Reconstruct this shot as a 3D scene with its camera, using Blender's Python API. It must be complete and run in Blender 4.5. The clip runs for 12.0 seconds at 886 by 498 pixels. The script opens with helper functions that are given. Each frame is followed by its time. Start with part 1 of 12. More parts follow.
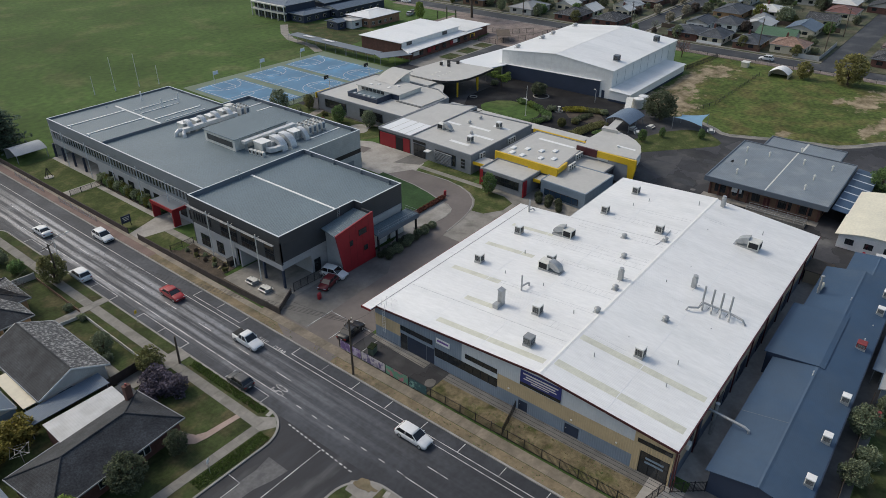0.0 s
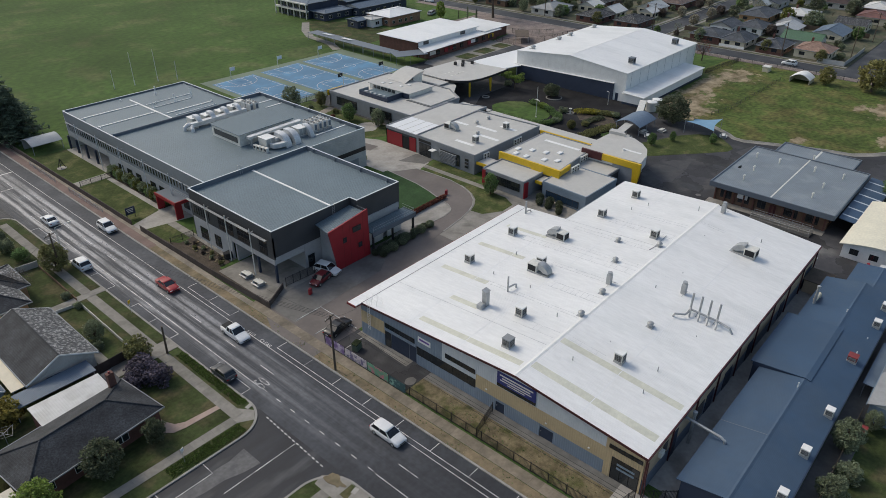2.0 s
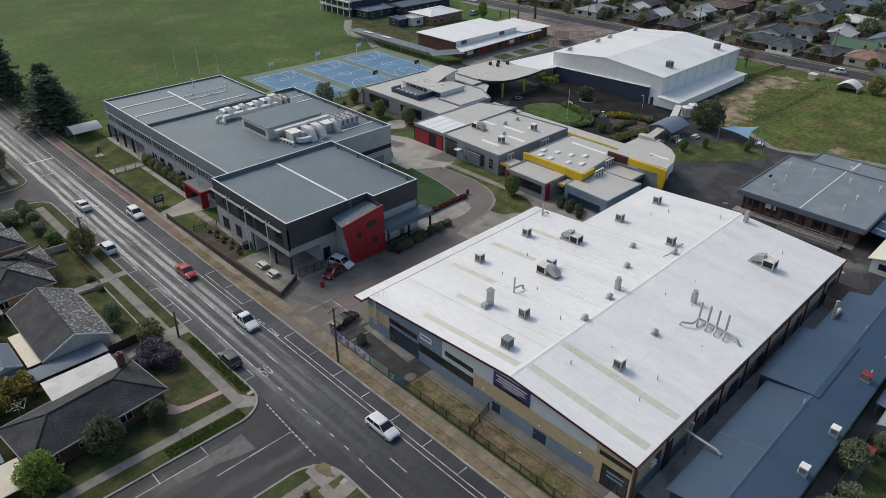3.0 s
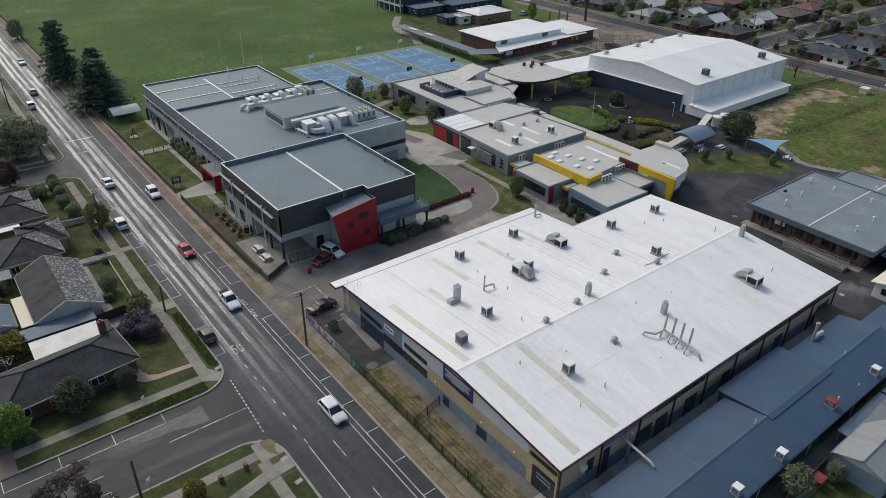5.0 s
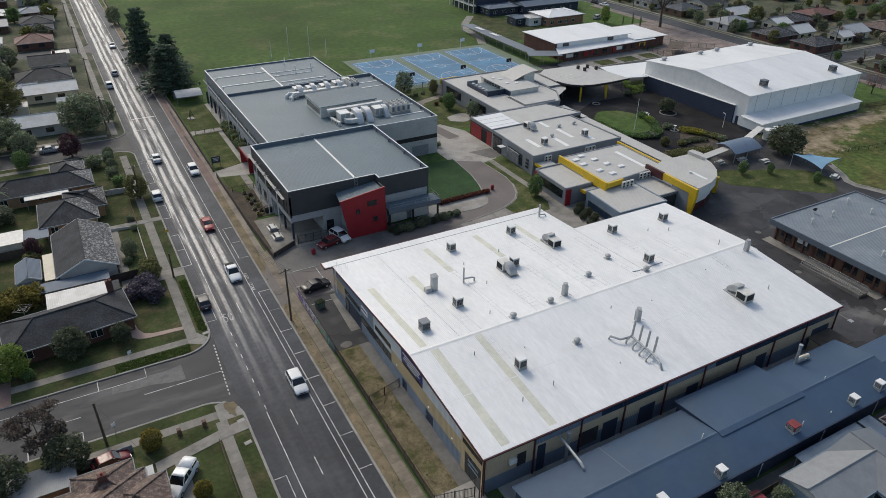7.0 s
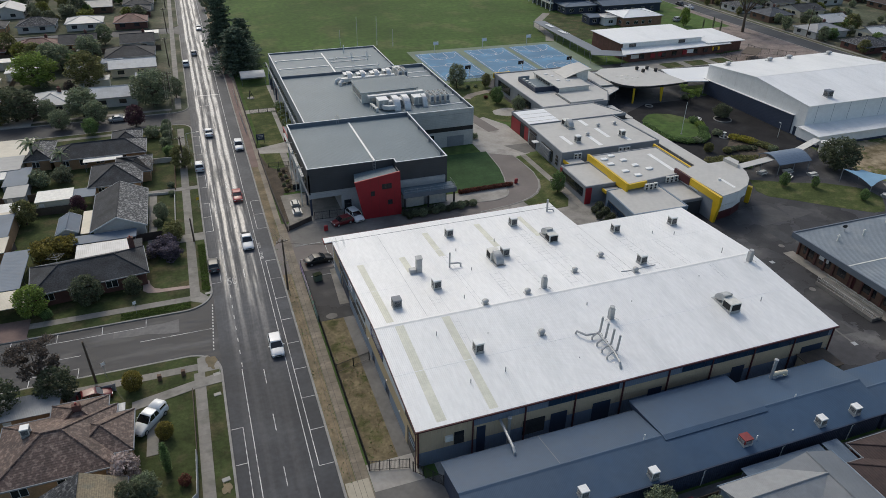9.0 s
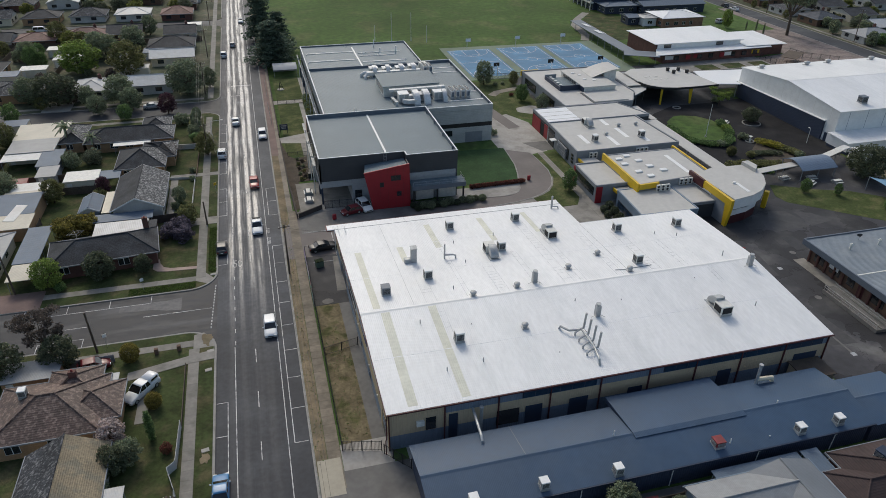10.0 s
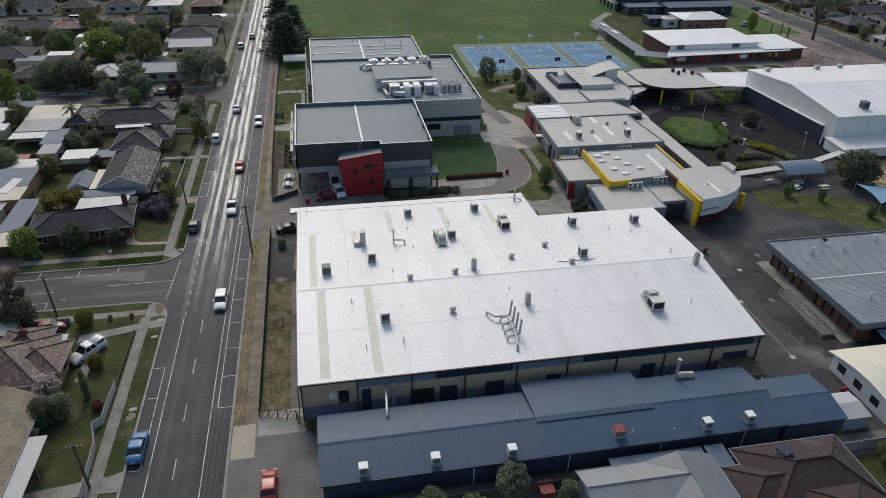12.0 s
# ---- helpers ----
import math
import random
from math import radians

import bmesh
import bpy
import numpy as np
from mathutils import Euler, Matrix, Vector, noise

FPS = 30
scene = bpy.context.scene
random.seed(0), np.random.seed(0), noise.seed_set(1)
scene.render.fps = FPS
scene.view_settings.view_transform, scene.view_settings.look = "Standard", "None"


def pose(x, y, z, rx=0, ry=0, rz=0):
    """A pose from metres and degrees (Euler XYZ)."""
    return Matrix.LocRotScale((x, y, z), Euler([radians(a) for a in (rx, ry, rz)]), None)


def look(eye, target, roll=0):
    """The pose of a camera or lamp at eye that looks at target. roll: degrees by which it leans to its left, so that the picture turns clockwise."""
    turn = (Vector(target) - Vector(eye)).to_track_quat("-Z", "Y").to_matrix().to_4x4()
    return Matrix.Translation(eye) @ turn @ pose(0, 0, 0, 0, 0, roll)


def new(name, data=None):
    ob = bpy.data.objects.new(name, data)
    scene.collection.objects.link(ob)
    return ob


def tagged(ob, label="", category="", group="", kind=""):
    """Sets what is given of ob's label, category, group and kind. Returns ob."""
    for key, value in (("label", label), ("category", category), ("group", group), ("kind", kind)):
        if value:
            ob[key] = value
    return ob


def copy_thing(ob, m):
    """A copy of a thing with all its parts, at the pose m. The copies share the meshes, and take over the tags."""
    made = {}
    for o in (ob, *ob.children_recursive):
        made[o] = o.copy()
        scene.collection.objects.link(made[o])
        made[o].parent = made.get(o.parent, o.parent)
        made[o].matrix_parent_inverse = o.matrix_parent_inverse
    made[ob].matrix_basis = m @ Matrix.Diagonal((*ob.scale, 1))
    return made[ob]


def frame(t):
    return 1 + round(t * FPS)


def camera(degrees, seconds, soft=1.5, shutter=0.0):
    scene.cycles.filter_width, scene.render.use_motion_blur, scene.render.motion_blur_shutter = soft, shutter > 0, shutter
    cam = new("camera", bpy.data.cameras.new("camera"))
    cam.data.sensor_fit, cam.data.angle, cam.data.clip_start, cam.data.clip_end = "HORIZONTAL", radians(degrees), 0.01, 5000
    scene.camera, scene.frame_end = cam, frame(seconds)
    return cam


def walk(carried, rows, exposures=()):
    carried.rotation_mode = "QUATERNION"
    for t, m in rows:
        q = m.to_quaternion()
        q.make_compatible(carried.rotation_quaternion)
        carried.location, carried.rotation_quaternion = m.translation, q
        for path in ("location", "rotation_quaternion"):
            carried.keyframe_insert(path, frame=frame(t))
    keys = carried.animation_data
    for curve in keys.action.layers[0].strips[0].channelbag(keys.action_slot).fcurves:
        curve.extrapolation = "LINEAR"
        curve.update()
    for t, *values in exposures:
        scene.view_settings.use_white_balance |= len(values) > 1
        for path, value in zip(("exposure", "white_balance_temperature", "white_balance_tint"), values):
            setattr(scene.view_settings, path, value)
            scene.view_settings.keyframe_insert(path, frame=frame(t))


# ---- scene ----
cam = camera(65.3, 12.0, 0.7)
PATH = [
    (0, (-57.853, -13.197, 62.858), (-56.5, -12.126, 61.847), 0.1),
    (0.5, (-57.353, -13.864, 62.914), (-56.015, -12.775, 61.902), 0.1),
    (1, (-56.503, -14.783, 62.838), (-55.173, -13.684, 61.826), 0.2),
    (1.5, (-55.369, -16.261, 62.925), (-54.056, -15.144, 61.912), 0.1),
    (2, (-53.992, -17.981, 62.812), (-52.694, -16.845, 61.801), 0.2),
    (2.5, (-52.443, -19.94, 62.678), (-51.179, -18.765, 61.668), 0.2),
    (3, (-50.536, -22.239, 62.679), (-49.328, -21.007, 61.668), 0.3),
    (5, (-41.364, -32.412, 63.136), (-40.303, -31.054, 62.12), 0.7),
    (5.5, (-38.712, -35.178, 63.168), (-37.716, -33.772, 62.153), 0.8),
    (6, (-35.717, -37.871, 63.284), (-34.757, -36.44, 62.268), 0.9),
    (6.5, (-32.646, -40.777, 63.313), (-31.727, -39.319, 62.298), 0.8),
    (7, (-29.566, -43.574, 63.053), (-28.726, -42.069, 62.039), 0.7),
    (9, (-16.609, -53.069, 62.853), (-16.016, -51.456, 61.83), 0.9),
    (9.5, (-13.135, -55.135, 62.816), (-12.61, -53.5, 61.79), 0.9),
    (10, (-9.535, -57.161, 62.644), (-9.074, -55.508, 61.617), 0.9),
    (10.5, (-5.973, -59.014, 62.518), (-5.538, -57.354, 61.491), 0.9),
    (11, (-2.174, -60.792, 62.421), (-1.765, -59.125, 61.394), 0.9),
    (11.5, (1.337, -62.278, 62.349), (1.705, -60.603, 61.321), 1.0),
    (12, (5.028, -63.804, 62.223), (5.35, -62.119, 61.195), 1.0),
]
walk(cam, [(t, look(eye, target, roll)) for t, eye, target, roll in PATH], [(0.0, 0.02, 6800, 6.5), (7.0, 0.0, 6740, 6.5), (12.0, -0.15, 6640, 6.5)])

# ---- daylight: thin cloud, low spring sun in the north ----
SUN_AZ, SUN_EL = -6.0, 44.0
world = bpy.data.worlds.new("sky")
scene.world = world
world.use_nodes = True
wn = world.node_tree.nodes
sky = wn.new("ShaderNodeTexSky")
sky.sky_type = "NISHITA"
sky.sun_disc = False
sky.sun_elevation = radians(SUN_EL)
sky.sun_rotation = radians(SUN_AZ)
sky.dust_density = 3.0
sky.air_density = 1.0
wn["Background"].inputs["Strength"].default_value = 0.15
world.node_tree.links.new(sky.outputs[0], wn["Background"].inputs["Color"])
sun_lamp = bpy.data.lights.new("sun", "SUN")
sun_lamp.energy = 1.08
sun_lamp.angle = radians(15.0)
sun_lamp.color = (1.0, 0.965, 0.905)
sun = new("sun", sun_lamp)
az, el = radians(SUN_AZ), radians(SUN_EL)
sun.matrix_basis = look((300 * math.sin(az) * math.cos(el), 300 * math.cos(az) * math.cos(el), 300 * math.sin(el)), (0, 0, 0))

# ---- materials ----
def surf(name, col, rough=0.7, metal=0.0, var=0.14, scale=0.25, fine=2.5, fvar=0.08, bump=0.0, bscale=12.0,
         ribs=None, stain=None, stain_scale=0.08, stain_at=0.55, rnd=0.0, spec=0.5, stretch=(1, 1, 1), rvar=0.08, courses=None, island=0.0):
    """A procedural surface: colour varied at two scales, an optional stain colour, ribs (axis, pitch, depth) and courses (pitch, depth) as relief."""
    m = bpy.data.materials.new(name)
    m.use_nodes = True
    nt = m.node_tree
    n, link = nt.nodes, nt.links.new
    bsdf = n["Principled BSDF"]
    geo = n.new("ShaderNodeNewGeometry")
    mp = n.new("ShaderNodeMapping")
    mp.inputs["Scale"].default_value = stretch
    link(geo.outputs["Position"], mp.inputs["Vector"])

    def noise_at(s, detail=4.0):
        t = n.new("ShaderNodeTexNoise")
        t.inputs["Scale"].default_value = s
        t.inputs["Detail"].default_value = detail
        link(mp.outputs[0], t.inputs["Vector"])
        return t.outputs["Fac"]

    def span(src, a, b, lo, hi):
        r = n.new("ShaderNodeMapRange")
        link(src, r.inputs[0])
        for k, v in zip((1, 2, 3, 4), (a, b, lo, hi)):
            r.inputs[k].default_value = v
        return r.outputs[0]

    def math_node(op, a, b):
        k = n.new("ShaderNodeMath")
        k.operation = op
        for i, v in enumerate((a, b)):
            if isinstance(v, (int, float)):
                k.inputs[i].default_value = v
            else:
                link(v, k.inputs[i])
        return k.outputs[0]

    big, small = noise_at(scale), noise_at(fine, 6.0)
    value = math_node("MULTIPLY", span(big, 0.3, 0.7, 1 - var, 1 + var), span(small, 0.3, 0.7, 1 - fvar, 1 + fvar))
    if rnd:
        info = n.new("ShaderNodeObjectInfo")
        value = math_node("MULTIPLY", value, span(info.outputs["Random"], 0, 1, 1 - rnd, 1 + rnd))
    if island:
        value = math_node("MULTIPLY", value, span(geo.outputs["Random Per Island"], 0, 1, 1 - island, 1 + island))
    base = n.new("ShaderNodeRGB")
    base.outputs[0].default_value = (*col, 1)
    colour = base.outputs[0]
    if stain:
        mix = n.new("ShaderNodeMix")
        mix.data_type = "RGBA"
        link(span(noise_at(stain_scale, 7.0), stain_at - 0.07, stain_at + 0.07, 0, 1), mix.inputs[0])
        link(colour, mix.inputs[6])
        mix.inputs[7].default_value = (*stain, 1)
        colour = mix.outputs[2]
    scaled = n.new("ShaderNodeVectorMath")
    scaled.operation = "SCALE"
    link(colour, scaled.inputs[0])
    link(value, scaled.inputs["Scale"])
    link(scaled.outputs[0], bsdf.inputs["Base Color"])
    link(span(small, 0.3, 0.7, max(0.02, rough - rvar), min(1, rough + rvar)), bsdf.inputs["Roughness"])
    bsdf.inputs["Metallic"].default_value = metal
    bsdf.inputs["Specular IOR Level"].default_value = spec
    height = None
    if ribs or courses:
        sep = n.new("ShaderNodeSeparateXYZ")
        link(geo.outputs["Position"], sep.inputs[0])
        for axis, pitch, depth in ([ribs] if ribs else []) + ([("Z", *courses)] if courses else []):
            ph = math_node("SINE", math_node("MULTIPLY", sep.outputs["XYZ".index(axis)], 2 * math.pi / pitch), 0.0)
            hh = math_node("MULTIPLY", math_node("POWER", math_node("MULTIPLY", math_node("ADD", ph, 1.0), 0.5), 3.0), depth)
            height = hh if height is None else math_node("ADD", height, hh)
    if bump:
        hh = math_node("MULTIPLY", noise_at(bscale, 5.0), bump)
        height = hh if height is None else math_node("ADD", height, hh)
    if height is not None:
        bp = n.new("ShaderNodeBump")
        bp.inputs["Distance"].default_value = 1.0
        link(height, bp.inputs["Height"])
        link(bp.outputs[0], bsdf.inputs["Normal"])
    return m


def glass(name, col=(0.02, 0.025, 0.03), rough=0.06):
    m = surf(name, col, rough, 0.0, 0.2, 0.6, 3.0, 0.1, rvar=0.02)
    m.node_tree.nodes["Principled BSDF"].inputs["Specular IOR Level"].default_value = 0.8
    return m


def road_surface():
    """Asphalt with four wheel tracks polished smooth along the older part of the road."""
    m = surf("worn_road_asphalt", (0.034, 0.037, 0.044), 0.62, var=0.16, scale=0.1, fine=1.6, fvar=0.16, bump=0.008, bscale=25, stain=(0.048, 0.052, 0.06), stain_scale=0.15, stain_at=0.57, spec=0.45)
    n, link = m.node_tree.nodes, m.node_tree.links.new
    geo = n.new("ShaderNodeNewGeometry")
    sep = n.new("ShaderNodeSeparateXYZ")
    link(geo.outputs["Position"], sep.inputs[0])

    def stretched(scale, sx, sy):
        mp = n.new("ShaderNodeMapping")
        mp.inputs["Scale"].default_value = (sx, sy, 1.0)
        link(geo.outputs["Position"], mp.inputs["Vector"])
        t = n.new("ShaderNodeTexNoise")
        t.inputs["Scale"].default_value = scale
        t.inputs["Detail"].default_value = 5.0
        link(mp.outputs[0], t.inputs["Vector"])
        return t.outputs["Fac"]

    def calc(op, a, b):
        k = n.new("ShaderNodeMath")
        k.operation = op
        for i, v in enumerate((a, b)):
            if isinstance(v, (int, float)):
                k.inputs[i].default_value = v
            else:
                link(v, k.inputs[i])
        return k.outputs[0]

    def span(src, a, b, lo, hi):
        r = n.new("ShaderNodeMapRange")
        link(src, r.inputs[0])
        for k, v in zip((1, 2, 3, 4), (a, b, lo, hi)):
            r.inputs[k].default_value = v
        return r.outputs[0]

    x = calc("ADD", sep.outputs[0], span(stretched(0.5, 0.4, 0.12), 0.3, 0.7, -0.13, 0.13))
    track = None
    for x0, half in ((-17.4, 0.5), (-15.9, 0.42), (-14.05, 0.52), (-12.7, 0.56)):
        one = span(calc("ABSOLUTE", calc("SUBTRACT", x, x0), 0.0), half * 0.5, half * 1.2, 1.0, 0.0)
        track = one if track is None else calc("MAXIMUM", track, one)
    track = calc("MULTIPLY", track, span(stretched(1.0, 1.4, 0.07), 0.34, 0.5, 0.2, 1.0))
    track = calc("MULTIPLY", track, span(stretched(4.0, 1.0, 0.25), 0.3, 0.6, 0.45, 1.0))
    fine = span(stretched(7.0, 1.0, 0.02), 0.5, 0.62, 0.0, 0.45)
    fine = calc("MULTIPLY", fine, span(calc("ABSOLUTE", calc("ADD", sep.outputs[0], 15.0), 0.0), 2.2, 4.6, 1.0, 0.0))
    track = calc("MAXIMUM", track, fine)
    track = calc("MULTIPLY", track, span(sep.outputs[1], 24.0, 68.0, 0.1, 1.0))
    aged = n.new("ShaderNodeVectorMath")
    aged.operation = "SCALE"
    link(n["Principled BSDF"].inputs["Base Color"].links[0].from_socket, aged.inputs[0])
    link(span(calc("ADD", sep.outputs[1], span(stretched(0.2, 1.0, 1.0), 0.3, 0.7, -4.0, 4.0)), 22.0, 36.0, 1.0, 1.45), aged.inputs["Scale"])
    worn = n.new("ShaderNodeVectorMath")
    worn.operation = "SCALE"
    link(aged.outputs[0], worn.inputs[0])
    link(span(track, 0.0, 1.0, 1.0, 1.9), worn.inputs["Scale"])
    link(worn.outputs[0], n["Principled BSDF"].inputs["Base Color"])
    link(span(track, 0.0, 1.0, 0.71, 0.27), n["Principled BSDF"].inputs["Roughness"])
    link(span(track, 0.0, 1.0, 0.36, 1.0), n["Principled BSDF"].inputs["Specular IOR Level"])
    link(span(track, 0.3, 1.0, 0.0, 0.9), n["Principled BSDF"].inputs["Coat Weight"])
    n["Principled BSDF"].inputs["Coat Roughness"].default_value = 0.2
    return m


def patched_yard():
    """Old yard asphalt: repair patches of slightly different age, with thin dark cracks between them."""
    m = surf("yard_asphalt", (0.043, 0.043, 0.047), 0.75, var=0.3, scale=0.08, fine=0.9, fvar=0.2, bump=0.01, bscale=25, stain=(0.085, 0.084, 0.083), stain_scale=0.12, stain_at=0.6, spec=0.3)
    n, link = m.node_tree.nodes, m.node_tree.links.new
    geo = n.new("ShaderNodeNewGeometry")
    wob = n.new("ShaderNodeTexNoise")
    wob.inputs["Scale"].default_value = 0.5
    wob.inputs["Detail"].default_value = 6.0
    link(geo.outputs["Position"], wob.inputs["Vector"])
    shift = n.new("ShaderNodeVectorMath")
    shift.operation = "MULTIPLY_ADD"
    link(wob.outputs["Color"], shift.inputs[0])
    shift.inputs[1].default_value = (5.0, 5.0, 0)
    link(geo.outputs["Position"], shift.inputs[2])
    factor = None
    for feature, scale in (("F1", 0.16), ("DISTANCE_TO_EDGE", 0.16)):
        v = n.new("ShaderNodeTexVoronoi")
        v.voronoi_dimensions = "2D"
        v.feature = feature
        v.inputs["Scale"].default_value = scale
        link(shift.outputs[0], v.inputs["Vector"])
        r = n.new("ShaderNodeMapRange")
        link(v.outputs["Distance"] if feature != "F1" else v.outputs["Color"], r.inputs[0])
        for k, val in zip((1, 2, 3, 4), (0.1, 0.9, 0.7, 1.5) if feature == "F1" else (0.002, 0.012, 0.5, 1.0)):
            r.inputs[k].default_value = val
        if factor is None:
            factor = r.outputs[0]
        else:
            mul = n.new("ShaderNodeMath")
            mul.operation = "MULTIPLY"
            link(factor, mul.inputs[0]), link(r.outputs[0], mul.inputs[1])
            factor = mul.outputs[0]
    out = n.new("ShaderNodeVectorMath")
    out.operation = "SCALE"
    bsdf = n["Principled BSDF"]
    link(bsdf.inputs["Base Color"].links[0].from_socket, out.inputs[0])
    link(factor, out.inputs["Scale"])
    link(out.outputs[0], bsdf.inputs["Base Color"])
    return m


def worn_field():
    """Rough grass that gives way to bare sandy soil round a few worn places."""
    m = surf("field_grass", (0.078, 0.108, 0.03), 0.95, var=0.3, scale=0.12, fine=0.9, fvar=0.42, bump=0.1, bscale=5, stain=(0.125, 0.122, 0.045), stain_scale=0.14, stain_at=0.54, spec=0.15)
    n, link = m.node_tree.nodes, m.node_tree.links.new
    geo = n.new("ShaderNodeNewGeometry")
    best = None
    for cx, cy, rx, ry in ((134, 56, 15, 7.5), (152, 58, 15, 5.0), (168, 55, 9, 6.5), (164, 11, 11, 3.6), (160, 17, 4, 1.6), (123, 22, 4, 2), (146, 3, 8, 3), (128, 50, 8, 4.5), (174, 6, 9, 4), (139.5, 5.6, 6, 1.8)):
        mp = n.new("ShaderNodeMapping")
        mp.vector_type = "TEXTURE"
        mp.inputs["Location"].default_value = (cx, cy, 0.1)
        mp.inputs["Scale"].default_value = (rx, ry, 50)
        link(geo.outputs["Position"], mp.inputs["Vector"])
        ln = n.new("ShaderNodeVectorMath")
        ln.operation = "LENGTH"
        link(mp.outputs[0], ln.inputs[0])
        if best is None:
            best = ln.outputs["Value"]
        else:
            mn = n.new("ShaderNodeMath")
            mn.operation = "MINIMUM"
            link(best, mn.inputs[0]), link(ln.outputs["Value"], mn.inputs[1])
            best = mn.outputs[0]
    tex = n.new("ShaderNodeTexNoise")
    tex.inputs["Scale"].default_value = 0.22
    tex.inputs["Detail"].default_value = 9.0
    tex.inputs["Roughness"].default_value = 0.68
    link(geo.outputs["Position"], tex.inputs["Vector"])
    add = n.new("ShaderNodeMath")
    add.operation = "MULTIPLY_ADD"
    link(tex.outputs["Fac"], add.inputs[0])
    add.inputs[1].default_value = -3.6
    link(best, add.inputs[2])
    rng = n.new("ShaderNodeMapRange")
    link(add.outputs[0], rng.inputs[0])
    for k, v in zip((1, 2, 3, 4), (-1.15, -0.85, 1.0, 0.0)):
        rng.inputs[k].default_value = v
    mix = n.new("ShaderNodeMix")
    mix.data_type = "RGBA"
    link(rng.outputs[0], mix.inputs[0])
    bsdf = n["Principled BSDF"]
    link(bsdf.inputs["Base Color"].links[0].from_socket, mix.inputs[6])
    soil = n.new("ShaderNodeMix")
    soil.data_type = "RGBA"
    worn = n.new("ShaderNodeMapRange")
    link(tex.outputs["Fac"], worn.inputs[0])
    worn.inputs[1].default_value, worn.inputs[2].default_value = 0.4, 0.68
    link(worn.outputs[0], soil.inputs[0])
    soil.inputs[6].default_value, soil.inputs[7].default_value = (0.125, 0.1, 0.056, 1), (0.44, 0.36, 0.25, 1)
    link(soil.outputs[2], mix.inputs[7])
    link(mix.outputs[2], bsdf.inputs["Base Color"])
    return m


# ---- mesh tools ----
def box(bm, x0, x1, y0, y1, z0, z1):
    v = [bm.verts.new((x, y, z)) for z in (z0, z1) for x, y in ((x0, y0), (x1, y0), (x1, y1), (x0, y1))]
    for f in ((3, 2, 1, 0), (4, 5, 6, 7), (0, 1, 5, 4), (1, 2, 6, 5), (2, 3, 7, 6), (3, 0, 4, 7)):
        bm.faces.new([v[i] for i in f])
    return bm


def obox(bm, m, sx, sy, sz):
    """A box of that size whose base centre is the origin of the pose m."""
    v = [bm.verts.new(m @ Vector((x * sx / 2, y * sy / 2, z * sz))) for z in (0, 1) for x, y in ((-1, -1), (1, -1), (1, 1), (-1, 1))]
    for f in ((3, 2, 1, 0), (4, 5, 6, 7), (0, 1, 5, 4), (1, 2, 6, 5), (2, 3, 7, 6), (3, 0, 4, 7)):
        bm.faces.new([v[i] for i in f])
    return bm


def prism(bm, pts, z0, z1):
    """pts: plan outline; z0, z1: numbers or functions of (x, y)."""
    lo = [bm.verts.new((x, y, z0(x, y) if callable(z0) else z0)) for x, y in pts]
    hi = [bm.verts.new((x, y, z1(x, y) if callable(z1) else z1)) for x, y in pts]
    bm.faces.new(lo[::-1]), bm.faces.new(hi)
    for i in range(len(pts)):
        j = (i + 1) % len(pts)
        bm.faces.new((lo[i], lo[j], hi[j], hi[i]))
    return bm


def side_prism(bm, pts, a, b, axis="x"):
    """An outline in the (y, z) plane drawn out along x, or in the (x, z) plane along y."""
    put = (lambda u, p: (u, p[0], p[1])) if axis == "x" else (lambda u, p: (p[0], u, p[1]))
    lo, hi = [bm.verts.new(put(a, p)) for p in pts], [bm.verts.new(put(b, p)) for p in pts]
    bm.faces.new(lo[::-1]), bm.faces.new(hi)
    for i in range(len(pts)):
        j = (i + 1) % len(pts)
        bm.faces.new((lo[i], lo[j], hi[j], hi[i]))
    return bm


def cyl(bm, p, q, r, n=8, r2=None):
    p, q = Vector(p), Vector(q)
    d = (q - p).normalized()
    u = d.orthogonal().normalized()
    w = d.cross(u)
    r2 = r if r2 is None else r2
    ring = [[bm.verts.new(c + k * (math.cos(2 * math.pi * i / n) * u + math.sin(2 * math.pi * i / n) * w)) for i in range(n)] for c, k in ((p, r), (q, r2))]
    bm.faces.new(ring[0][::-1]), bm.faces.new(ring[1])
    for i in range(n):
        j = (i + 1) % n
        bm.faces.new((ring[0][i], ring[0][j], ring[1][j], ring[1][i]))
    return bm


def pipe(bm, pts, r, n=8):
    """One closed tube through the points."""
    pts = [Vector(p) for p in pts]
    rings, u = [], None
    for k, p in enumerate(pts):
        d = (pts[min(k + 1, len(pts) - 1)] - pts[max(k - 1, 0)]).normalized()
        u = d.orthogonal().normalized() if u is None else (u - d * u.dot(d)).normalized()
        w = d.cross(u)
        rings.append([bm.verts.new(p + r * (math.cos(2 * math.pi * i / n) * u + math.sin(2 * math.pi * i / n) * w)) for i in range(n)])
    bm.faces.new(rings[0][::-1]), bm.faces.new(rings[-1])
    for a, b in zip(rings, rings[1:]):
        for i in range(n):
            bm.faces.new((a[i], a[(i + 1) % n], b[(i + 1) % n], b[i]))
    return bm


def lump(bm, c, rx, ry, rz, seed, rough=0.18, sub=2):
    """An uneven rounded lump."""
    got = bmesh.ops.create_icosphere(bm, subdivisions=sub, radius=1.0)
    for v in got["verts"]:
        k = 1 + rough * noise.noise(v.co * 2.2 + Vector((seed * 3.7, seed * 1.3, 0))) * 2
        v.co = Vector((c[0] + v.co.x * rx * k, c[1] + v.co.y * ry * k, c[2] + v.co.z * rz * k))
    return bm


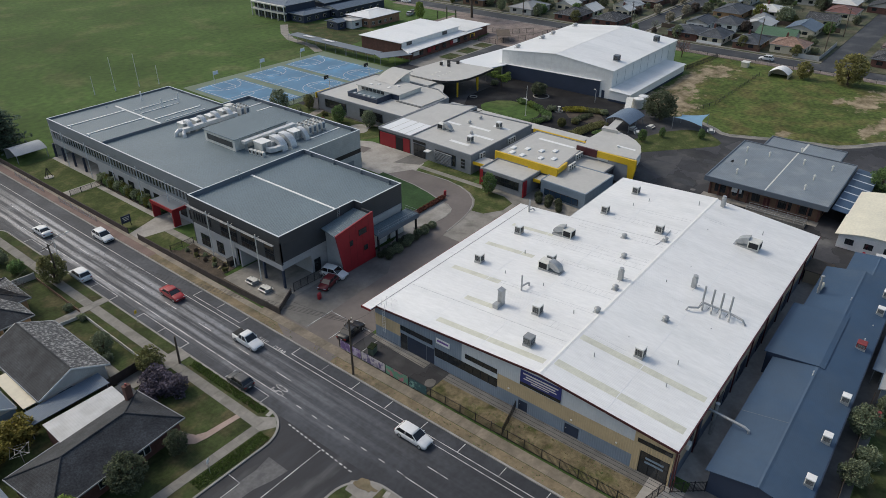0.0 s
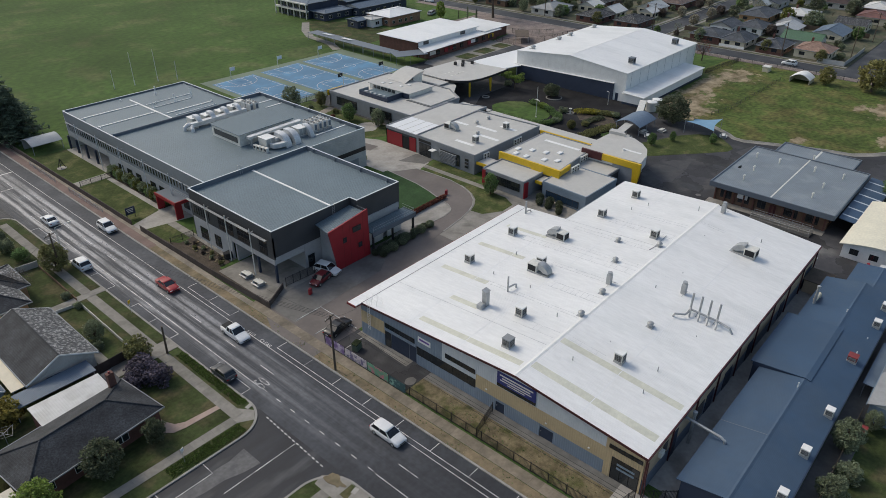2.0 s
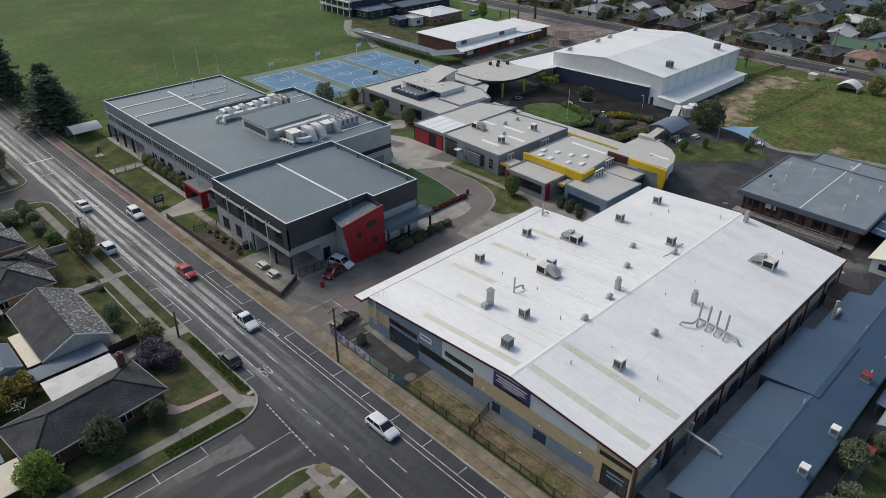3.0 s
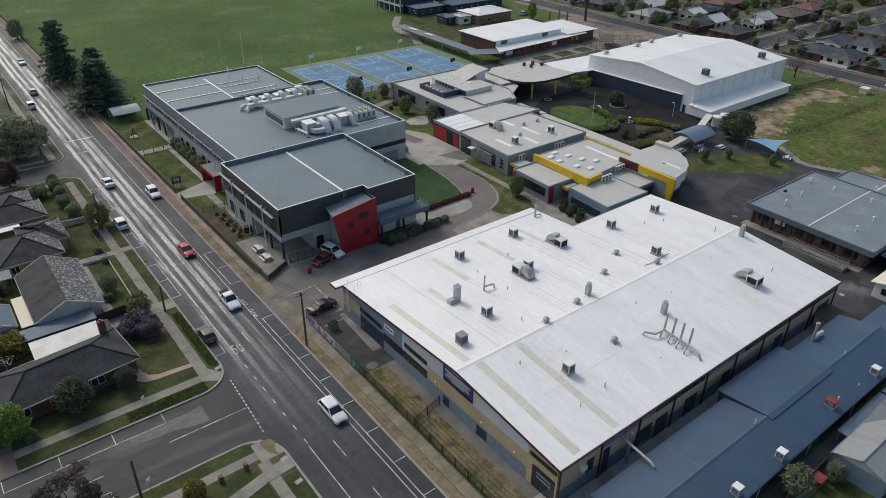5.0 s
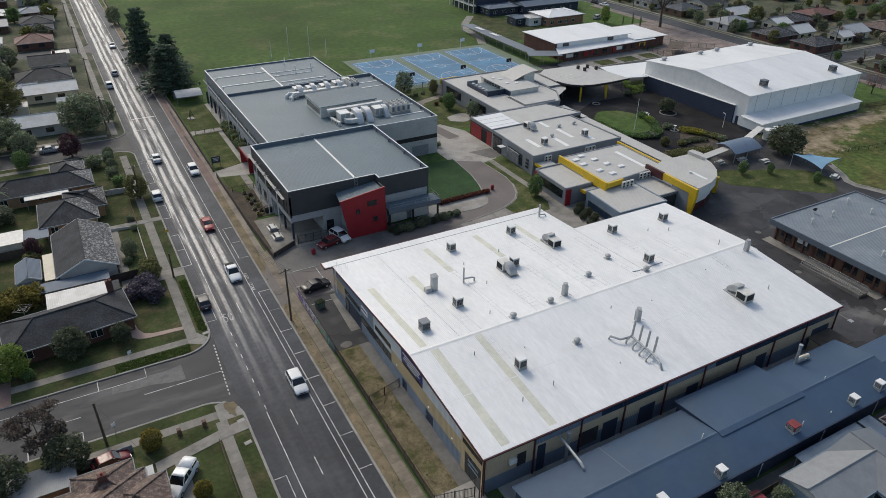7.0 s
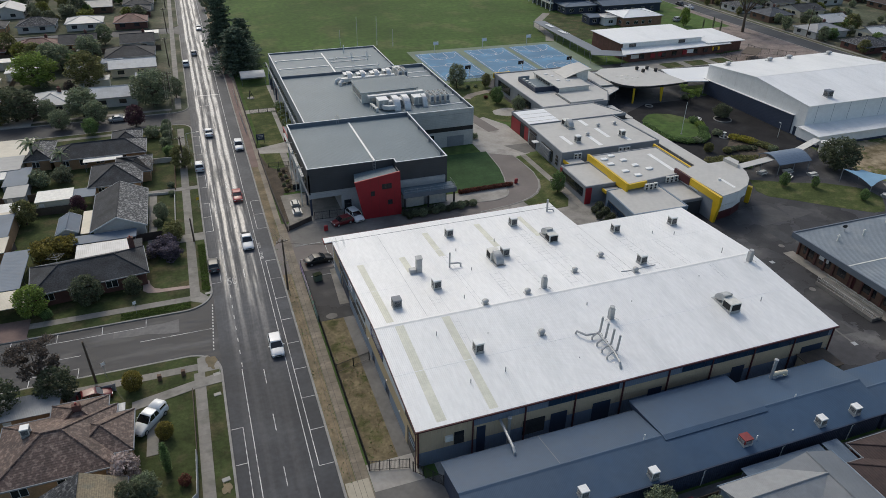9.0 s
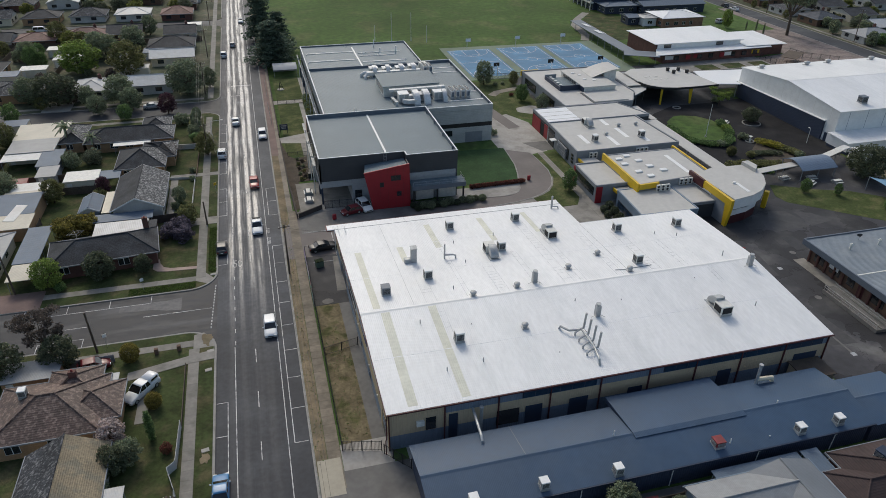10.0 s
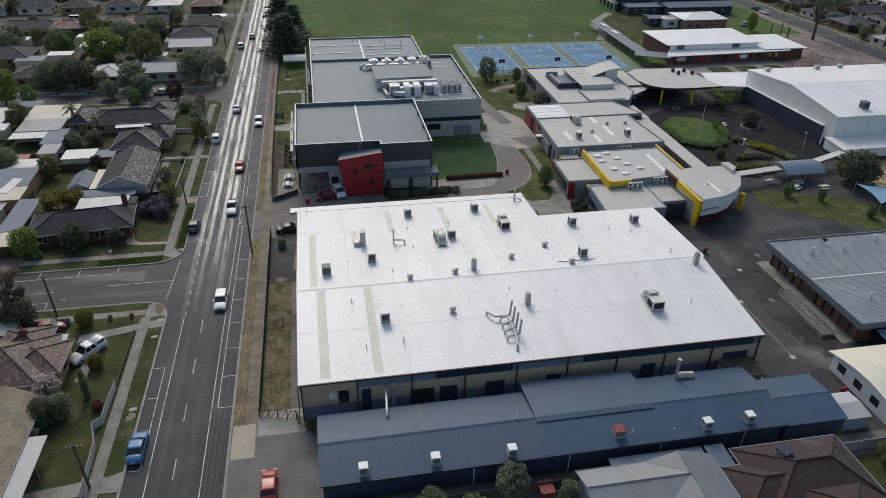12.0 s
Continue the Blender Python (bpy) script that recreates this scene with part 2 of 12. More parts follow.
def bevelled(bm, width=0.02, seg=1):
    bmesh.ops.bevel(bm, geom=list(bm.edges), offset=width, segments=seg, affect="EDGES", profile=0.5, clamp_overlap=True)
    return bm


def wm(o):
    m = o.matrix_basis.copy()
    return wm(o.parent) @ o.matrix_parent_inverse @ m if o.parent else m


def part(name, bm, material, parent=None, label="", smooth=False):
    """Links a bmesh as one mesh object, under a thing or a part when one is given."""
    bmesh.ops.recalc_face_normals(bm, faces=bm.faces)
    me = bpy.data.meshes.new(name)
    lo = [min(v.co[i] for v in bm.verts) for i in range(3)]
    hi = [max(v.co[i] for v in bm.verts) for i in range(3)]
    c = Vector(((lo[0] + hi[0]) / 2, (lo[1] + hi[1]) / 2, lo[2]))
    bmesh.ops.translate(bm, verts=bm.verts, vec=-c)
    bm.to_mesh(me)
    bm.free()
    if smooth:
        me.shade_smooth()
    me.materials.append(material)
    ob = new(name, me)
    ob.matrix_basis = Matrix.Translation(c)
    if parent:
        ob.parent = parent
        ob.matrix_parent_inverse = wm(parent).inverted()
    if label:
        ob["label"] = label
    return ob


def NB():
    return bmesh.new()


def thing(name, loc, label, category, group="", kind=""):
    e = new(name)
    e.empty_display_size = 0.3
    e.matrix_basis = Matrix.Translation(loc)
    return tagged(e, label, category, group, kind)


def setting(name, bm, material, label, category="", smooth=False):
    return tagged(part(name, bm, material, None, "", smooth), label, category or name.split("_")[0], "", "structure")


def arc(cx, cy, r, a0, a1, n=8):
    return [(cx + r * math.cos(radians(a0 + (a1 - a0) * i / n)), cy + r * math.sin(radians(a0 + (a1 - a0) * i / n))) for i in range(n + 1)]


def blob_outline(cx, cy, rx, ry, seed, n=28, rough=0.12, turn=0.0):
    out = []
    for i in range(n):
        a = 2 * math.pi * i / n
        k = 1 + rough * 2 * noise.noise(Vector((math.cos(a) * 1.5 + seed * 5.1, math.sin(a) * 1.5, seed)))
        x, y = rx * k * math.cos(a), ry * k * math.sin(a)
        out.append((cx + x * math.cos(turn) - y * math.sin(turn), cy + x * math.sin(turn) + y * math.cos(turn)))
    return out


# ---- colours ----
M = {
    "road": road_surface(),
    "asphalt": surf("asphalt", (0.052, 0.055, 0.061), 0.7, var=0.22, scale=0.12, fine=1.4, fvar=0.16, bump=0.01, bscale=30, stain=(0.08, 0.08, 0.081), stain_scale=0.12, stain_at=0.6, spec=0.25),
    "yard": patched_yard(),
    "street": surf("side_street_asphalt", (0.03, 0.032, 0.038), 0.64, var=0.3, scale=0.3, fine=1.8, fvar=0.18, bump=0.008, bscale=28, stain=(0.07, 0.071, 0.075), stain_scale=0.35, stain_at=0.6, spec=0.32, stretch=(0.3, 1, 1)),
    "drive": surf("drive_asphalt", (0.15, 0.13, 0.12), 0.75, var=0.16, scale=0.15, fine=1.5, fvar=0.1, bump=0.01, bscale=25),
    "concrete": surf("concrete", (0.36, 0.34, 0.31), 0.85, var=0.14, scale=0.3, fine=2.0, fvar=0.1, bump=0.006, bscale=20, stain=(0.26, 0.245, 0.22), stain_scale=0.2, stain_at=0.6),
    "pink_path": surf("pinkish_concrete", (0.36, 0.27, 0.23), 0.85, var=0.14, scale=0.5, fine=3, fvar=0.1, bump=0.006, bscale=20),
    "old_patch": surf("pale_worn_asphalt", (0.12, 0.12, 0.123), 0.7, var=0.3, scale=0.5, fine=2.5, fvar=0.2, bump=0.006, bscale=25, stain=(0.06, 0.061, 0.065), stain_scale=0.5, stain_at=0.55),
    "path": surf("path_concrete", (0.25, 0.235, 0.21), 0.85, var=0.16, scale=0.4, fine=2.5, fvar=0.1, bump=0.006, bscale=20, stain=(0.175, 0.165, 0.145), stain_scale=0.35, stain_at=0.58),
    "kerb": surf("kerb_concrete", (0.28, 0.27, 0.25), 0.85, var=0.2, scale=0.5, fine=3.0, fvar=0.1),
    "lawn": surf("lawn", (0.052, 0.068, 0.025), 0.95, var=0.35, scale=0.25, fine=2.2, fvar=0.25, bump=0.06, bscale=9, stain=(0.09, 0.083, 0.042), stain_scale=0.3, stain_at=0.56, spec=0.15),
    "front_lawn": surf("front_lawn", (0.068, 0.088, 0.03), 0.95, var=0.3, scale=0.3, fine=2.2, fvar=0.25, bump=0.05, bscale=9, stain=(0.1, 0.1, 0.045), stain_scale=0.3, stain_at=0.58, spec=0.15),
    "turf": surf("green_turf", (0.042, 0.082, 0.034), 0.95, var=0.2, scale=0.3, fine=2.2, fvar=0.18, bump=0.04, bscale=9, spec=0.15),
    "oval": surf("oval_grass", (0.066, 0.111, 0.031), 0.95, var=0.24, scale=0.03, fine=0.55, fvar=0.3, bump=0.05, bscale=6, stain=(0.105, 0.13, 0.05), stain_scale=0.07, stain_at=0.6, spec=0.15),
    "field": worn_field(),
    "dirt": surf("bare_sandy_soil", (0.3, 0.235, 0.15), 0.95, var=0.22, scale=0.2, fine=1.2, fvar=0.14, bump=0.05, bscale=7, stain=(0.14, 0.15, 0.06), stain_scale=0.16, stain_at=0.57, spec=0.15),
    "dry": surf("dry_grass", (0.18, 0.148, 0.09), 0.95, var=0.3, scale=0.5, fine=2.4, fvar=0.25, bump=0.08, bscale=9, stain=(0.085, 0.088, 0.036), stain_scale=0.4, stain_at=0.57, spec=0.15),
    "soil": surf("garden_soil", (0.075, 0.058, 0.042), 0.95, var=0.3, scale=0.6, fine=3, fvar=0.2, bump=0.08, bscale=10),
    "suburb": surf("suburban_ground", (0.085, 0.095, 0.06), 0.95, var=0.35, scale=0.08, fine=0.8, fvar=0.25, bump=0.06, bscale=6, stain=(0.13, 0.12, 0.085), stain_scale=0.1, stain_at=0.55, spec=0.15),
    "paint": surf("road_paint", (0.55, 0.55, 0.54), 0.7, var=0.25, scale=0.8, fine=5, fvar=0.3, stain=(0.2, 0.2, 0.21), stain_scale=0.9, stain_at=0.58),
    "brickpave": surf("red_paving", (0.185, 0.125, 0.108), 0.85, var=0.15, scale=0.4, fine=3, fvar=0.12),
    "blue_court": surf("blue_court", (0.1, 0.218, 0.34), 0.85, var=0.12, scale=0.15, fine=1.0, fvar=0.08, stain=(0.1, 0.25, 0.4), stain_scale=0.15, stain_at=0.6),
    "green_court": surf("green_court", (0.15, 0.195, 0.135), 0.85, var=0.14, scale=0.15, fine=1.0, fvar=0.08),
    "white_roof": surf("white_roof_sheet", (0.79, 0.79, 0.78), 0.38, var=0.045, scale=0.12, fine=2.6, fvar=0.05, ribs=("X", 0.25, 0.013), stain=(0.73, 0.735, 0.725), stain_scale=0.25, stain_at=0.57, stretch=(1, 0.25, 1), rvar=0.05),
    "white_roof_x": surf("white_roof_sheet_across", (0.78, 0.79, 0.79), 0.42, var=0.03, scale=0.1, fine=1.2, fvar=0.025, ribs=("Y", 0.25, 0.015), rvar=0.05),
    "skylight": surf("fibreglass_skylight", (0.63, 0.625, 0.53), 0.45, var=0.08, scale=0.5, fine=2, fvar=0.05, ribs=("X", 0.25, 0.018)),
    "grey_roof": surf("grey_blue_roof_sheet", (0.134, 0.18, 0.206), 0.52, spec=0.35, var=0.07, scale=0.15, fine=4.0, fvar=0.2, ribs=("Y", 0.38, 0.03), rvar=0.05),
    "grey_roof_x": surf("grey_blue_roof_sheet_along", (0.134, 0.18, 0.206), 0.52, spec=0.35, var=0.07, scale=0.15, fine=4.0, fvar=0.2, ribs=("X", 0.3, 0.018), rvar=0.05),
    "pale_grey_roof": surf("pale_grey_roof_sheet", (0.19, 0.22, 0.245), 0.45, var=0.1, scale=0.2, fine=1.5, fvar=0.1, ribs=("Y", 0.3, 0.025), rvar=0.05, stain=(0.23, 0.255, 0.275), stain_scale=0.3, stain_at=0.58),
    "blue_roof": surf("blue_roof_sheet", (0.046, 0.084, 0.142), 0.5, var=0.1, scale=0.15, fine=1.2, fvar=0.06, ribs=("X", 0.19, 0.004), stain=(0.055, 0.089, 0.138), stain_scale=0.12, stain_at=0.55, rvar=0.06, spec=0.4),
    "warm_roof": surf("weathered_grey_roof", (0.5, 0.49, 0.46), 0.6, var=0.07, scale=0.2, fine=1.4, fvar=0.05, ribs=("Y", 0.4, 0.012), stain=(0.44, 0.43, 0.405), stain_scale=0.2, stain_at=0.58),
    "zinc": surf("galvanised_steel", (0.42, 0.43, 0.43), 0.5, 0.45, var=0.12, scale=1.5, fine=6, fvar=0.08),
    "white": surf("white_paint", (0.78, 0.78, 0.76), 0.5, var=0.05, scale=0.8, fine=4, fvar=0.04),
    "offwhite": surf("offwhite_plastic", (0.66, 0.65, 0.6), 0.55, var=0.1, scale=1.5, fine=5, fvar=0.06),
    "cream": surf("cream_paint", (0.62, 0.56, 0.43), 0.6, var=0.08, scale=0.6, fine=3, fvar=0.05),
    "tan_clad": surf("tan_cladding", (0.5, 0.39, 0.235), 0.55, var=0.06, scale=0.4, fine=3, fvar=0.05, ribs=("Y", 0.3, 0.03)),
    "tan_clad_x": surf("tan_cladding_side", (0.5, 0.395, 0.27), 0.55, var=0.06, scale=0.4, fine=3, fvar=0.05, ribs=("X", 0.3, 0.03)),
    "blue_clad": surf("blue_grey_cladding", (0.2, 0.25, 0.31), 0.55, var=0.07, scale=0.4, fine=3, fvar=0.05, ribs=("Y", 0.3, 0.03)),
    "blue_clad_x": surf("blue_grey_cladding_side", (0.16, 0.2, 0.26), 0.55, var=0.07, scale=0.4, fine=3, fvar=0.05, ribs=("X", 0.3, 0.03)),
    "pale_clad": surf("pale_grey_cladding", (0.55, 0.58, 0.6), 0.55, var=0.05, scale=0.4, fine=3, fvar=0.04, ribs=("Y", 0.3, 0.03)),
    "navy": surf("navy_paint", (0.022, 0.035, 0.065), 0.55, var=0.12, scale=0.5, fine=3, fvar=0.08),
    "navy_sheet": surf("navy_sheet_wall", (0.035, 0.05, 0.085), 0.55, var=0.1, scale=0.3, fine=3, fvar=0.06, ribs=("X", 0.3, 0.02)),
    "charcoal": surf("charcoal_cladding", (0.047, 0.052, 0.058), 0.55, var=0.1, scale=0.4, fine=3, fvar=0.06, courses=(0.4, 0.01)),
    "parapet": surf("blue_grey_parapet", (0.13, 0.155, 0.185), 0.55, var=0.06, scale=0.4, fine=3, fvar=0.05),
    "wing_clad": surf("blue_grey_wing_cladding", (0.205, 0.23, 0.25), 0.6, var=0.08, scale=0.4, fine=3, fvar=0.06, courses=(0.4, 0.02)),
    "block": surf("grey_blockwork", (0.36, 0.37, 0.38), 0.8, var=0.08, scale=0.5, fine=3, fvar=0.07, courses=(0.4, 0.02), bump=0.01, bscale=15),
    "paleblock": surf("pale_blockwork", (0.48, 0.48, 0.46), 0.8, var=0.08, scale=0.5, fine=3, fvar=0.07, courses=(0.4, 0.02)),
    "greywall": surf("grey_render", (0.25, 0.265, 0.28), 0.75, var=0.1, scale=0.5, fine=3, fvar=0.06),
    "bluewall": surf("blue_grey_wall", (0.2, 0.26, 0.32), 0.7, var=0.1, scale=0.5, fine=3, fvar=0.06, ribs=("X", 0.6, 0.02)),
    "red": surf("red_panel", (0.3, 0.016, 0.025), 0.5, var=0.08, scale=0.5, fine=3, fvar=0.06),
    "maroon": surf("maroon_trim", (0.075, 0.018, 0.02), 0.5, var=0.1, scale=0.8, fine=4, fvar=0.06),
    "red_trim": surf("red_roof_trim", (0.2, 0.02, 0.022), 0.5, var=0.12, scale=0.8, fine=4, fvar=0.08),
    "cap": surf("pale_grey_parapet_cap", (0.58, 0.62, 0.64), 0.5, var=0.08, scale=0.6, fine=4, fvar=0.05),
    "foil": surf("silver_insulation", (0.62, 0.63, 0.63), 0.42, 0.2, var=0.12, scale=0.9, fine=4, fvar=0.1, bump=0.02, bscale=5),
    "seam": surf("grey_roof_seam", (0.58, 0.59, 0.59), 0.5, var=0.15, scale=1.0, fine=4, fvar=0.1),
    "yellow": surf("yellow_panel", (0.68, 0.44, 0.02), 0.5, var=0.07, scale=0.6, fine=3, fvar=0.06),
    "slate_blue": surf("slate_blue_roof_sheet", (0.085, 0.12, 0.165), 0.5, var=0.08, scale=0.2, fine=1.5, fvar=0.08, ribs=("X", 0.3, 0.015), spec=0.4),
    "brick": surf("red_brick", (0.125, 0.058, 0.046), 0.85, var=0.18, scale=0.8, fine=5, fvar=0.16, courses=(0.086, 0.008)),
    "brownbrick": surf("brown_brick", (0.15, 0.09, 0.06), 0.85, var=0.18, scale=0.8, fine=5, fvar=0.16, courses=(0.086, 0.008)),
    "tanbrick": surf("tan_brick", (0.36, 0.22, 0.12), 0.85, var=0.15, scale=0.8, fine=5, fvar=0.14, courses=(0.086, 0.008)),
    "orange_brick": surf("orange_brown_brick", (0.3, 0.17, 0.115), 0.85, var=0.15, scale=0.8, fine=5, fvar=0.14, courses=(0.086, 0.008)),
    "tile_dark": surf("charcoal_roof_tiles", (0.045, 0.048, 0.053), 0.75, spec=0.2, var=0.3, scale=0.5, fine=5.5, fvar=0.45, courses=(0.12, 0.009), stain=(0.058, 0.062, 0.068), stain_scale=1.6, stain_at=0.64),
    "tile_grey": surf("lichen_grey_roof_tiles", (0.05, 0.053, 0.058), 0.8, spec=0.15, var=0.3, scale=0.6, fine=5.5, fvar=0.5, courses=(0.12, 0.011), stain=(0.17, 0.172, 0.175), stain_scale=2.6, stain_at=0.57),
    "tile_brown": surf("brown_roof_tiles", (0.094, 0.06, 0.048), 0.6, var=0.3, scale=0.6, fine=5.5, fvar=0.4, courses=(0.12, 0.012), stain=(0.19, 0.135, 0.11), stain_scale=2.4, stain_at=0.56),
    "tile_slate": surf("slate_grey_roof_tiles", (0.075, 0.083, 0.095), 0.7, spec=0.2, var=0.25, scale=0.5, fine=5.5, fvar=0.35, courses=(0.12, 0.01), stain=(0.11, 0.118, 0.13), stain_scale=1.6, stain_at=0.6),
    # paler tiles for east slopes: pale flecks plus their sheen painted in
    "tile_lit_lichen": surf("lit_lichen_roof_tiles", (0.085, 0.088, 0.092), 0.75, spec=0.2, var=0.3, scale=0.6, fine=5.5, fvar=0.5, courses=(0.12, 0.012), stain=(0.29, 0.29, 0.285), stain_scale=2.6, stain_at=0.55),
    "tile_rose": surf("faded_pink_roof_tiles", (0.23, 0.14, 0.105), 0.7, var=0.25, scale=0.6, fine=5.5, fvar=0.35, courses=(0.12, 0.016), stain=(0.3, 0.21, 0.165), stain_scale=1.8, stain_at=0.57),
    "tile_red": surf("red_brown_roof_tiles", (0.15, 0.07, 0.058), 0.7, var=0.3, scale=0.6, fine=4.5, fvar=0.4, courses=(0.12, 0.012)),
    "tile_plum": surf("plum_brown_roof_tiles", (0.05, 0.033, 0.031), 0.85, var=0.22, scale=0.6, fine=3.5, fvar=0.22, courses=(0.12, 0.014)),
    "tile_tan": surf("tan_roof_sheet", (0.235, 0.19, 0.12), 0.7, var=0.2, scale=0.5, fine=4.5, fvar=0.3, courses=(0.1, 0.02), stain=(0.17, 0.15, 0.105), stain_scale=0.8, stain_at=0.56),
    "weatherboard": surf("pale_weatherboard", (0.5, 0.49, 0.46), 0.7, var=0.1, scale=0.5, fine=3, fvar=0.06, courses=(0.16, 0.02)),
    "timber": surf("weathered_timber", (0.1, 0.075, 0.055), 0.85, var=0.2, scale=1.0, fine=6, fvar=0.2),
    "fence_dark": surf("dark_paling_fence", (0.06, 0.047, 0.042), 0.85, var=0.25, scale=0.8, fine=6, fvar=0.2),
    "hedge": surf("dark_hedge", (0.02, 0.03, 0.012), 0.9, var=0.4, scale=1.5, fine=6, fvar=0.4, bump=0.15, bscale=9, spec=0.2),
    "black": surf("black_steel", (0.018, 0.018, 0.02), 0.5, var=0.15, scale=1, fine=6, fvar=0.1),
    "darkhole": surf("dark_interior", (0.014, 0.015, 0.017), 0.8, var=0.2, scale=1, fine=4, fvar=0.1),
    "glass": glass("dark_window_glass"),
    "bluestrip": glass("blue_window_strip", (0.025, 0.05, 0.085), 0.12),
    "shade_blue": surf("blue_shade_cloth", (0.2, 0.36, 0.5), 0.75, var=0.08, scale=0.5, fine=4, fvar=0.05),
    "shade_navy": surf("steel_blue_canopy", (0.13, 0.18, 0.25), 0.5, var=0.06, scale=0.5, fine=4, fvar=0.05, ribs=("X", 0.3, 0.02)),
    "sign_navy": surf("navy_sign", (0.03, 0.04, 0.17), 0.45, var=0.05, scale=1, fine=4, fvar=0.04),
    "rust": surf("weathered_red_steel", (0.22, 0.035, 0.035), 0.6, var=0.2, scale=1, fine=5, fvar=0.1),
    "rubber": surf("tyre_rubber", (0.015, 0.015, 0.016), 0.85, var=0.15, scale=2, fine=8, fvar=0.1),
    "bark": surf("bark", (0.09, 0.068, 0.05), 0.9, var=0.3, scale=1.5, fine=8, fvar=0.25, bump=0.03, bscale=10),
}

# ---- ground, roads and pavements ----
RW, RE = -19.6, -8.6          # kerbs of the main road
SS, SN = 29.6, 40.8           # kerbs of the side street
NS, NN = 124.5, 133.5         # kerbs of the next street
FS, FN = 222.0, 231.0         # kerbs of the street after that
EW, EE = 190.1, 198.8         # kerbs of the road beyond the school
LS, LN = 96.3, 104.3          # kerbs of the street that leaves it
TOP = 0.12                    # height of the blocks over the roads

setting("ground", box(NB(), -2500, 2500, -2500, 2500, -0.6, -0.05), M["suburb"], "Grassy suburban ground reaching out to the horizon", "ground")
setting("road_main", box(NB(), RW, RE, -500, 900, -0.4, 0.0), M["road"], "Worn grey asphalt main road with damp wheel tracks", "road")
setting("road_side", box(NB(), -600, RW - 4.7, SS, SN, -0.4, 0.0), M["street"], "Patched dark asphalt side street", "road")
for pts in ([(-34.0, 37.3), (-31.5, 36.9), (-29.2, 36.8), (-27.0, 36.1), (-24.9, 35.8), (-24.9, 39.2), (-27.2, 38.8), (-29.4, 38.9), (-31.8, 38.5), (-33.9, 38.7)],):
    setting("road_patch", prism(NB(), pts, -0.05, 0.0035), M["old_patch"], "Pale worn patch in the asphalt side street", "road")
setting("road_cross", box(NB(), -600, RW - 4.7, NS, NN, -0.4, 0.0), M["asphalt"], "Dark asphalt residential street", "road")
setting("road_far", box(NB(), -600, RW - 4.7, FS, FN, -0.4, 0.0), M["asphalt"], "Dark asphalt street between far houses", "road")
for lo, hi in ((SS, SN), (NS, NN), (FS, FN)):
    setting("road_mouth", box(NB(), RW - 4.7, RW, lo - 4.7, hi + 4.7, -0.4, 0.0), M["street"], "Patched asphalt at the mouth of a street", "road")
setting("road_east", box(NB(), EW, EE, -500, 900, -0.4, 0.0), M["asphalt"], "Grey asphalt road behind the school", "road")
setting("road_east_lane", box(NB(), EE, 800, LS, LN, -0.4, 0.0), M["asphalt"], "Grey asphalt street between far houses", "road")
setting("road_east_cross", box(NB(), EE, 800, 22, 31, -0.4, 0.0), M["asphalt"], "Grey asphalt street between far houses", "road")


def block(name, pts, mat, label):
    return setting(name, prism(NB(), pts, -0.3, TOP), mat, label, "ground")


def corner_block(x0, x1, y0, y1, r_se=0.0, r_ne=0.0):
    pts = [(x0, y0)]
    pts += arc(x1 - r_se, y0 + r_se, r_se, 270, 360, 8) if r_se else [(x1, y0)]
    pts += arc(x1 - r_ne, y1 - r_ne, r_ne, 0, 90, 8) if r_ne else [(x1, y1)]
    return pts + [(x0, y1)]


block("ground_school", [(RE, -400), (EW, -400), (EW, 800), (RE, 800)], M["oval"], "School grounds covered in mown green grass")
block("ground_west_south", corner_block(-600, RW, -400, SS, 0, 4.5), M["lawn"], "House lots with green lawns")
block("ground_west_middle", corner_block(-600, RW, SN, NS, 4.5, 4.0), M["lawn"], "House lots with green lawns")
block("ground_west_north", corner_block(-600, RW, NN, FS, 4.0, 4.0), M["suburb"], "House lots with green lawns")
block("ground_west_far", corner_block(-600, RW, FN, 800, 4.0, 0), M["suburb"], "House lots with green lawns")
block("ground_east_south", [(EE, -400), (800, -400), (800, 22), (EE, 22)], M["suburb"], "Suburban lots with worn grass")
block("ground_east_north", [(EE, 31), (800, 31), (800, LS), (EE, LS)], M["suburb"], "Suburban lots with worn grass")
block("ground_east_far", [(EE, LN), (800, LN), (800, 800), (EE, 800)], M["suburb"], "Suburban lots with worn grass")

layer = [TOP]


def sheet(name, pts, mat, label, lift=None, category=""):
    """A thin surface laid 4 mm or more over the one below."""
    layer[0] += 0.0001
    z = TOP + (0.006 if lift is None else lift) + (layer[0] - TOP)
    return setting(name, prism(NB(), pts, TOP - 0.05, z), mat, label, category or name.split("_")[0])


def rect(x0, x1, y0, y1):
    return [(x0, y0), (x1, y0), (x1, y1), (x0, y1)]


# kerbs
def kerb(x0, x1, y0, y1):
    setting("kerb", bevelled(box(NB(), x0, x1, y0, y1, -0.2, TOP + 0.02), 0.02), M["kerb"], "Grey concrete kerb along the roadside", "kerb")


kerb(RE - 0.02, RE + 0.28, -60, 330)
for y0, y1 in ((-60, SS - 4.5), (SN + 4.5, NS - 4), (NN + 4, FS - 4), (FN + 4, 330)):
    kerb(RW - 0.28, RW + 0.02, y0, y1)
kerb(-190, RW - 4.5, SS - 0.28, SS + 0.02)
kerb(-190, RW - 4.5, SN - 0.02, SN + 0.28)
kerb(-190, RW - 4.0, NS - 0.28, NS + 0.02)
kerb(-190, RW - 4.0, NN - 0.02, NN + 0.28)
kerb(EW - 0.28, EW + 0.02, -100, 330)
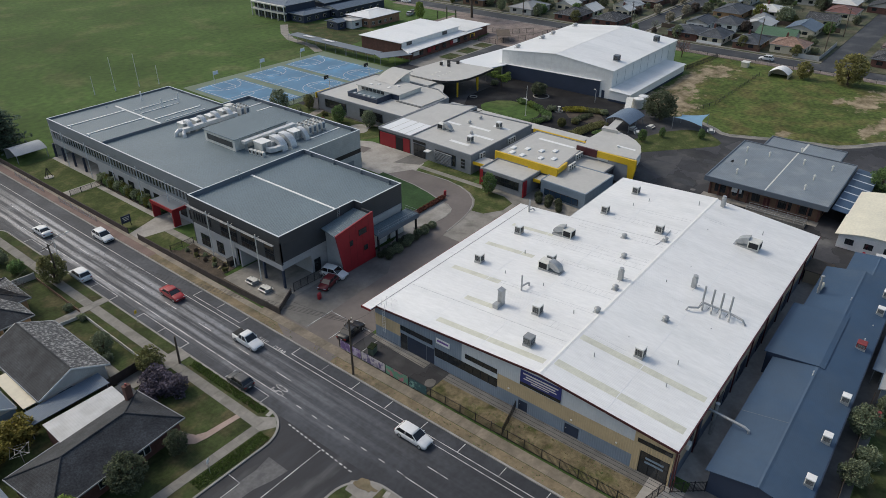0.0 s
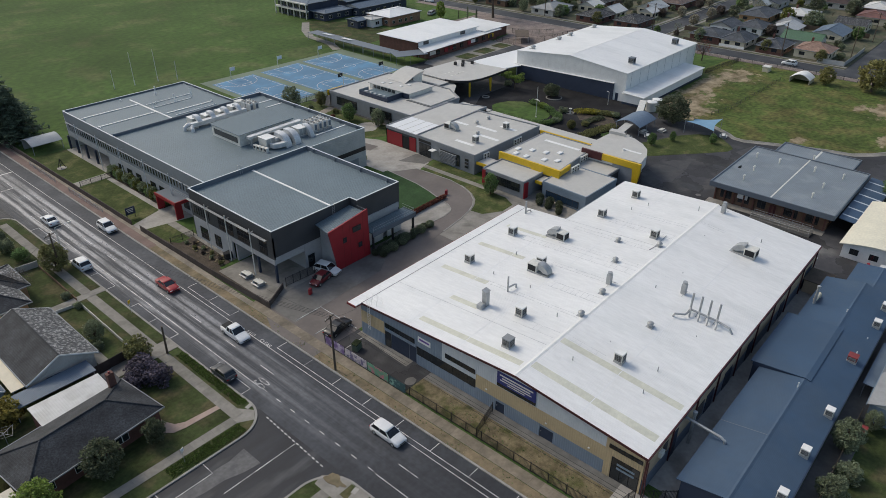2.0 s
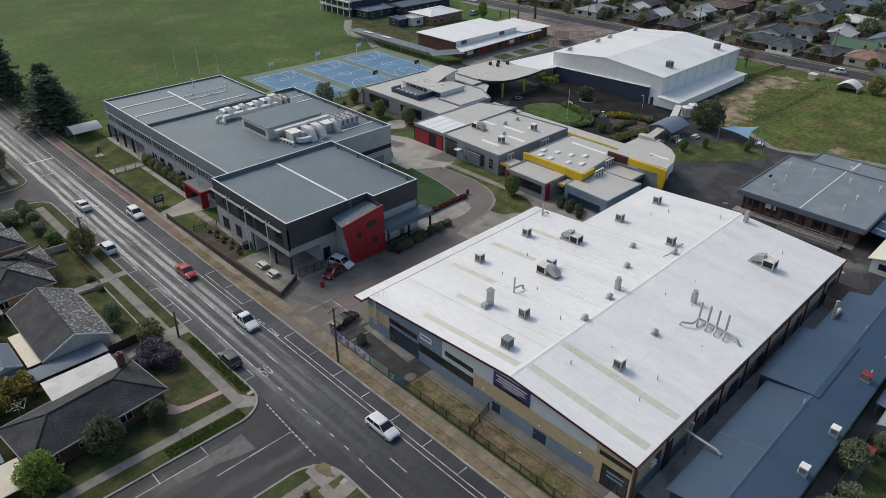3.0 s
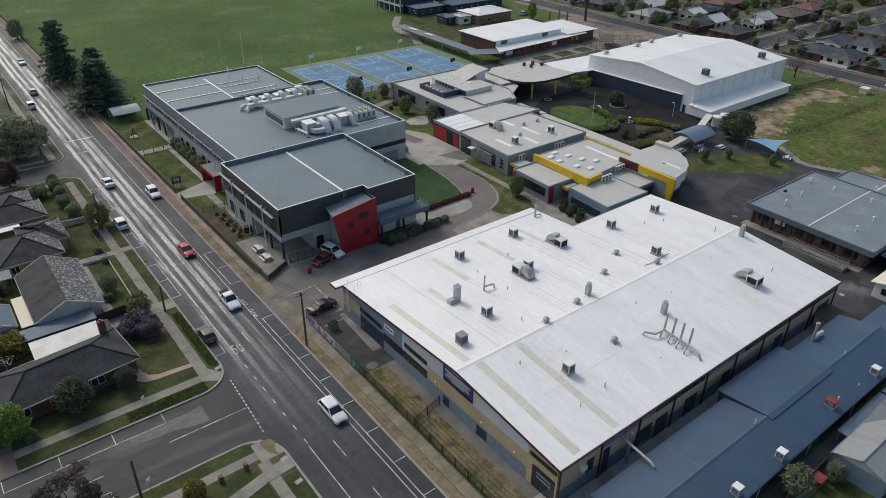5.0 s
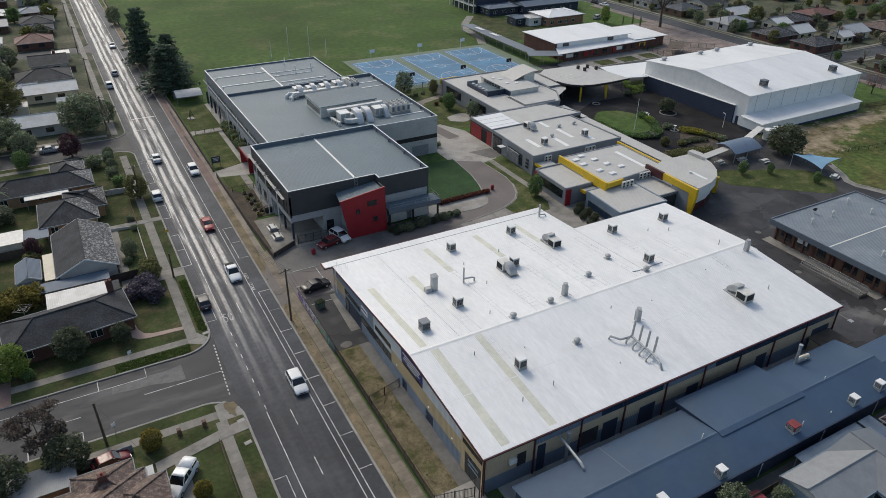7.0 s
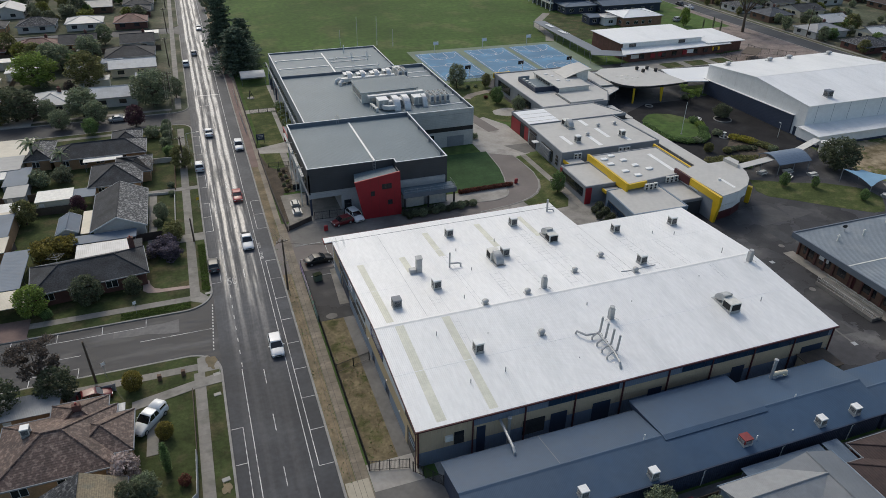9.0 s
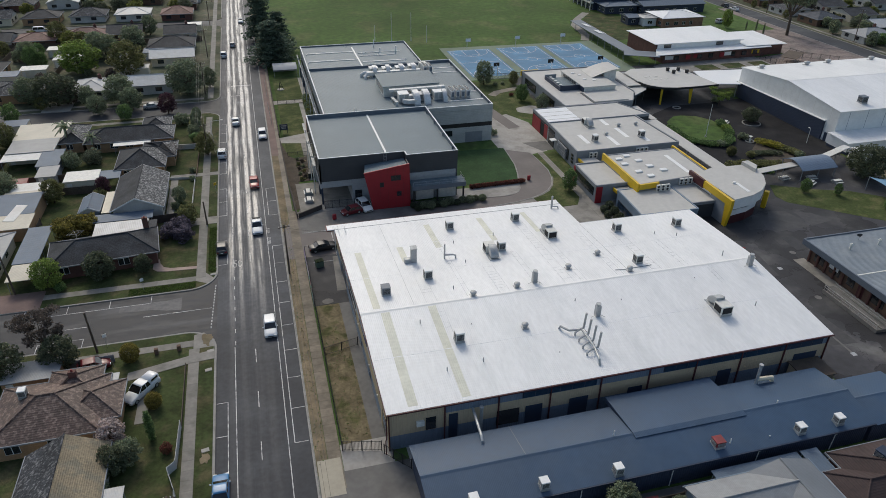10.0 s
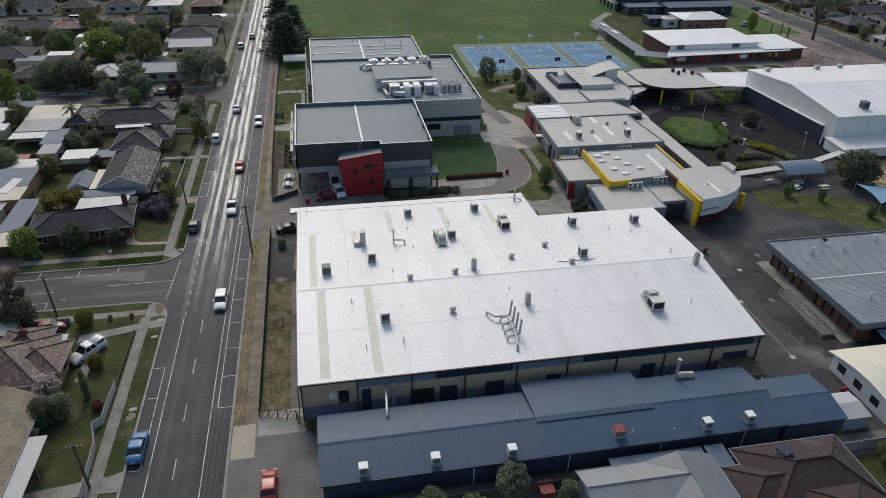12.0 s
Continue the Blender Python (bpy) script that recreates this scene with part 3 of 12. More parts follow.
kerb(EE - 0.02, EE + 0.28, 31, LS)
kerb(EE - 0.02, EE + 0.28, LN, 330)
kerb(EE + 0.3, 360, LS - 0.28, LS + 0.02)
kerb(EE + 0.3, 360, LN - 0.02, LN + 0.28)
for cx, cy, r, a0 in ((RW - 4.5, SS - 4.5, 4.5, 0), (RW - 4.5, SN + 4.5, 4.5, 270), (RW - 4.0, NS - 4.0, 4.0, 0), (RW - 4.0, NN + 4.0, 4.0, 270)):
    setting("kerb", prism(NB(), arc(cx, cy, r + 0.02, a0, a0 + 90, 10) + arc(cx, cy, r - 0.28, a0 + 90, a0, 10), -0.2, TOP + 0.02), M["kerb"], "Curved grey concrete kerb at the street corner", "kerb")


M["joint"] = surf("sandy_joint", (0.16, 0.145, 0.12), 0.95, var=0.2, scale=1.0, fine=4, fvar=0.15)
# footpaths, laid in slabs with joints
def slabs(name, x0, x1, y0, y1, mat, label, step=1.5, along="y"):
    """A pavement with each slab a piece of its own."""
    base = setting(name, box(NB(), x0, x1, y0, y1, TOP - 0.05, TOP + 0.006), M["joint"], label, "pavement")
    n = max(1, round(((y1 - y0) if along == "y" else (x1 - x0)) / step))
    k = ((y1 - y0) if along == "y" else (x1 - x0)) / n
    w = (x1 - x0) if along == "y" else (y1 - y0)
    bm = NB()
    if along == "y":
        box(bm, -w / 2, w / 2, -k / 2 + 0.008, k / 2 - 0.008, 0, 0.025)
    else:
        box(bm, -k / 2 + 0.008, k / 2 - 0.008, -w / 2, w / 2, 0, 0.025)
    me = bpy.data.meshes.new("slab")
    bm.to_mesh(me)
    bm.free()
    me.materials.append(mat)
    inv = wm(base).inverted()
    for i in range(n):
        ob = new("slab", me)
        ob.parent, ob.matrix_parent_inverse = base, inv
        u = (i + 0.5) * k
        ob.location = ((x0 + x1) / 2, y0 + u, TOP + 0.004) if along == "y" else (x0 + u, (y0 + y1) / 2, TOP + 0.004)
    return base


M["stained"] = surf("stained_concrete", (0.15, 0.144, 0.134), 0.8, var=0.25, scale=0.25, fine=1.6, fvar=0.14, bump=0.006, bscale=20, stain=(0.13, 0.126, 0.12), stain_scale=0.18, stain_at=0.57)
M["new_slab"] = surf("pale_new_concrete", (0.4, 0.36, 0.28), 0.85, var=0.08, scale=0.5, fine=3, fvar=0.06)
M["sandy"] = surf("sandy_verge", (0.225, 0.178, 0.115), 0.95, var=0.22, scale=0.4, fine=2.0, fvar=0.16, bump=0.04, bscale=8, stain=(0.165, 0.138, 0.09), stain_scale=0.3, stain_at=0.55, spec=0.15)
M["tan_path"] = surf("sandy_brown_path", (0.27, 0.235, 0.19), 0.9, var=0.16, scale=0.4, fine=2.2, fvar=0.12, bump=0.01, bscale=15, stain=(0.2, 0.175, 0.145), stain_scale=0.3, stain_at=0.57)
M["slab_sandy"] = surf("sandy_footpath_slab", (0.215, 0.182, 0.138), 0.9, var=0.2, scale=0.4, fine=2.2, fvar=0.16, bump=0.008, bscale=18, stain=(0.15, 0.127, 0.095), stain_scale=0.35, stain_at=0.56, rnd=0.1)
M["slab"] = surf("footpath_slab", (0.235, 0.22, 0.195), 0.85, var=0.14, scale=0.4, fine=2.5, fvar=0.1, bump=0.006, bscale=20, stain=(0.16, 0.152, 0.13), stain_scale=0.4, stain_at=0.56, rnd=0.1)
slabs("pavement_school", -6.9, -5.35, -4, 64, M["slab_sandy"], "Concrete slab footpath along the school fence", 1.45)
sheet("pavement_school_north", rect(-6.9, -5.9, 64, 330), M["tan_path"], "Sandy brown footpath along the school fence", 0.012)
sheet("pavement_red", rect(-8.3, -6.75, 92, 182), M["brickpave"], "Strip of red paving beside the kerb", 0.02)
slabs("pavement_west_south", -23.3, -21.9, -30, 25.4, M["slab"], "Concrete slab footpath past the houses", 1.5)
slabs("pavement_west_middle", -23.0, -21.5, 44.2, 121, M["slab"], "Concrete slab footpath past the houses", 1.5)
sheet("pavement_west_north", rect(-23.0, -21.5, 136, 330), M["path"], "Concrete footpath past the houses", 0.012)
slabs("pavement_side_north", -60, -23.0, 43.3, 44.7, M["slab"], "Concrete slab footpath along the side street", 1.5, "x")
slabs("pavement_side_south", -60, -22.75, 26.0, 27.4, M["slab"], "Concrete slab footpath along the side street", 1.5, "x")
sheet("pavement_corner_south", [(-22.75, 25.4), (-20.0, 25.4), (-20.0, 24.0), (-19.9, 27.0), (-21.4, 29.0), (-22.75, 28.6)], M["path"], "Worn concrete at the street corner", 0.012)
sheet("pavement_corner_north", [(-23.0, 43.3), (-21.2, 42.2), (-20.2, 43.6), (-21.5, 45.5), (-23.0, 44.7)], M["path"], "Worn concrete at the street corner", 0.012)
for lo, hi in ((31, LS - 2.4), (LN + 2.4, 330)):
    sheet("pavement_east_road", rect(EE + 2.0, EE + 3.3, lo, hi), M["path"], "Concrete footpath past far houses", 0.012)
for lo, hi in ((LS - 2.4, LS - 1.2), (LN + 1.2, LN + 2.4)):
    sheet("pavement_east_lane", rect(EE + 2.0, 330, lo, hi), M["path"], "Concrete footpath past far houses", 0.012)
M["pink_gravel"] = surf("pinkish_gravel", (0.25, 0.205, 0.185), 0.95, var=0.22, scale=0.3, fine=1.6, fvar=0.16, bump=0.03, bscale=8, stain=(0.19, 0.165, 0.15), stain_scale=0.25, stain_at=0.56, spec=0.15)
sheet("pavement_east_school", rect(186.2, EW - 0.3, -20, 210), M["pink_gravel"], "Pinkish gravel strip beside the eastern road", 0.02)
sheet("pavement_cross_south", rect(-150, -24, NS - 3.6, NS - 2.2), M["path"], "Concrete footpath along the street", 0.012)
sheet("pavement_cross_north", rect(-150, -24, NN + 2.2, NN + 3.6), M["path"], "Concrete footpath along the street", 0.012)

# verges and yards of the school's street side
sheet("verge_dry", rect(-8.3, -6.95, -1.5, 66), M["sandy"], "Dry sandy roadside verge with sparse grass", 0.01, "verge")
sheet("verge_bare", rect(-8.3, -6.95, 182.1, 300), M["sandy"], "Bare sandy soil beside the kerb", 0.012, "verge")
sheet("verge_dry_north", rect(-8.3, -6.9, 66, 97), M["sandy"], "Dry sandy roadside verge with sparse grass", 0.01, "verge")
sheet("apron_gate", rect(-5.3, 0.6, -1.7, 2.5), M["concrete"], "Concrete paving inside the workshop gate", 0.013, "pavement")
sheet("bed_fence", [(-5.6, 64.5), (-4.3, 64.5), (-3.6, 77), (-3.6, 89.6), (-4.6, 91.2), (-5.8, 99)], M["soil"], "Bark-covered bed behind the low fence", 0.03, "bed")
sheet("bed_facade", rect(-1.3, 0.2, 77.2, 98.8), M["path"], "Concrete walk along the facade", 0.03, "pavement")
sheet("yard_dry", rect(-4.9, -1.4, 2.5, 31.5), M["dry"], "Fenced strip of dry patchy grass by the workshop", 0.02, "yard")
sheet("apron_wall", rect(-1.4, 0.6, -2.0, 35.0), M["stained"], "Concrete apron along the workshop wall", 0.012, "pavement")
sheet("yard_bins", rect(-5.3, 0.3, 31.55, 46.4), M["yard"], "Asphalt service yard beside the workshop", 0.012, "yard")
sheet("pit_slab", blob_outline(-3.0, 32.4, 0.9, 0.7, 9, 14, 0.1), M["stained"], "Worn concrete pit slab beside the dry grass", 0.05, "pavement")
sheet("apron_bins", [(-1.2, 35.0), (0.5, 35.0), (0.5, 45.6), (-0.6, 45.6)], M["path"], "Bare ground along the workshop wall", 0.02, "yard")
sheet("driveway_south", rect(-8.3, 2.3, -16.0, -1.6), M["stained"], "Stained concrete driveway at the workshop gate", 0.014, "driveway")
sheet("driveway_patch", rect(-8.2, -5.5, -4.8, 0.6), M["new_slab"], "Pale new concrete crossover slab", 0.034, "driveway")
sheet("driveway_south_yard", rect(2.3, 61, -3.2, 0.6), M["concrete"], "Narrow concrete lane between two buildings", 0.014, "driveway")

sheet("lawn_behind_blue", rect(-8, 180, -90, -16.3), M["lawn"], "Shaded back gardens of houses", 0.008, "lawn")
# dark sheet laid over the grass to paint the blue-roofed building's shade
sheet("yard_behind_blue", rect(2.3, 74, -16.2, -13.0), M["stained"], "Narrow strip of ground painted dark as shade behind the blue-roofed building", 0.02, "yard")
# between the dark school building and the workshop
sheet("driveway_entry", [(-8.3, 46.3), (-5.0, 46.3), (41, 46.3), (44.5, 52), (46, 57), (46, 62.0), (30.5, 62.0), (-5.0, 63.5), (-8.3, 56)], M["drive"], "Brown-grey asphalt driveway between buildings", 0.012, "driveway")
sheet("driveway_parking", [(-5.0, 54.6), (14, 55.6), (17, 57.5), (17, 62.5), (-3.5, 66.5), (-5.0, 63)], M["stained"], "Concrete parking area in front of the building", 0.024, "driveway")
sheet("pavement_undercroft", rect(-4.4, 16, 62.5, 76), M["path"], "Concrete paving under the building's overhang", 0.03, "pavement")
sheet("pavement_drive_side", [(20, 61.5), (42, 60.5), (43, 65.5), (27, 66.0), (27, 63.5)], M["concrete"], "Pale concrete paving beside the driveway", 0.024, "pavement")


def band(line, w):
    """Outline of a strip of width w along a line of plan points."""
    left, right = [], []
    for i, (x, y) in enumerate(line):
        a, b = line[max(0, i - 1)], line[min(len(line) - 1, i + 1)]
        d = Vector((b[0] - a[0], b[1] - a[1])).normalized()
        left.append((x - d.y * w / 2, y + d.x * w / 2))
        right.append((x + d.y * w / 2, y - d.x * w / 2))
    return left + right[::-1]


outer = [(49.2, 80.4), (49.5, 76), (49.6, 70.5), (48.8, 66.5), (47.3, 63.1), (45.6, 61.0), (43.5, 59.5), (41.0, 58.4), (37.8, 57.6), (31.5, 56.7), (23.6, 55.4)]
inner = [(28.8, 62.6), (32.0, 60.9), (36.3, 60.6), (38.2, 61.0), (39.5, 61.8), (40.5, 63.4), (40.9, 65.4), (42.4, 70.0), (43.5, 74.9), (44.2, 83.3)]
sheet("path_workshop", [(30, 46.6), (41, 46.6), (46, 50), (50, 62), (49.6, 68)] + outer[4:10] + [(30, 56.4)], M["path"], "Pale worn paving beside the workshop", 0.02, "pavement")
sheet("driveway_curve", outer + inner, M["drive"], "Curving brown-grey asphalt drive with kerbed edge", 0.032, "driveway")
for line in (outer[:10], inner):
    setting("kerb", prism(NB(), band(line, 0.24), TOP - 0.05, TOP + 0.09), M["kerb"], "Pale curving kerb along the drive", "kerb")
sheet("plaza", [(43.0, 80.5), (49.5, 79.5), (53.5, 80.5), (56, 84), (56, 99), (52.5, 106), (46.5, 104), (46, 98), (43.0, 90)], M["concrete"], "Pale concrete plaza between school buildings", 0.02, "pavement")
sheet("plaza_slab", [(49.6, 86.4), (52.4, 80.8), (55.6, 81.0), (55.6, 86.2)], M["stained"], "Dark stained patch in the concrete plaza", 0.026, "pavement")
sheet("lawn_front", [(30.5, 67), (42.2, 67), (43.4, 71), (44.2, 84.5), (28, 85.5), (27.2, 80)], M["turf"], "Green turf lawn beside the dark building", 0.02, "lawn")
sheet("lawn_path", [(49.5, 78.8), (49.9, 74.5), (49.95, 70.5), (49.15, 66.4), (47.6, 62.9), (45.9, 60.7), (43.7, 59.2), (41.4, 58.2), (41.8, 55.6), (45.4, 53.4), (49.0, 53.6), (50.7, 56.6), (50.75, 79.0)], M["front_lawn"], "Curving lawn beside the drive", 0.034, "lawn")
sheet("lawn_school", [(52.4, 66), (55, 66), (55.2, 79.6), (52.4, 79.0)], M["front_lawn"], "Strip of lawn along a school building", 0.034, "lawn")
sheet("lawn_garden", [(44, 105), (52, 105), (58, 100), (64, 100), (64, 134), (44, 134)], M["front_lawn"], "School garden lawn with curving beds", 0.016, "lawn")
sheet("drive_garden", band([(51.2, 96.0), (50.2, 102), (48.6, 112), (47.0, 124), (46.8, 133)], 3.2), M["drive"], "Brown asphalt path between lawns", 0.024, "pavement")
sheet("path_garden", band([(53.6, 121), (56, 123.6), (60, 125), (64, 126)], 2.4), M["tan_path"], "Garden path of worn paving", 0.03, "pavement")
sheet("path_garden_round", blob_outline(60, 108, 3.8, 3.0, 3), M["concrete"], "Round paved seating place in the garden", 0.04, "pavement")
sheet("path_front_walk", rect(50.9, 52.3, 46, 80), M["path"], "Concrete walk past the school buildings", 0.028, "pavement")

# school yard
sheet("yard_school", [(45, 36), (61.2, 36), (61.2, -4), (66, -14), (142, -14), (142, 6), (126, 40), (120, 46), (119.5, 108), (113, 136), (64, 136), (64, 36.5)], M["yard"], "Dark patched asphalt school yard", 0.012, "yard")
sheet("yard_walk", rect(45, 62, 36, 62), M["path"], "Paved court between school buildings", 0.008, "yard")
edge = [(92.5, 52.5), (90.1, 47.5), (90.6, 44.6), (95.2, 40.8), (100.9, 35.8), (105.5, 32.1), (108.0, 31.8), (109.8, 33.2), (112.9, 36.7), (113.0, 39.6), (111.8, 42.1), (106.9, 45.9), (99.7, 48.6)]
sheet("lawn_yard", edge, M["front_lawn"], "Patch of rough lawn in the school yard", 0.03, "lawn")
sheet("lawn_round", [(93.2, 93.0), (95.0, 94.4), (97.2, 94.6), (101.0, 93.0), (103.2, 89.8), (103.4, 86.3), (102.4, 82.8), (101.0, 80.3), (98.6, 77.6), (96.0, 76.9), (93.4, 77.8), (91.0, 80.0), (89.8, 83.5), (89.8, 87.4), (91.0, 91.0)], M["oval"], "Oval green lawn with a flagpole", 0.03, "lawn")
M["dark_yard"] = surf("dark_yard_asphalt", (0.019, 0.019, 0.021), 0.85, var=0.3, scale=0.2, fine=1.4, fvar=0.2, bump=0.01, bscale=22, stain=(0.03, 0.03, 0.031), stain_scale=0.22, stain_at=0.57, spec=0.15)
sheet("yard_hall", [(88.6, 57.6), (98, 57.2), (110, 60.4), (121.9, 63.4), (121.9, 103.4), (113, 101.9), (99, 101.8), (91, 97.5), (86.4, 93), (86.4, 60)], M["dark_yard"], "Dark asphalt yard before the sports hall", 0.02, "yard")
sheet("bed_yard", [(100, 58), (105, 61.5), (110, 66), (110.5, 73), (106.5, 75), (101, 70)], M["soil"], "Garden bed with shrubs in the yard", 0.03, "bed")
rim = [(120.5, 42), (117.8, 37.1), (115.6, 34.6), (115.4, 32.2), (118.2, 25.6), (120.8, 19.3), (122.6, 14), (123.6, 9.6), (127, 6), (131.5, 2.7), (137, -2)]
sheet("field_east", rim + [(186, -2), (186, 64), (164, 66), (164, 61), (119.5, 63.5), (119.5, 46)], M["field"], "Grassy field with bare patches", 0.016, "field")
setting("kerb", prism(NB(), band(rim, 0.3), TOP - 0.05, TOP + 0.08), M["kerb"], "Pale edging between the yard and the field", "kerb")
sheet("path_field_edge", band([(x - 0.9, y - 0.5) for x, y in rim], 1.5), M["path"], "Narrow concrete path round the field", 0.03, "pavement")

sheet("yard_brick_hall", rect(104, 186, 112, 139), M["yard"], "Asphalt and paving before the brick building", 0.010, "yard")
sheet("yard_car_park", [(153.2, 118), (186.1, 116), (186.1, 172), (166.5, 172), (165.5, 141), (153.2, 138.8)], M["pink_gravel"], "Worn pinkish paved car park by the road", 0.02, "yard")
sheet("pavement_brick_hall", [(113.5, 129.3), (153.1, 129.3), (153.1, 140.2), (117.0, 139.0), (113.5, 137.2)], M["path"], "Concrete paving before the brick hall", 0.02, "pavement")
sheet("drive_brick_hall", rect(121.0, 152.0, 125.6, 129.2), M["asphalt"], "Dark asphalt strip beside the small lawns", 0.024, "driveway")
for i, (a, b) in enumerate(((126.6, 133.4), (136.2, 143.4), (146.4, 152.2))):
    sheet("lawn_bed", rect(a, b, 129.8, 135.0), M["lawn"], "Small lawn between paths", 0.03, "lawn")
sheet("path_oval", band([(106, 172), (110, 180), (112, 194), (117, 203), (126, 214)], 3.0), M["path"], "Concrete path around the sports oval", 0.02, "pavement")
sheet("lawn_north_east", [(113, 150), (118, 170), (140, 172), (140, 200), (128, 216), (120, 203), (113, 190)], M["lawn"], "Lawn between school buildings", 0.012, "lawn")

M["dark_patch"] = surf("fresh_asphalt_patch", (0.033, 0.034, 0.037), 0.7, var=0.25, scale=0.4, fine=2.0, fvar=0.15, bump=0.008, bscale=25)
M["pale_patch"] = surf("old_asphalt_patch", (0.07, 0.07, 0.071), 0.8, var=0.3, scale=0.3, fine=1.6, fvar=0.2, bump=0.008, bscale=25, stain=(0.046, 0.046, 0.049), stain_scale=0.3, stain_at=0.54)
for pts, mt in (([(80.2, 34.4), (84.0, 34.9), (88.0, 34.8), (88.3, 38.0), (87.6, 41.6), (84.2, 42.0), (81.6, 38.4)], "pale_patch"), ([(88.6, 35.0), (94.2, 36.0), (92.0, 39.6), (89.0, 40.6)], "pale_patch"), ([(94.4, 27.6), (96.4, 27.4), (96.0, 31.6), (93.9, 31.2)], "dark_patch"),
                ([(79.6, 28.0), (82.2, 28.2), (82.0, 32.4), (79.8, 32.6)], "dark_patch"), ([(68, 22.0), (71.0, 21.6), (72.2, 33.0), (69.4, 34.0)], "pale_patch"), ([(64.5, 4.0), (70.2, 3.4), (69.8, 12.6), (65.2, 12.0)], "pale_patch"), ([(76.0, 36.4), (79.4, 36.2), (80.8, 39.8), (77.2, 40.6)], "dark_patch"), ([(104, 26.4), (110.6, 24.6), (112.4, 29.0), (106.4, 30.6)], "pale_patch")):
    sheet("yard_patch", pts, M[mt], "Repaired patch in the asphalt yard", 0.018, "yard")
sheet("drain_strip", rect(67.5, 67.85, 1.0, 28.6), M["stained"], "Narrow concrete drain strip across the yard", 0.02, "drain")
for x, y in ((67.68, 1.4), (67.68, 15.0), (72.6, 23.5)):
    setting("drain_grate", obox(NB(), pose(x, y, TOP), 0.75, 0.75, 0.035), M["zinc"], "Square steel drain grate in the yard", "drain")
for x, y in ((78.3, 27.5), (72.8, 14.6)):
    setting("pit_lid", cyl(NB(), (x, y, TOP), (x, y, TOP + 0.03), 0.55, 18), M["stained"], "Round concrete pit lid in the yard", "pit lid")

# front gardens of the dark building
sheet("lawn_street", rect(-4.9, 0.6, 103, 126.4), M["front_lawn"], "Fenced front lawn of the school", 0.016, "lawn")
sheet("lawn_street_north", rect(-4.9, 2.2, 130, 150), M["front_lawn"], "Fenced front lawn of the school", 0.016, "lawn")
sheet("lawn_street_small", rect(-4.9, -0.9, 91.5, 98.8), M["front_lawn"], "Small fenced lawn by the entrance", 0.016, "lawn")
sheet("path_entry", [(-5.9, 99.2), (3.8, 97.0), (3.8, 104.5), (0.8, 104.5), (-5.9, 102.4)], M["concrete"], "Concrete entrance path", 0.03, "pavement")
sheet("path_entry_north", rect(-5.9, 3.0, 126.8, 129.6), M["concrete"], "Concrete entrance path", 0.03, "pavement")
sheet("path_wall", rect(0.7, 1.8, 104.6, 126.5), M["concrete"], "Narrow concrete path along a garden bed", 0.03, "pavement")
sheet("bed_street", rect(1.85, 3.8, 104.7, 129.5), M["soil"], "Garden bed along the facade", 0.03, "bed")
sheet("bed_rocks", [(-3.6, 77), (-1.2, 77), (-0.7, 90), (-3.6, 89.5)], M["soil"], "Rockery bed before the facade", 0.05, "bed")
sheet("pavement_undercroft_north", rect(2.3, 8, 130, 149.6), M["concrete"], "Pale paving under the building's overhang", 0.03, "pavement")

# sports courts
sheet("court_surround", [(51, 135.5), (106.5, 134.5), (107.5, 171), (52, 172.5)], M["green_court"], "Grey-green court surround", 0.02, "court")


# ---- markings ----
def mark(name, pts, label, z=0.005, mat="paint"):
    return setting(name, prism(NB(), pts, z - 0.004, z + 0.002), M[mat], label, "road marking")


def line_y(name, x, y0, y1, w=0.1, label="White painted lane line"):
    return mark(name, rect(x - w / 2, x + w / 2, y0, y1), label)


def line_x(name, y, x0, x1, w=0.1, label="White painted line"):
    return mark(name, rect(x0, x1, y - w / 2, y + w / 2), label)


y = -51.5
while y < 330:
    if not 26 < y < 44:
        line_y("lane_dash", -14.3, y, y + 3.0)
    y += 9.0
line_y("edge_line", -11.15, -60, 330)
for a, b in ((-60, 24.5), (46.5, 121), (137, 330)):
    line_y("edge_line", -17.1, a, b)
y = 25.0
while y < 45.5:
    if round((y - 25) / 1.45) % 2 == 0:
        line_y("turn_dash", -17.0, y, y + 0.9, 0.1)
    u = y * 0.55 + 16.4
    line_y("give_way_dash", -20.2 + (u - 35) * 0.05, u - 0.22, u + 0.22, 0.17)
    y += 1.45
# parking bays on the school side and on the house side
for a, b in ((4.3, 51.9), (63.8, 75.7)):
    line_y("bay_line", -10.4, a, b, 0.1)
for i in (0, 1, 2, 3, 4, 5, 6, 7, 8, 10, 11, 12):
    line_x("bay_tick", 4.3 + 5.95 * i, -10.4, -8.7, 0.1)
for a, n in ((-4.5, 3), (47.5, 1), (65.5, 2), (85, 2), (103, 2)):
    line_y("bay_line", -18.1, a, a + 5.95 * n, 0.1)
    for i in range(n + 1):
        line_x("bay_tick", a + 5.95 * i, -19.5, -18.1, 0.1)
for a, n, yy, q in ((-47.5, 3, 38.7, SN), (-44, 1, 31.7, SS)):
    line_x("bay_line", yy, a, a + 6.0 * n, 0.1)
    for i in range(n + 1):
        line_y("bay_tick", a + 6.0 * i, min(yy, q), max(yy, q), 0.1)
line_x("centre_line", 35.2, -30.3, -20.4, 0.12)
line_x("centre_dash", 34.6, -41, -38, 0.1)
line_x("stop_line", 137.0, -16.8, -14.4, 0.4)
line_x("stop_line", 146.0, -16.8, -11.4, 0.4)


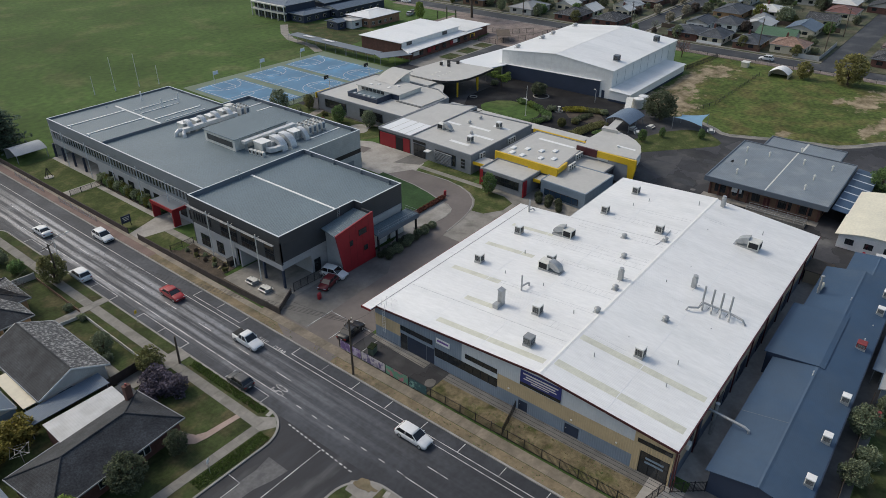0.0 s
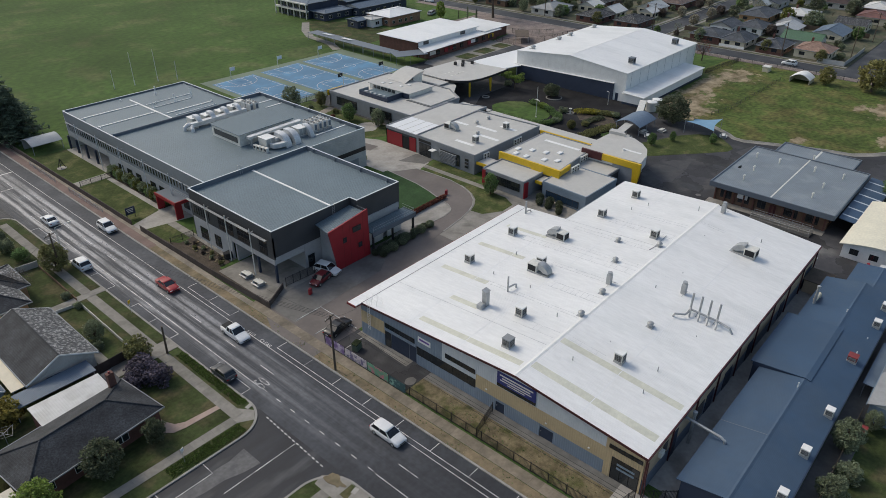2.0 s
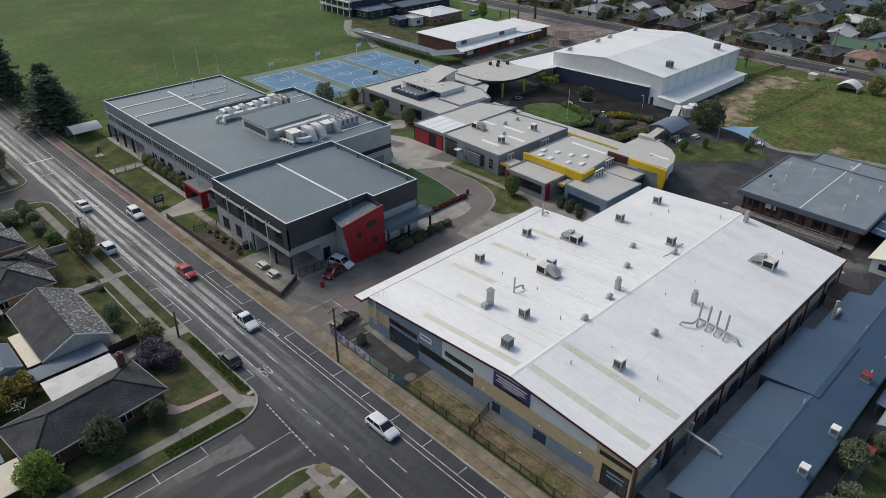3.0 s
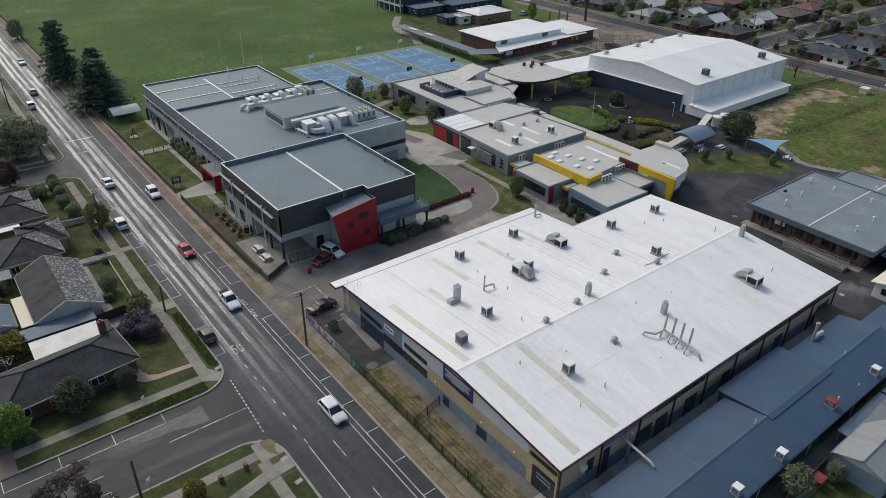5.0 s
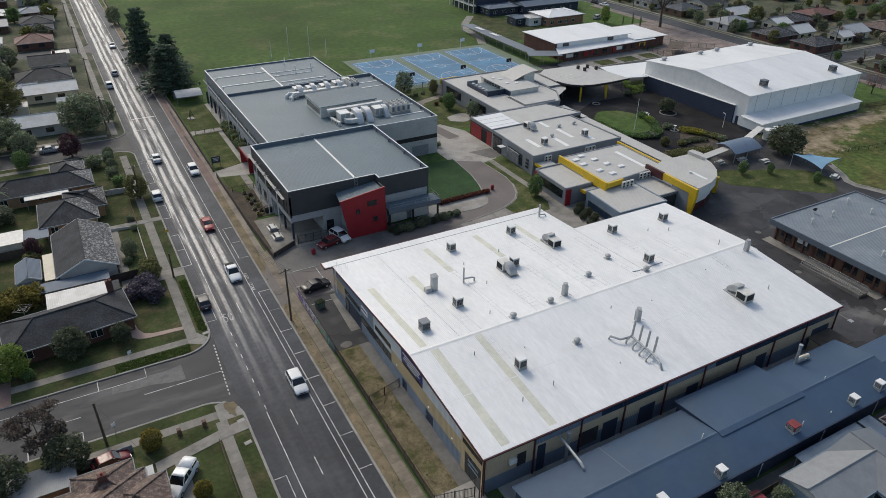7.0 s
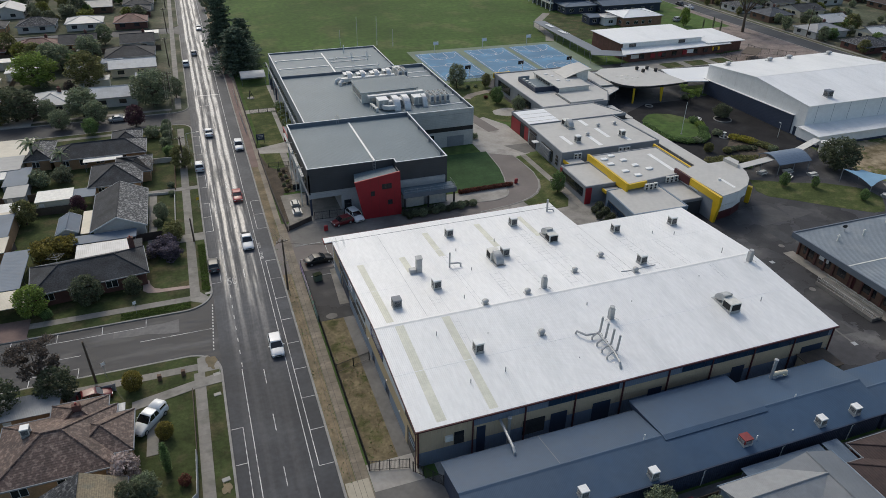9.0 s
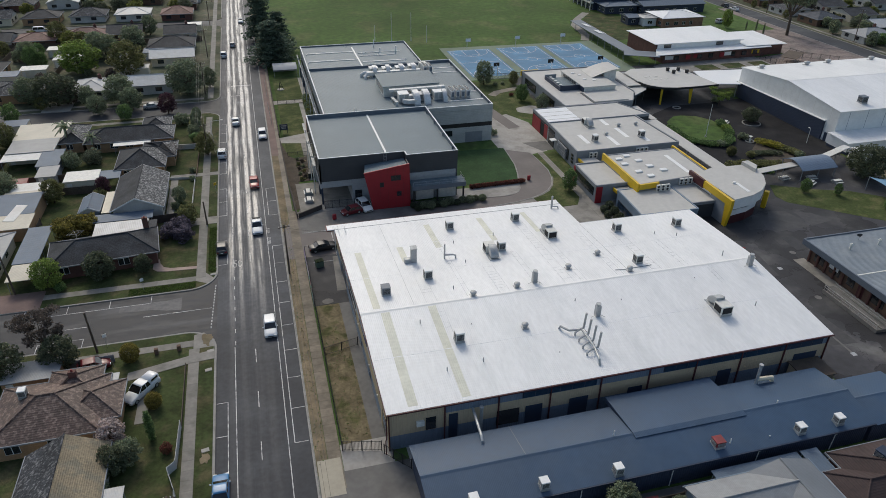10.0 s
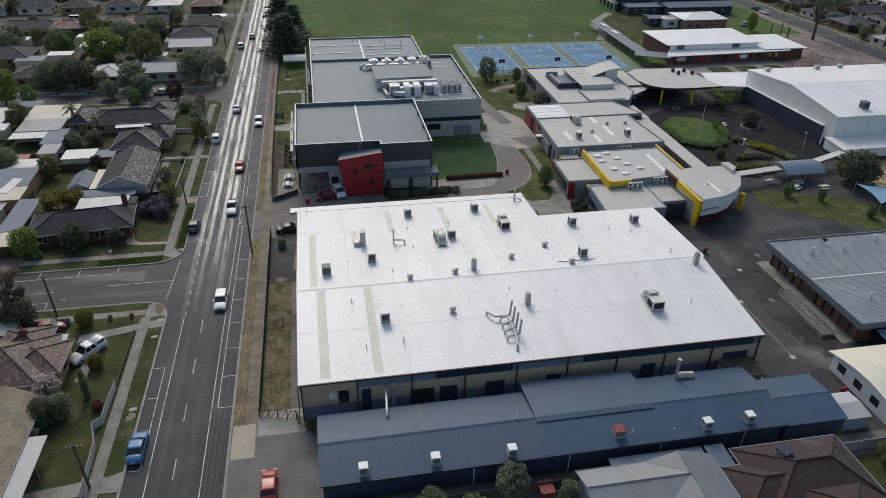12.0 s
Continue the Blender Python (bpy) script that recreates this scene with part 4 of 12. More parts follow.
M["faded"] = surf("faded_road_paint", (0.36, 0.36, 0.36), 0.7, var=0.2, scale=1, fine=5, fvar=0.3, stain=(0.12, 0.12, 0.12), stain_scale=2, stain_at=0.56)


def words(name, text, x, y, size, turn, mat, label, z=0.006, stretch=1.0):
    cu = bpy.data.curves.new(name, "FONT")
    cu.body, cu.size, cu.extrude, cu.align_x, cu.align_y = text, size, 0.002, "CENTER", "CENTER"
    ob = bpy.data.objects.new(name, cu)
    me = bpy.data.meshes.new_from_object(ob)
    bpy.data.objects.remove(ob)
    me.materials.append(mat)
    ob = new(name, me)
    ob.matrix_basis = Matrix.Translation((x, y, z)) @ pose(0, 0, 0, 0, 0, turn) @ Matrix.Diagonal((1, stretch, 1, 1))
    return ob


for k, (word, xx) in enumerate((("KEEP", -10.9), ("CLEAR", -10.9))):
    tagged(words("road_word", word, xx, (57.6, 54.0)[k], 0.85, -90, M["paint"], ""), "White painted word on the asphalt", "road marking", "", "structure")
tagged(words("road_number", "50", -16.4, 47.2, 1.5, 0, M["faded"], "", 0.006, 2.2), "White painted speed limit number on the asphalt", "road marking", "", "structure")


# court blue and lines
def court(x0, x1, y0, y1):
    z = TOP + 0.045
    setting("court", prism(NB(), rect(x0 - 0.6, x1 + 0.6, y0 - 0.6, y1 + 0.6), TOP, z), M["blue_court"], "Blue painted basketball court", "court")
    bm, w = NB(), 0.09

    def seg(pts, closed=False):
        pts = pts + pts[:1] if closed else pts
        for a, b in zip(pts, pts[1:]):
            d = (Vector(b) - Vector(a)).normalized()
            m = Vector((-d.y, d.x)) * w
            e = d * w * 0.5
            v = [bm.verts.new((p.x, p.y, z + 0.006)) for p in (Vector(a) - m - e, Vector(b) - m + e, Vector(b) + m + e, Vector(a) + m - e)]
            bm.faces.new(v)

    cx, cy = (x0 + x1) / 2, (y0 + y1) / 2
    seg(rect(x0, x1, y0, y1), True)
    seg([(x0, cy), (x1, cy)])
    seg(arc(cx, cy, 1.8, 0, 360, 24))
    for s, yy in ((1, y0), (-1, y1)):
        seg([(cx - 2.4, yy), (cx - 2.4, yy + s * 5.8), (cx + 2.4, yy + s * 5.8), (cx + 2.4, yy)])
        seg([(cx + 1.8 * math.cos(radians(a)), yy + s * 5.8 + s * 1.8 * math.sin(radians(a))) for a in range(0, 181, 12)])
        seg([(cx + 6.0 * math.cos(radians(a)), yy + s * 1.5 + s * 6.0 * math.sin(radians(a))) for a in range(0, 181, 9)])
    setting("court_lines", bm, M["paint"], "White painted basketball court lines", "court marking")


for x0 in (54.2, 71.8, 88.6):
    court(x0, x0 + 13.6, 139.0, 168.0)

# bay lines in the service yard
for nm, pts in (("bay_line", rect(-4.9, 0.3, 50.1, 50.2)), ("bay_line", rect(-4.6, 0.5, 54.9, 55.0)), ("bay_line", rect(-4.0, -0.6, 44.2, 44.3)), ("bay_line", rect(0.2, 0.3, 46.6, 54.9))):
    sheet(nm, pts, M["paint"], "White painted parking bay line", 0.05, "marking")


# ---- the workshop with the white roof ----
WX0, WX1, WY0, WY1, NX, NY = 0.0, 60.9, 0.0, 45.7, 40.6, 36.2   # roof outline; the north-east corner is cut back at NX, NY
RIDGE_Y, RIDGE_Z = 17.7, 7.6


def roof_z(x, y):
    return RIDGE_Z - 0.088 * (RIDGE_Y - y) if y < RIDGE_Y else RIDGE_Z - 0.068 * (y - RIDGE_Y)


workshop = thing("workshop_building", (30, 22, TOP), "Low workshop with white metal roof and tan and blue-grey cladding", "building")
WALL = 0.35
south = [(WX0, WY0), (WX1, WY0), (WX1, RIDGE_Y), (WX0, RIDGE_Y)]
part("roof_sheet", prism(NB(), south, lambda x, y: roof_z(x, y) - 0.12, roof_z), M["white_roof"], workshop, "white ribbed roof sheeting")
part("roof_sheet", prism(NB(), [(WX0, RIDGE_Y), (WX1 + 0.4, RIDGE_Y), (WX1 + 0.8, NY), (NX, NY), (NX, RIDGE_Y + 0.001)], lambda x, y: roof_z(x, y) - 0.12, roof_z), M["white_roof"], workshop, "white ribbed roof sheeting")
part("roof_sheet", prism(NB(), [(WX0, RIDGE_Y + 0.05), (NX - 0.003, RIDGE_Y + 0.05), (NX - 0.003, WY1), (WX0, WY1)], lambda x, y: roof_z(x, y) - 0.118, lambda x, y: roof_z(x, y) + 0.001), M["white_roof"], workshop, "white ribbed roof sheeting")
bm = NB()
side_prism(bm, [(RIDGE_Y - 0.3, roof_z(0, RIDGE_Y - 0.3) + 0.006), (RIDGE_Y, RIDGE_Z + 0.06), (RIDGE_Y + 0.3, roof_z(0, RIDGE_Y + 0.3) + 0.006), (RIDGE_Y, RIDGE_Z + 0.02)], WX0 - 0.03, WX1 + 0.2)
part("ridge_cap", bm, M["white"], workshop)
# translucent strips, a hair over the sheeting
for x0, x1, y0, y1 in ((2.7, 3.9, 0.6, 17.3), (9.2, 10.3, 0.6, 17.3), (14.7, 15.7, 33.8, 42.6), (24.1, 25.1, 33.8, 42.8), (32.2, 33.1, 35.0, 43.0), (8.6, 9.6, 30.6, 35.6), (1.9, 2.9, 18.4, 35.4)):
    part("skylight_strip", prism(NB(), rect(x0, x1, y0, y1), lambda x, y: roof_z(x, y) - 0.02, lambda x, y: roof_z(x, y) + 0.008), M["skylight"], workshop, "yellowed translucent roof strip")
# sheet laps and screw lines as low battens
for yy in (8.8, 27.0, 36.0):
    part("sheet_lap", prism(NB(), rect(0.1, WX1 - 0.1 if yy < 36 else NX - 0.1, yy - 0.05, yy + 0.05), lambda x, y: roof_z(x, y) - 0.02, lambda x, y: roof_z(x, y) + 0.012), M["white_roof_x"], workshop)
for xx in (6.7, 13.3, 20.0, 26.5, 33.2, 39.7, 46.2, 52.8):
    part("sheet_lap", prism(NB(), rect(xx - 0.03, xx + 0.03, 0.1, 17.4), lambda x, y: roof_z(x, y) - 0.02, lambda x, y: roof_z(x, y) + 0.014), M["white_roof_x"], workshop)
    part("sheet_lap", prism(NB(), rect(xx - 0.03, xx + 0.03, 18.0, (45.5 if xx < NX else 36.0)), lambda x, y: roof_z(x, y) - 0.02, lambda x, y: roof_z(x, y) + 0.014), M["white_roof_x"], workshop)
# replaced sheets north of the ridge: pairs of long laps with short cross laps between them
over = lambda h: (lambda x, y: roof_z(x, y) + h)
laps = random.Random(4)


def lap_strip(x0, x1, y0, y1, pitch):
    """Two long lap edges and the short cross laps between them."""
    bm = NB()
    for x in (x0, x1):
        y = y0
        while y < y1 - 0.5:
            e = min(y1, y + laps.uniform(2.5, 5.0))
            prism(bm, rect(x - 0.02, x + 0.02, y, e - 0.25), over(-0.01), over(0.016))
            y = e
    y = y0 + 0.3
    while y < y1:
        if laps.random() < 0.7:
            a = x0 - laps.uniform(0.0, 0.25)
            prism(bm, rect(a, x1 - laps.uniform(-0.1, 0.35), y, y + 0.028), over(-0.01), over(0.016))
        y += pitch
    part("lap_strip", bm, M["seam"], workshop, "grey edges of replaced roof sheets")


for x0, x1, y0, y1, pitch in ((9.3, 10.8, 18.2, 25.0, 0.8), (19.9, 21.4, 18.2, 26.5, 0.8), (29.9, 31.3, 18.2, 41.8, 0.85), (32.4, 33.2, 18.4, 33.0, 0.9), (38.2, 39.2, 18.3, 33.4, 0.85), (44.0, 45.4, 18.2, 32.0, 0.85),
                              (10.5, 11.2, 11.6, 16.8, 0.8), (25.6, 26.4, 18.3, 29.5, 0.9), (15.2, 15.8, 18.4, 36.4, 1.6), (49.2, 50.0, 18.3, 27.5, 0.95), (52.4, 53.0, 13.0, 17.2, 0.8)):
    lap_strip(x0, x1, y0, y1, pitch)
for x, y0, y1 in ((7.5, 18.2, 44.5), (40.4, 18.2, 37.4)):
    part("sheet_lap", prism(NB(), rect(x - 0.035, x + 0.035, y0, y1 if x < NX - 0.3 else 36.0), over(-0.02), over(0.03)), M["seam"], workshop)
for x in (4.9, 12.1, 18.6, 26.0, 33.9):
    part("sheet_lap", prism(NB(), rect(x - 0.02, x + 0.02, 44.85, 46.45), lambda x, y: roof_z(x, 44.8) - 0.02, lambda x, y: roof_z(x, 44.8) + 0.036 - 0.03 * (y - 44.8)), M["seam"], workshop)
# maroon barge along the gable, gutters on the eaves
bm = NB()
side_prism(bm, [(-0.05, roof_z(0, 0) - 0.28), (RIDGE_Y, RIDGE_Z - 0.28), (WY1 + 0.05, roof_z(0, WY1) - 0.28), (WY1 + 0.05, roof_z(0, WY1) + 0.03), (RIDGE_Y, RIDGE_Z + 0.03), (-0.05, roof_z(0, 0) + 0.03)], -0.08, -0.005)
part("barge_board", bm, M["maroon"], workshop, "maroon barge board along the roof edge")
part("gutter", box(NB(), -0.05, WX1 + 0.05, -0.16, -0.006, roof_z(0, 0) - 0.22, roof_z(0, 0) - 0.02), M["maroon"], workshop)
part("gutter", box(NB(), NX, WX1 + 0.8, NY + 0.006, NY + 0.16, roof_z(0, NY) - 0.2, roof_z(0, NY) - 0.02), M["zinc"], workshop)
# lower strip of roof past the north wall, with a red fascia
part("roof_sheet", prism(NB(), rect(-1.2, NX - 0.01, 44.8, 46.5), lambda x, y: roof_z(x, 44.8) - 0.11 - 0.03 * (y - 44.8), lambda x, y: roof_z(x, 44.8) + 0.03 - 0.03 * (y - 44.8)), M["white_roof"], workshop, "white strip of roof over the driveway side")
part("roof_joint", prism(NB(), rect(0.0, NX - 0.02, 44.72, 44.797), lambda x, y: roof_z(x, y) - 0.02, lambda x, y: roof_z(x, y) + 0.035), M["greywall"], workshop)
part("fascia", box(NB(), -1.3, -1.203, 44.8, 46.56, roof_z(0, 44.8) - 0.32, roof_z(0, 44.8) + 0.03), M["red_trim"], workshop, "red fascia at the roof end")
part("fascia", box(NB(), -1.3, NX, 46.503, 46.58, roof_z(0, 44.8) - 0.38, roof_z(0, 44.8) - 0.03), M["red_trim"], workshop, "red fascia along the eave")
part("soffit_beam", box(NB(), -1.2, 0.3, 44.81, 45.0, roof_z(0, 44.8) - 0.3, roof_z(0, 44.8) - 0.12), M["red_trim"], workshop)
# core walls, in three runs, under the roof
core = [(WX0 + WALL, WY0 + WALL), (WX1 - WALL, WY0 + WALL), (WX1 - WALL, NY - WALL), (NX - WALL, NY - WALL), (NX - WALL, WY1 - WALL), (WX0 + WALL, WY1 - WALL)]
part("inner_wall", prism(NB(), [core[0], core[1], (core[1][0], RIDGE_Y), (core[0][0], RIDGE_Y)], 0.0, lambda x, y: roof_z(x, y) - 0.13), M["greywall"], workshop)
part("inner_wall", prism(NB(), [(core[0][0], RIDGE_Y + 0.003), (core[1][0], RIDGE_Y + 0.003), core[2], (NX - WALL, NY - WALL), (NX - WALL, RIDGE_Y + 0.006)], 0.0, lambda x, y: roof_z(x, y) - 0.13), M["greywall"], workshop)
part("inner_wall", prism(NB(), [(core[0][0], RIDGE_Y + 0.006), (NX - WALL - 0.003, RIDGE_Y + 0.006), core[4], core[5]], 0.0, lambda x, y: roof_z(x, y) - 0.13), M["greywall"], workshop)


def west_panel(name, y0, y1, z0, z1, mat, proud=0.0, label=""):
    """A cladding panel, window or door on the street wall; z1 may follow the roof."""
    x1 = WX0 + WALL - 0.003
    return part(name, side_prism(NB(), [(y0, z0), (y1, z0), (y1, z1(y1) if callable(z1) else z1), (y0, z1(y0) if callable(z1) else z1)], 0.22 - proud, x1), M[mat] if isinstance(mat, str) else mat, workshop, label)


under = lambda y: roof_z(0, y) - 0.15
mid = lambda y: 4.35
# lower blue-grey, middle tan and upper bands; the openings are left free
segs = [(0.35, 5.0), (5.0, 14.3), (14.3, 20.45), (20.45, 23.8), (23.8, 29.6), (29.6, 34.4), (34.4, 40.5), (40.5, 45.3)]
low, band_z = 2.15, 4.3
west_panel("cladding", 0.35, 5.0, 3.5, under, "tan_clad")
west_panel("cladding", 0.35, 0.6, TOP, 3.497, "tan_clad")
west_panel("cladding", 4.1, 5.0, TOP, 3.497, "tan_clad")
for a, b in ((5.003, 11.8), (13.75, 19.1), (20.5, 23.8)):
    west_panel("cladding", a, b, TOP, low, "blue_clad")
west_panel("cladding", 11.803, 13.747, 1.85, low, "blue_clad")
west_panel("cladding", 19.103, 20.497, 1.75, low, "blue_clad")
west_panel("cladding", 5.003, 23.8, low + 0.003, band_z, "tan_clad")
for a, b in ((5.003, RIDGE_Y), (RIDGE_Y + 0.003, 29.6)):
    west_panel("cladding", a, b, band_z + 0.003, under, "pale_clad")
west_panel("cladding", 23.803, 34.3, TOP, 1.8, "blue_clad")
west_panel("cladding", 23.803, 29.6, 3.3, band_z, "pale_clad")
west_panel("cladding", 29.603, 45.3, band_z + 0.003, under, "blue_clad")
west_panel("cladding", 29.603, 34.3, 3.3, band_z, "blue_clad")
west_panel("cladding", 34.303, 40.5, 2.9, band_z, "blue_clad")
west_panel("cladding", 40.503, 45.3, 2.2, band_z, "tan_clad")
west_panel("cladding", 40.503, 45.3, TOP, 2.197, "blue_clad")


def window(y0, y1, z0, z1, mullions=0, mat="glass", name="window", proud=-0.04):
    f = west_panel(name, y0, y1, z0, z1, "black", proud)
    n = mullions + 1
    x = 0.22 - proud
    for i in range(n):
        a, b = y0 + (y1 - y0) * i / n, y0 + (y1 - y0) * (i + 1) / n
        part("pane", box(NB(), x - 0.025, x + 0.002, a + 0.05, b - 0.05, z0 + 0.05, z1 - 0.05), M[mat], f)
    return f


window(23.85, 34.2, 1.82, 3.28, 7)
window(23.9, 29.0, 4.1, 4.85, 4, proud=0.05)
window(34.6, 40.4, 3.5, 4.3, 5, proud=0.05)
window(0.5, 4.6, 4.55, 5.15, 3, proud=0.05)
f = west_panel("entrance_glazing", 0.62, 4.08, TOP, 3.49, "black", -0.06, "black framed glass entrance")
for i in range(3):
    part("pane", box(NB(), 0.245, 0.285, 0.7 + 1.12 * i, 1.72 + 1.12 * i, 0.25, 2.2), M["glass"], f)
    part("pane", box(NB(), 0.245, 0.285, 0.7 + 1.12 * i, 1.72 + 1.12 * i, 2.3, 3.4), M["glass"], f)
for z in (1.9, 2.5):
    part("blind", box(NB(), 0.225, 0.242, 1.2, 3.4, z, z + 0.3), M["bluewall"], f, "pale slatted sun blind")
for a, b in ((11.85, 13.7), (19.15, 20.45)):
    d = west_panel("door", a, b, TOP, 1.84 if a < 15 else 1.74, "navy", -0.08, "dark navy steel door")
    part("door_handle", box(NB(), 0.25, 0.3, b - 0.2, b - 0.08, 1.0, 1.12), M["zinc"], d)
r = west_panel("roller_door", 35.8, 39.2, TOP, 2.88, "navy", -0.1, "navy roller door")
for i in range(13):
    part("slat", box(NB(), 0.3, 0.318, 35.85, 39.15, 0.25 + 0.2 * i, 0.41 + 0.2 * i), M["navy"], r)
west_panel("door", 34.4, 35.7, TOP, 2.88, "navy", -0.1, "navy steel door")
west_panel("window", 39.3, 40.45, TOP, 2.88, "glass", -0.06)
# signs
s = west_panel("sign_board", 14.6, 20.4, 4.95, 6.75, "sign_navy", 0.09, "navy sign board with white lettering")
bm = NB()
for i, (a, b, z, hh) in enumerate(((15.0, 20.0, 6.25, 0.22), (15.4, 19.6, 5.85, 0.2), (15.2, 19.9, 5.5, 0.16), (16.2, 18.8, 5.2, 0.14))):
    box(bm, 0.12, 0.128, a, b, z, z + hh)
part("lettering", bm, M["offwhite"], s, "white lettering bars")
west_panel("window", 14.6, 20.4, 4.42, 4.93, "glass", 0.05)
s = west_panel("sign_board", 31.6, 33.9, 4.3, 5.15, "white", 0.08, "small white sign with purple band")
part("lettering", box(NB(), 0.128, 0.138, 31.8, 33.7, 4.65, 4.95), surf("purple_print", (0.16, 0.08, 0.3), 0.5), s)
# wall lamps
for yy in (7.0, 12.9, 22.0):
    part("wall_lamp", obox(NB(), pose(0.18, yy, 2.7), 0.16, 0.22, 0.14), M["offwhite"], workshop, "small white wall lamp")

# south wall: posts, bands, openings
for i in range(10):
    x = 0.3 + 6.68 * i
    part("post", box(NB(), x - 0.07, x + 0.07, 0.02, 0.2, TOP, roof_z(0, 0) - 0.2), M["maroon"], workshop, "dark maroon wall post")


def south_panel(name, x0, x1, z0, z1, mat, y0=0.2, label=""):
    return part(name, box(NB(), x0, x1, y0, WALL - 0.003, z0, z1), M[mat], workshop, label)


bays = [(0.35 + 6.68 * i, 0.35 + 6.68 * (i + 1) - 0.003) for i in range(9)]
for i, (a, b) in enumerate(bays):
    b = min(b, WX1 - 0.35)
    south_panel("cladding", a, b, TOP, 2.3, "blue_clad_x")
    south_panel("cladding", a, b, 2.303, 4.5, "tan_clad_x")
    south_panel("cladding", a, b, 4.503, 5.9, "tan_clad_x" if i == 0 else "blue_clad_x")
for a, b in ((16.7, 26.4), (35.7, 59.6)):
    f = part("window", box(NB(), a, b, 0.12, 0.197, 4.62, 5.55), M["navy"], workshop, "long dark blue clerestory window")
    n = int((b - a) / 1.6)
    for i in range(n):
        part("pane", box(NB(), a + (b - a) * i / n + 0.05, a + (b - a) * (i + 1) / n - 0.05, 0.1, 0.117, 4.7, 5.47), M["bluestrip"], f)
for a, b, z0, z1 in ((4.7, 5.9, 2.4, 4.3), (7.5, 8.6, TOP, 4.2), (13.5, 16.4, 0.9, 3.2), (17.2, 19.4, TOP, 3.2), (23, 25.5, TOP, 3.1), (31, 33.0, TOP, 3.1), (44, 46, TOP, 3.1), (55.6, 59.2, TOP, 3.5)):
    part("door" if z0 == TOP else "window", box(NB(), a, b, 0.14, 0.197, z0, z1), M["navy"] if z0 == TOP else M["glass"], workshop, "dark navy door in the side wall" if z0 == TOP else "")
part("wall_unit", bevelled(obox(NB(), pose(4.0, 0.0, 3.4), 0.95, 0.4, 0.7), 0.03), M["offwhite"], workshop, "white air conditioner on the wall")
# downpipe at the corner, white
part("downpipe", pipe(NB(), [(-0.05, -0.2, 5.7), (-0.05, -0.2, 2.6), (-0.2, -0.35, 2.3), (-0.2, -0.35, TOP)], 0.07), M["maroon"], workshop)
# roof edge rail at the north-west corner
rail = thing("roof_ladder_rail", (0.6, 43.2, roof_z(0, 43.2)), "White steel access rail at the roof edge", "railing")
for yy in (42.2, 43.2, 44.2):
    for x in (0.5, 1.6):
        part("post", cyl(NB(), (x, yy, roof_z(0, yy) - 0.01), (x, yy, roof_z(0, yy) + 1.0), 0.025, 6), M["white"], rail)
for z in (0.5, 1.0):
    for x in (0.5, 1.6):
        part("rail", cyl(NB(), (x, 42.2, roof_z(0, 42.2) + z), (x, 44.2, roof_z(0, 44.2) + z), 0.022, 6), M["white"], rail)
bm = NB()
for yy in (43.0, 43.5):
    cyl(bm, (-0.16, yy, 1.9), (-0.16, yy, roof_z(0, yy) + 1.0), 0.022, 6)
for k in range(15):
    cyl(bm, (-0.16, 43.0, 2.0 + 0.3 * k), (-0.16, 43.5, 2.0 + 0.3 * k), 0.014, 5)
part("ladder", bm, M["white"], rail)


# ---- roof plant ----
def cooler(x, y, z, w=1.15, h=1.15, mat="offwhite", turn=0.0, label="Pale evaporative cooler on a steel frame on the roof", group="roof coolers"):
    e = thing("evaporative_cooler", (x, y, z), label, "air cooler", group)
    m = pose(x, y, z, 0, 0, turn)
    part("base_frame", obox(NB(), m @ pose(0, 0, -0.06), w * 1.05, w * 1.05, 0.34), M["zinc"], e, "galvanised base frame")
    part("cabinet", bevelled(obox(NB(), m @ pose(0, 0, 0.3), w, w, h), 0.04), M[mat], e)
    part("lid", bevelled(obox(NB(), m @ pose(0, 0, 0.3 + h + 0.002), w * 1.06, w * 1.06, 0.12), 0.03), M["white"] if mat == "offwhite" else M[mat], e)
    for k in range(4):
        lv = part("louvre_panel", obox(NB(), m @ pose(0, 0, 0, 0, 0, 90 * k) @ pose(0, -w / 2 - 0.012, 0.4), w * 0.8, 0.02, h * 0.78), M["darkhole"], e, "dark louvred panel")
        bm = NB()
        for j in range(6):
            obox(bm, m @ pose(0, 0, 0, 0, 0, 90 * k) @ pose(0, -w / 2 - 0.03, 0.44 + j * h * 0.128), w * 0.8, 0.016, 0.03)
        part("louvre", bm, M["zinc"], lv)
    return e


first = first_cooler = cooler(18.6, 40.0, roof_z(0, 40.0))
for x, y in ((30.3, 40.2), (24.4, 30.5), (11.1, 24.8), (11.5, 9.9), (45.1, 31.8), (42.9, 20.9), (55.7, 30.9)):
    copy_thing(first, pose(x, y, roof_z(0, y)))
cooler(4.3, 21.9, roof_z(0, 21.9), 1.2, 1.0, "greywall", 0, "Grey evaporative cooler on a steel frame on the roof")


def whirly(x, y, z, s=1.0):
    e = thing("roof_ventilator", (x, y, z), "Round galvanised roof ventilator", "ventilator", "roof ventilators")
    part("collar", cyl(NB(), (x, y, z - 0.08), (x, y, z + 0.3 * s), 0.3 * s, 14), M["zinc"], e)
    part("turbine", lump(NB(), (x, y, z + 0.52 * s), 0.48 * s, 0.48 * s, 0.3 * s, 3, 0.04, 2), M["zinc"], e)
    part("flashing", obox(NB(), pose(x, y, z - 0.05), 0.95 * s, 0.95 * s, 0.09), M["zinc"], e)
    return e


first = first_whirly = whirly(22.7, 18.9, roof_z(0, 18.9))
for x, y in ((20.7, 10.4), (38.2, 24.9), (40.5, 18.9), (16.0, 18.3), (32.0, 22.0)):
    copy_thing(first, pose(x, y, roof_z(0, y)))


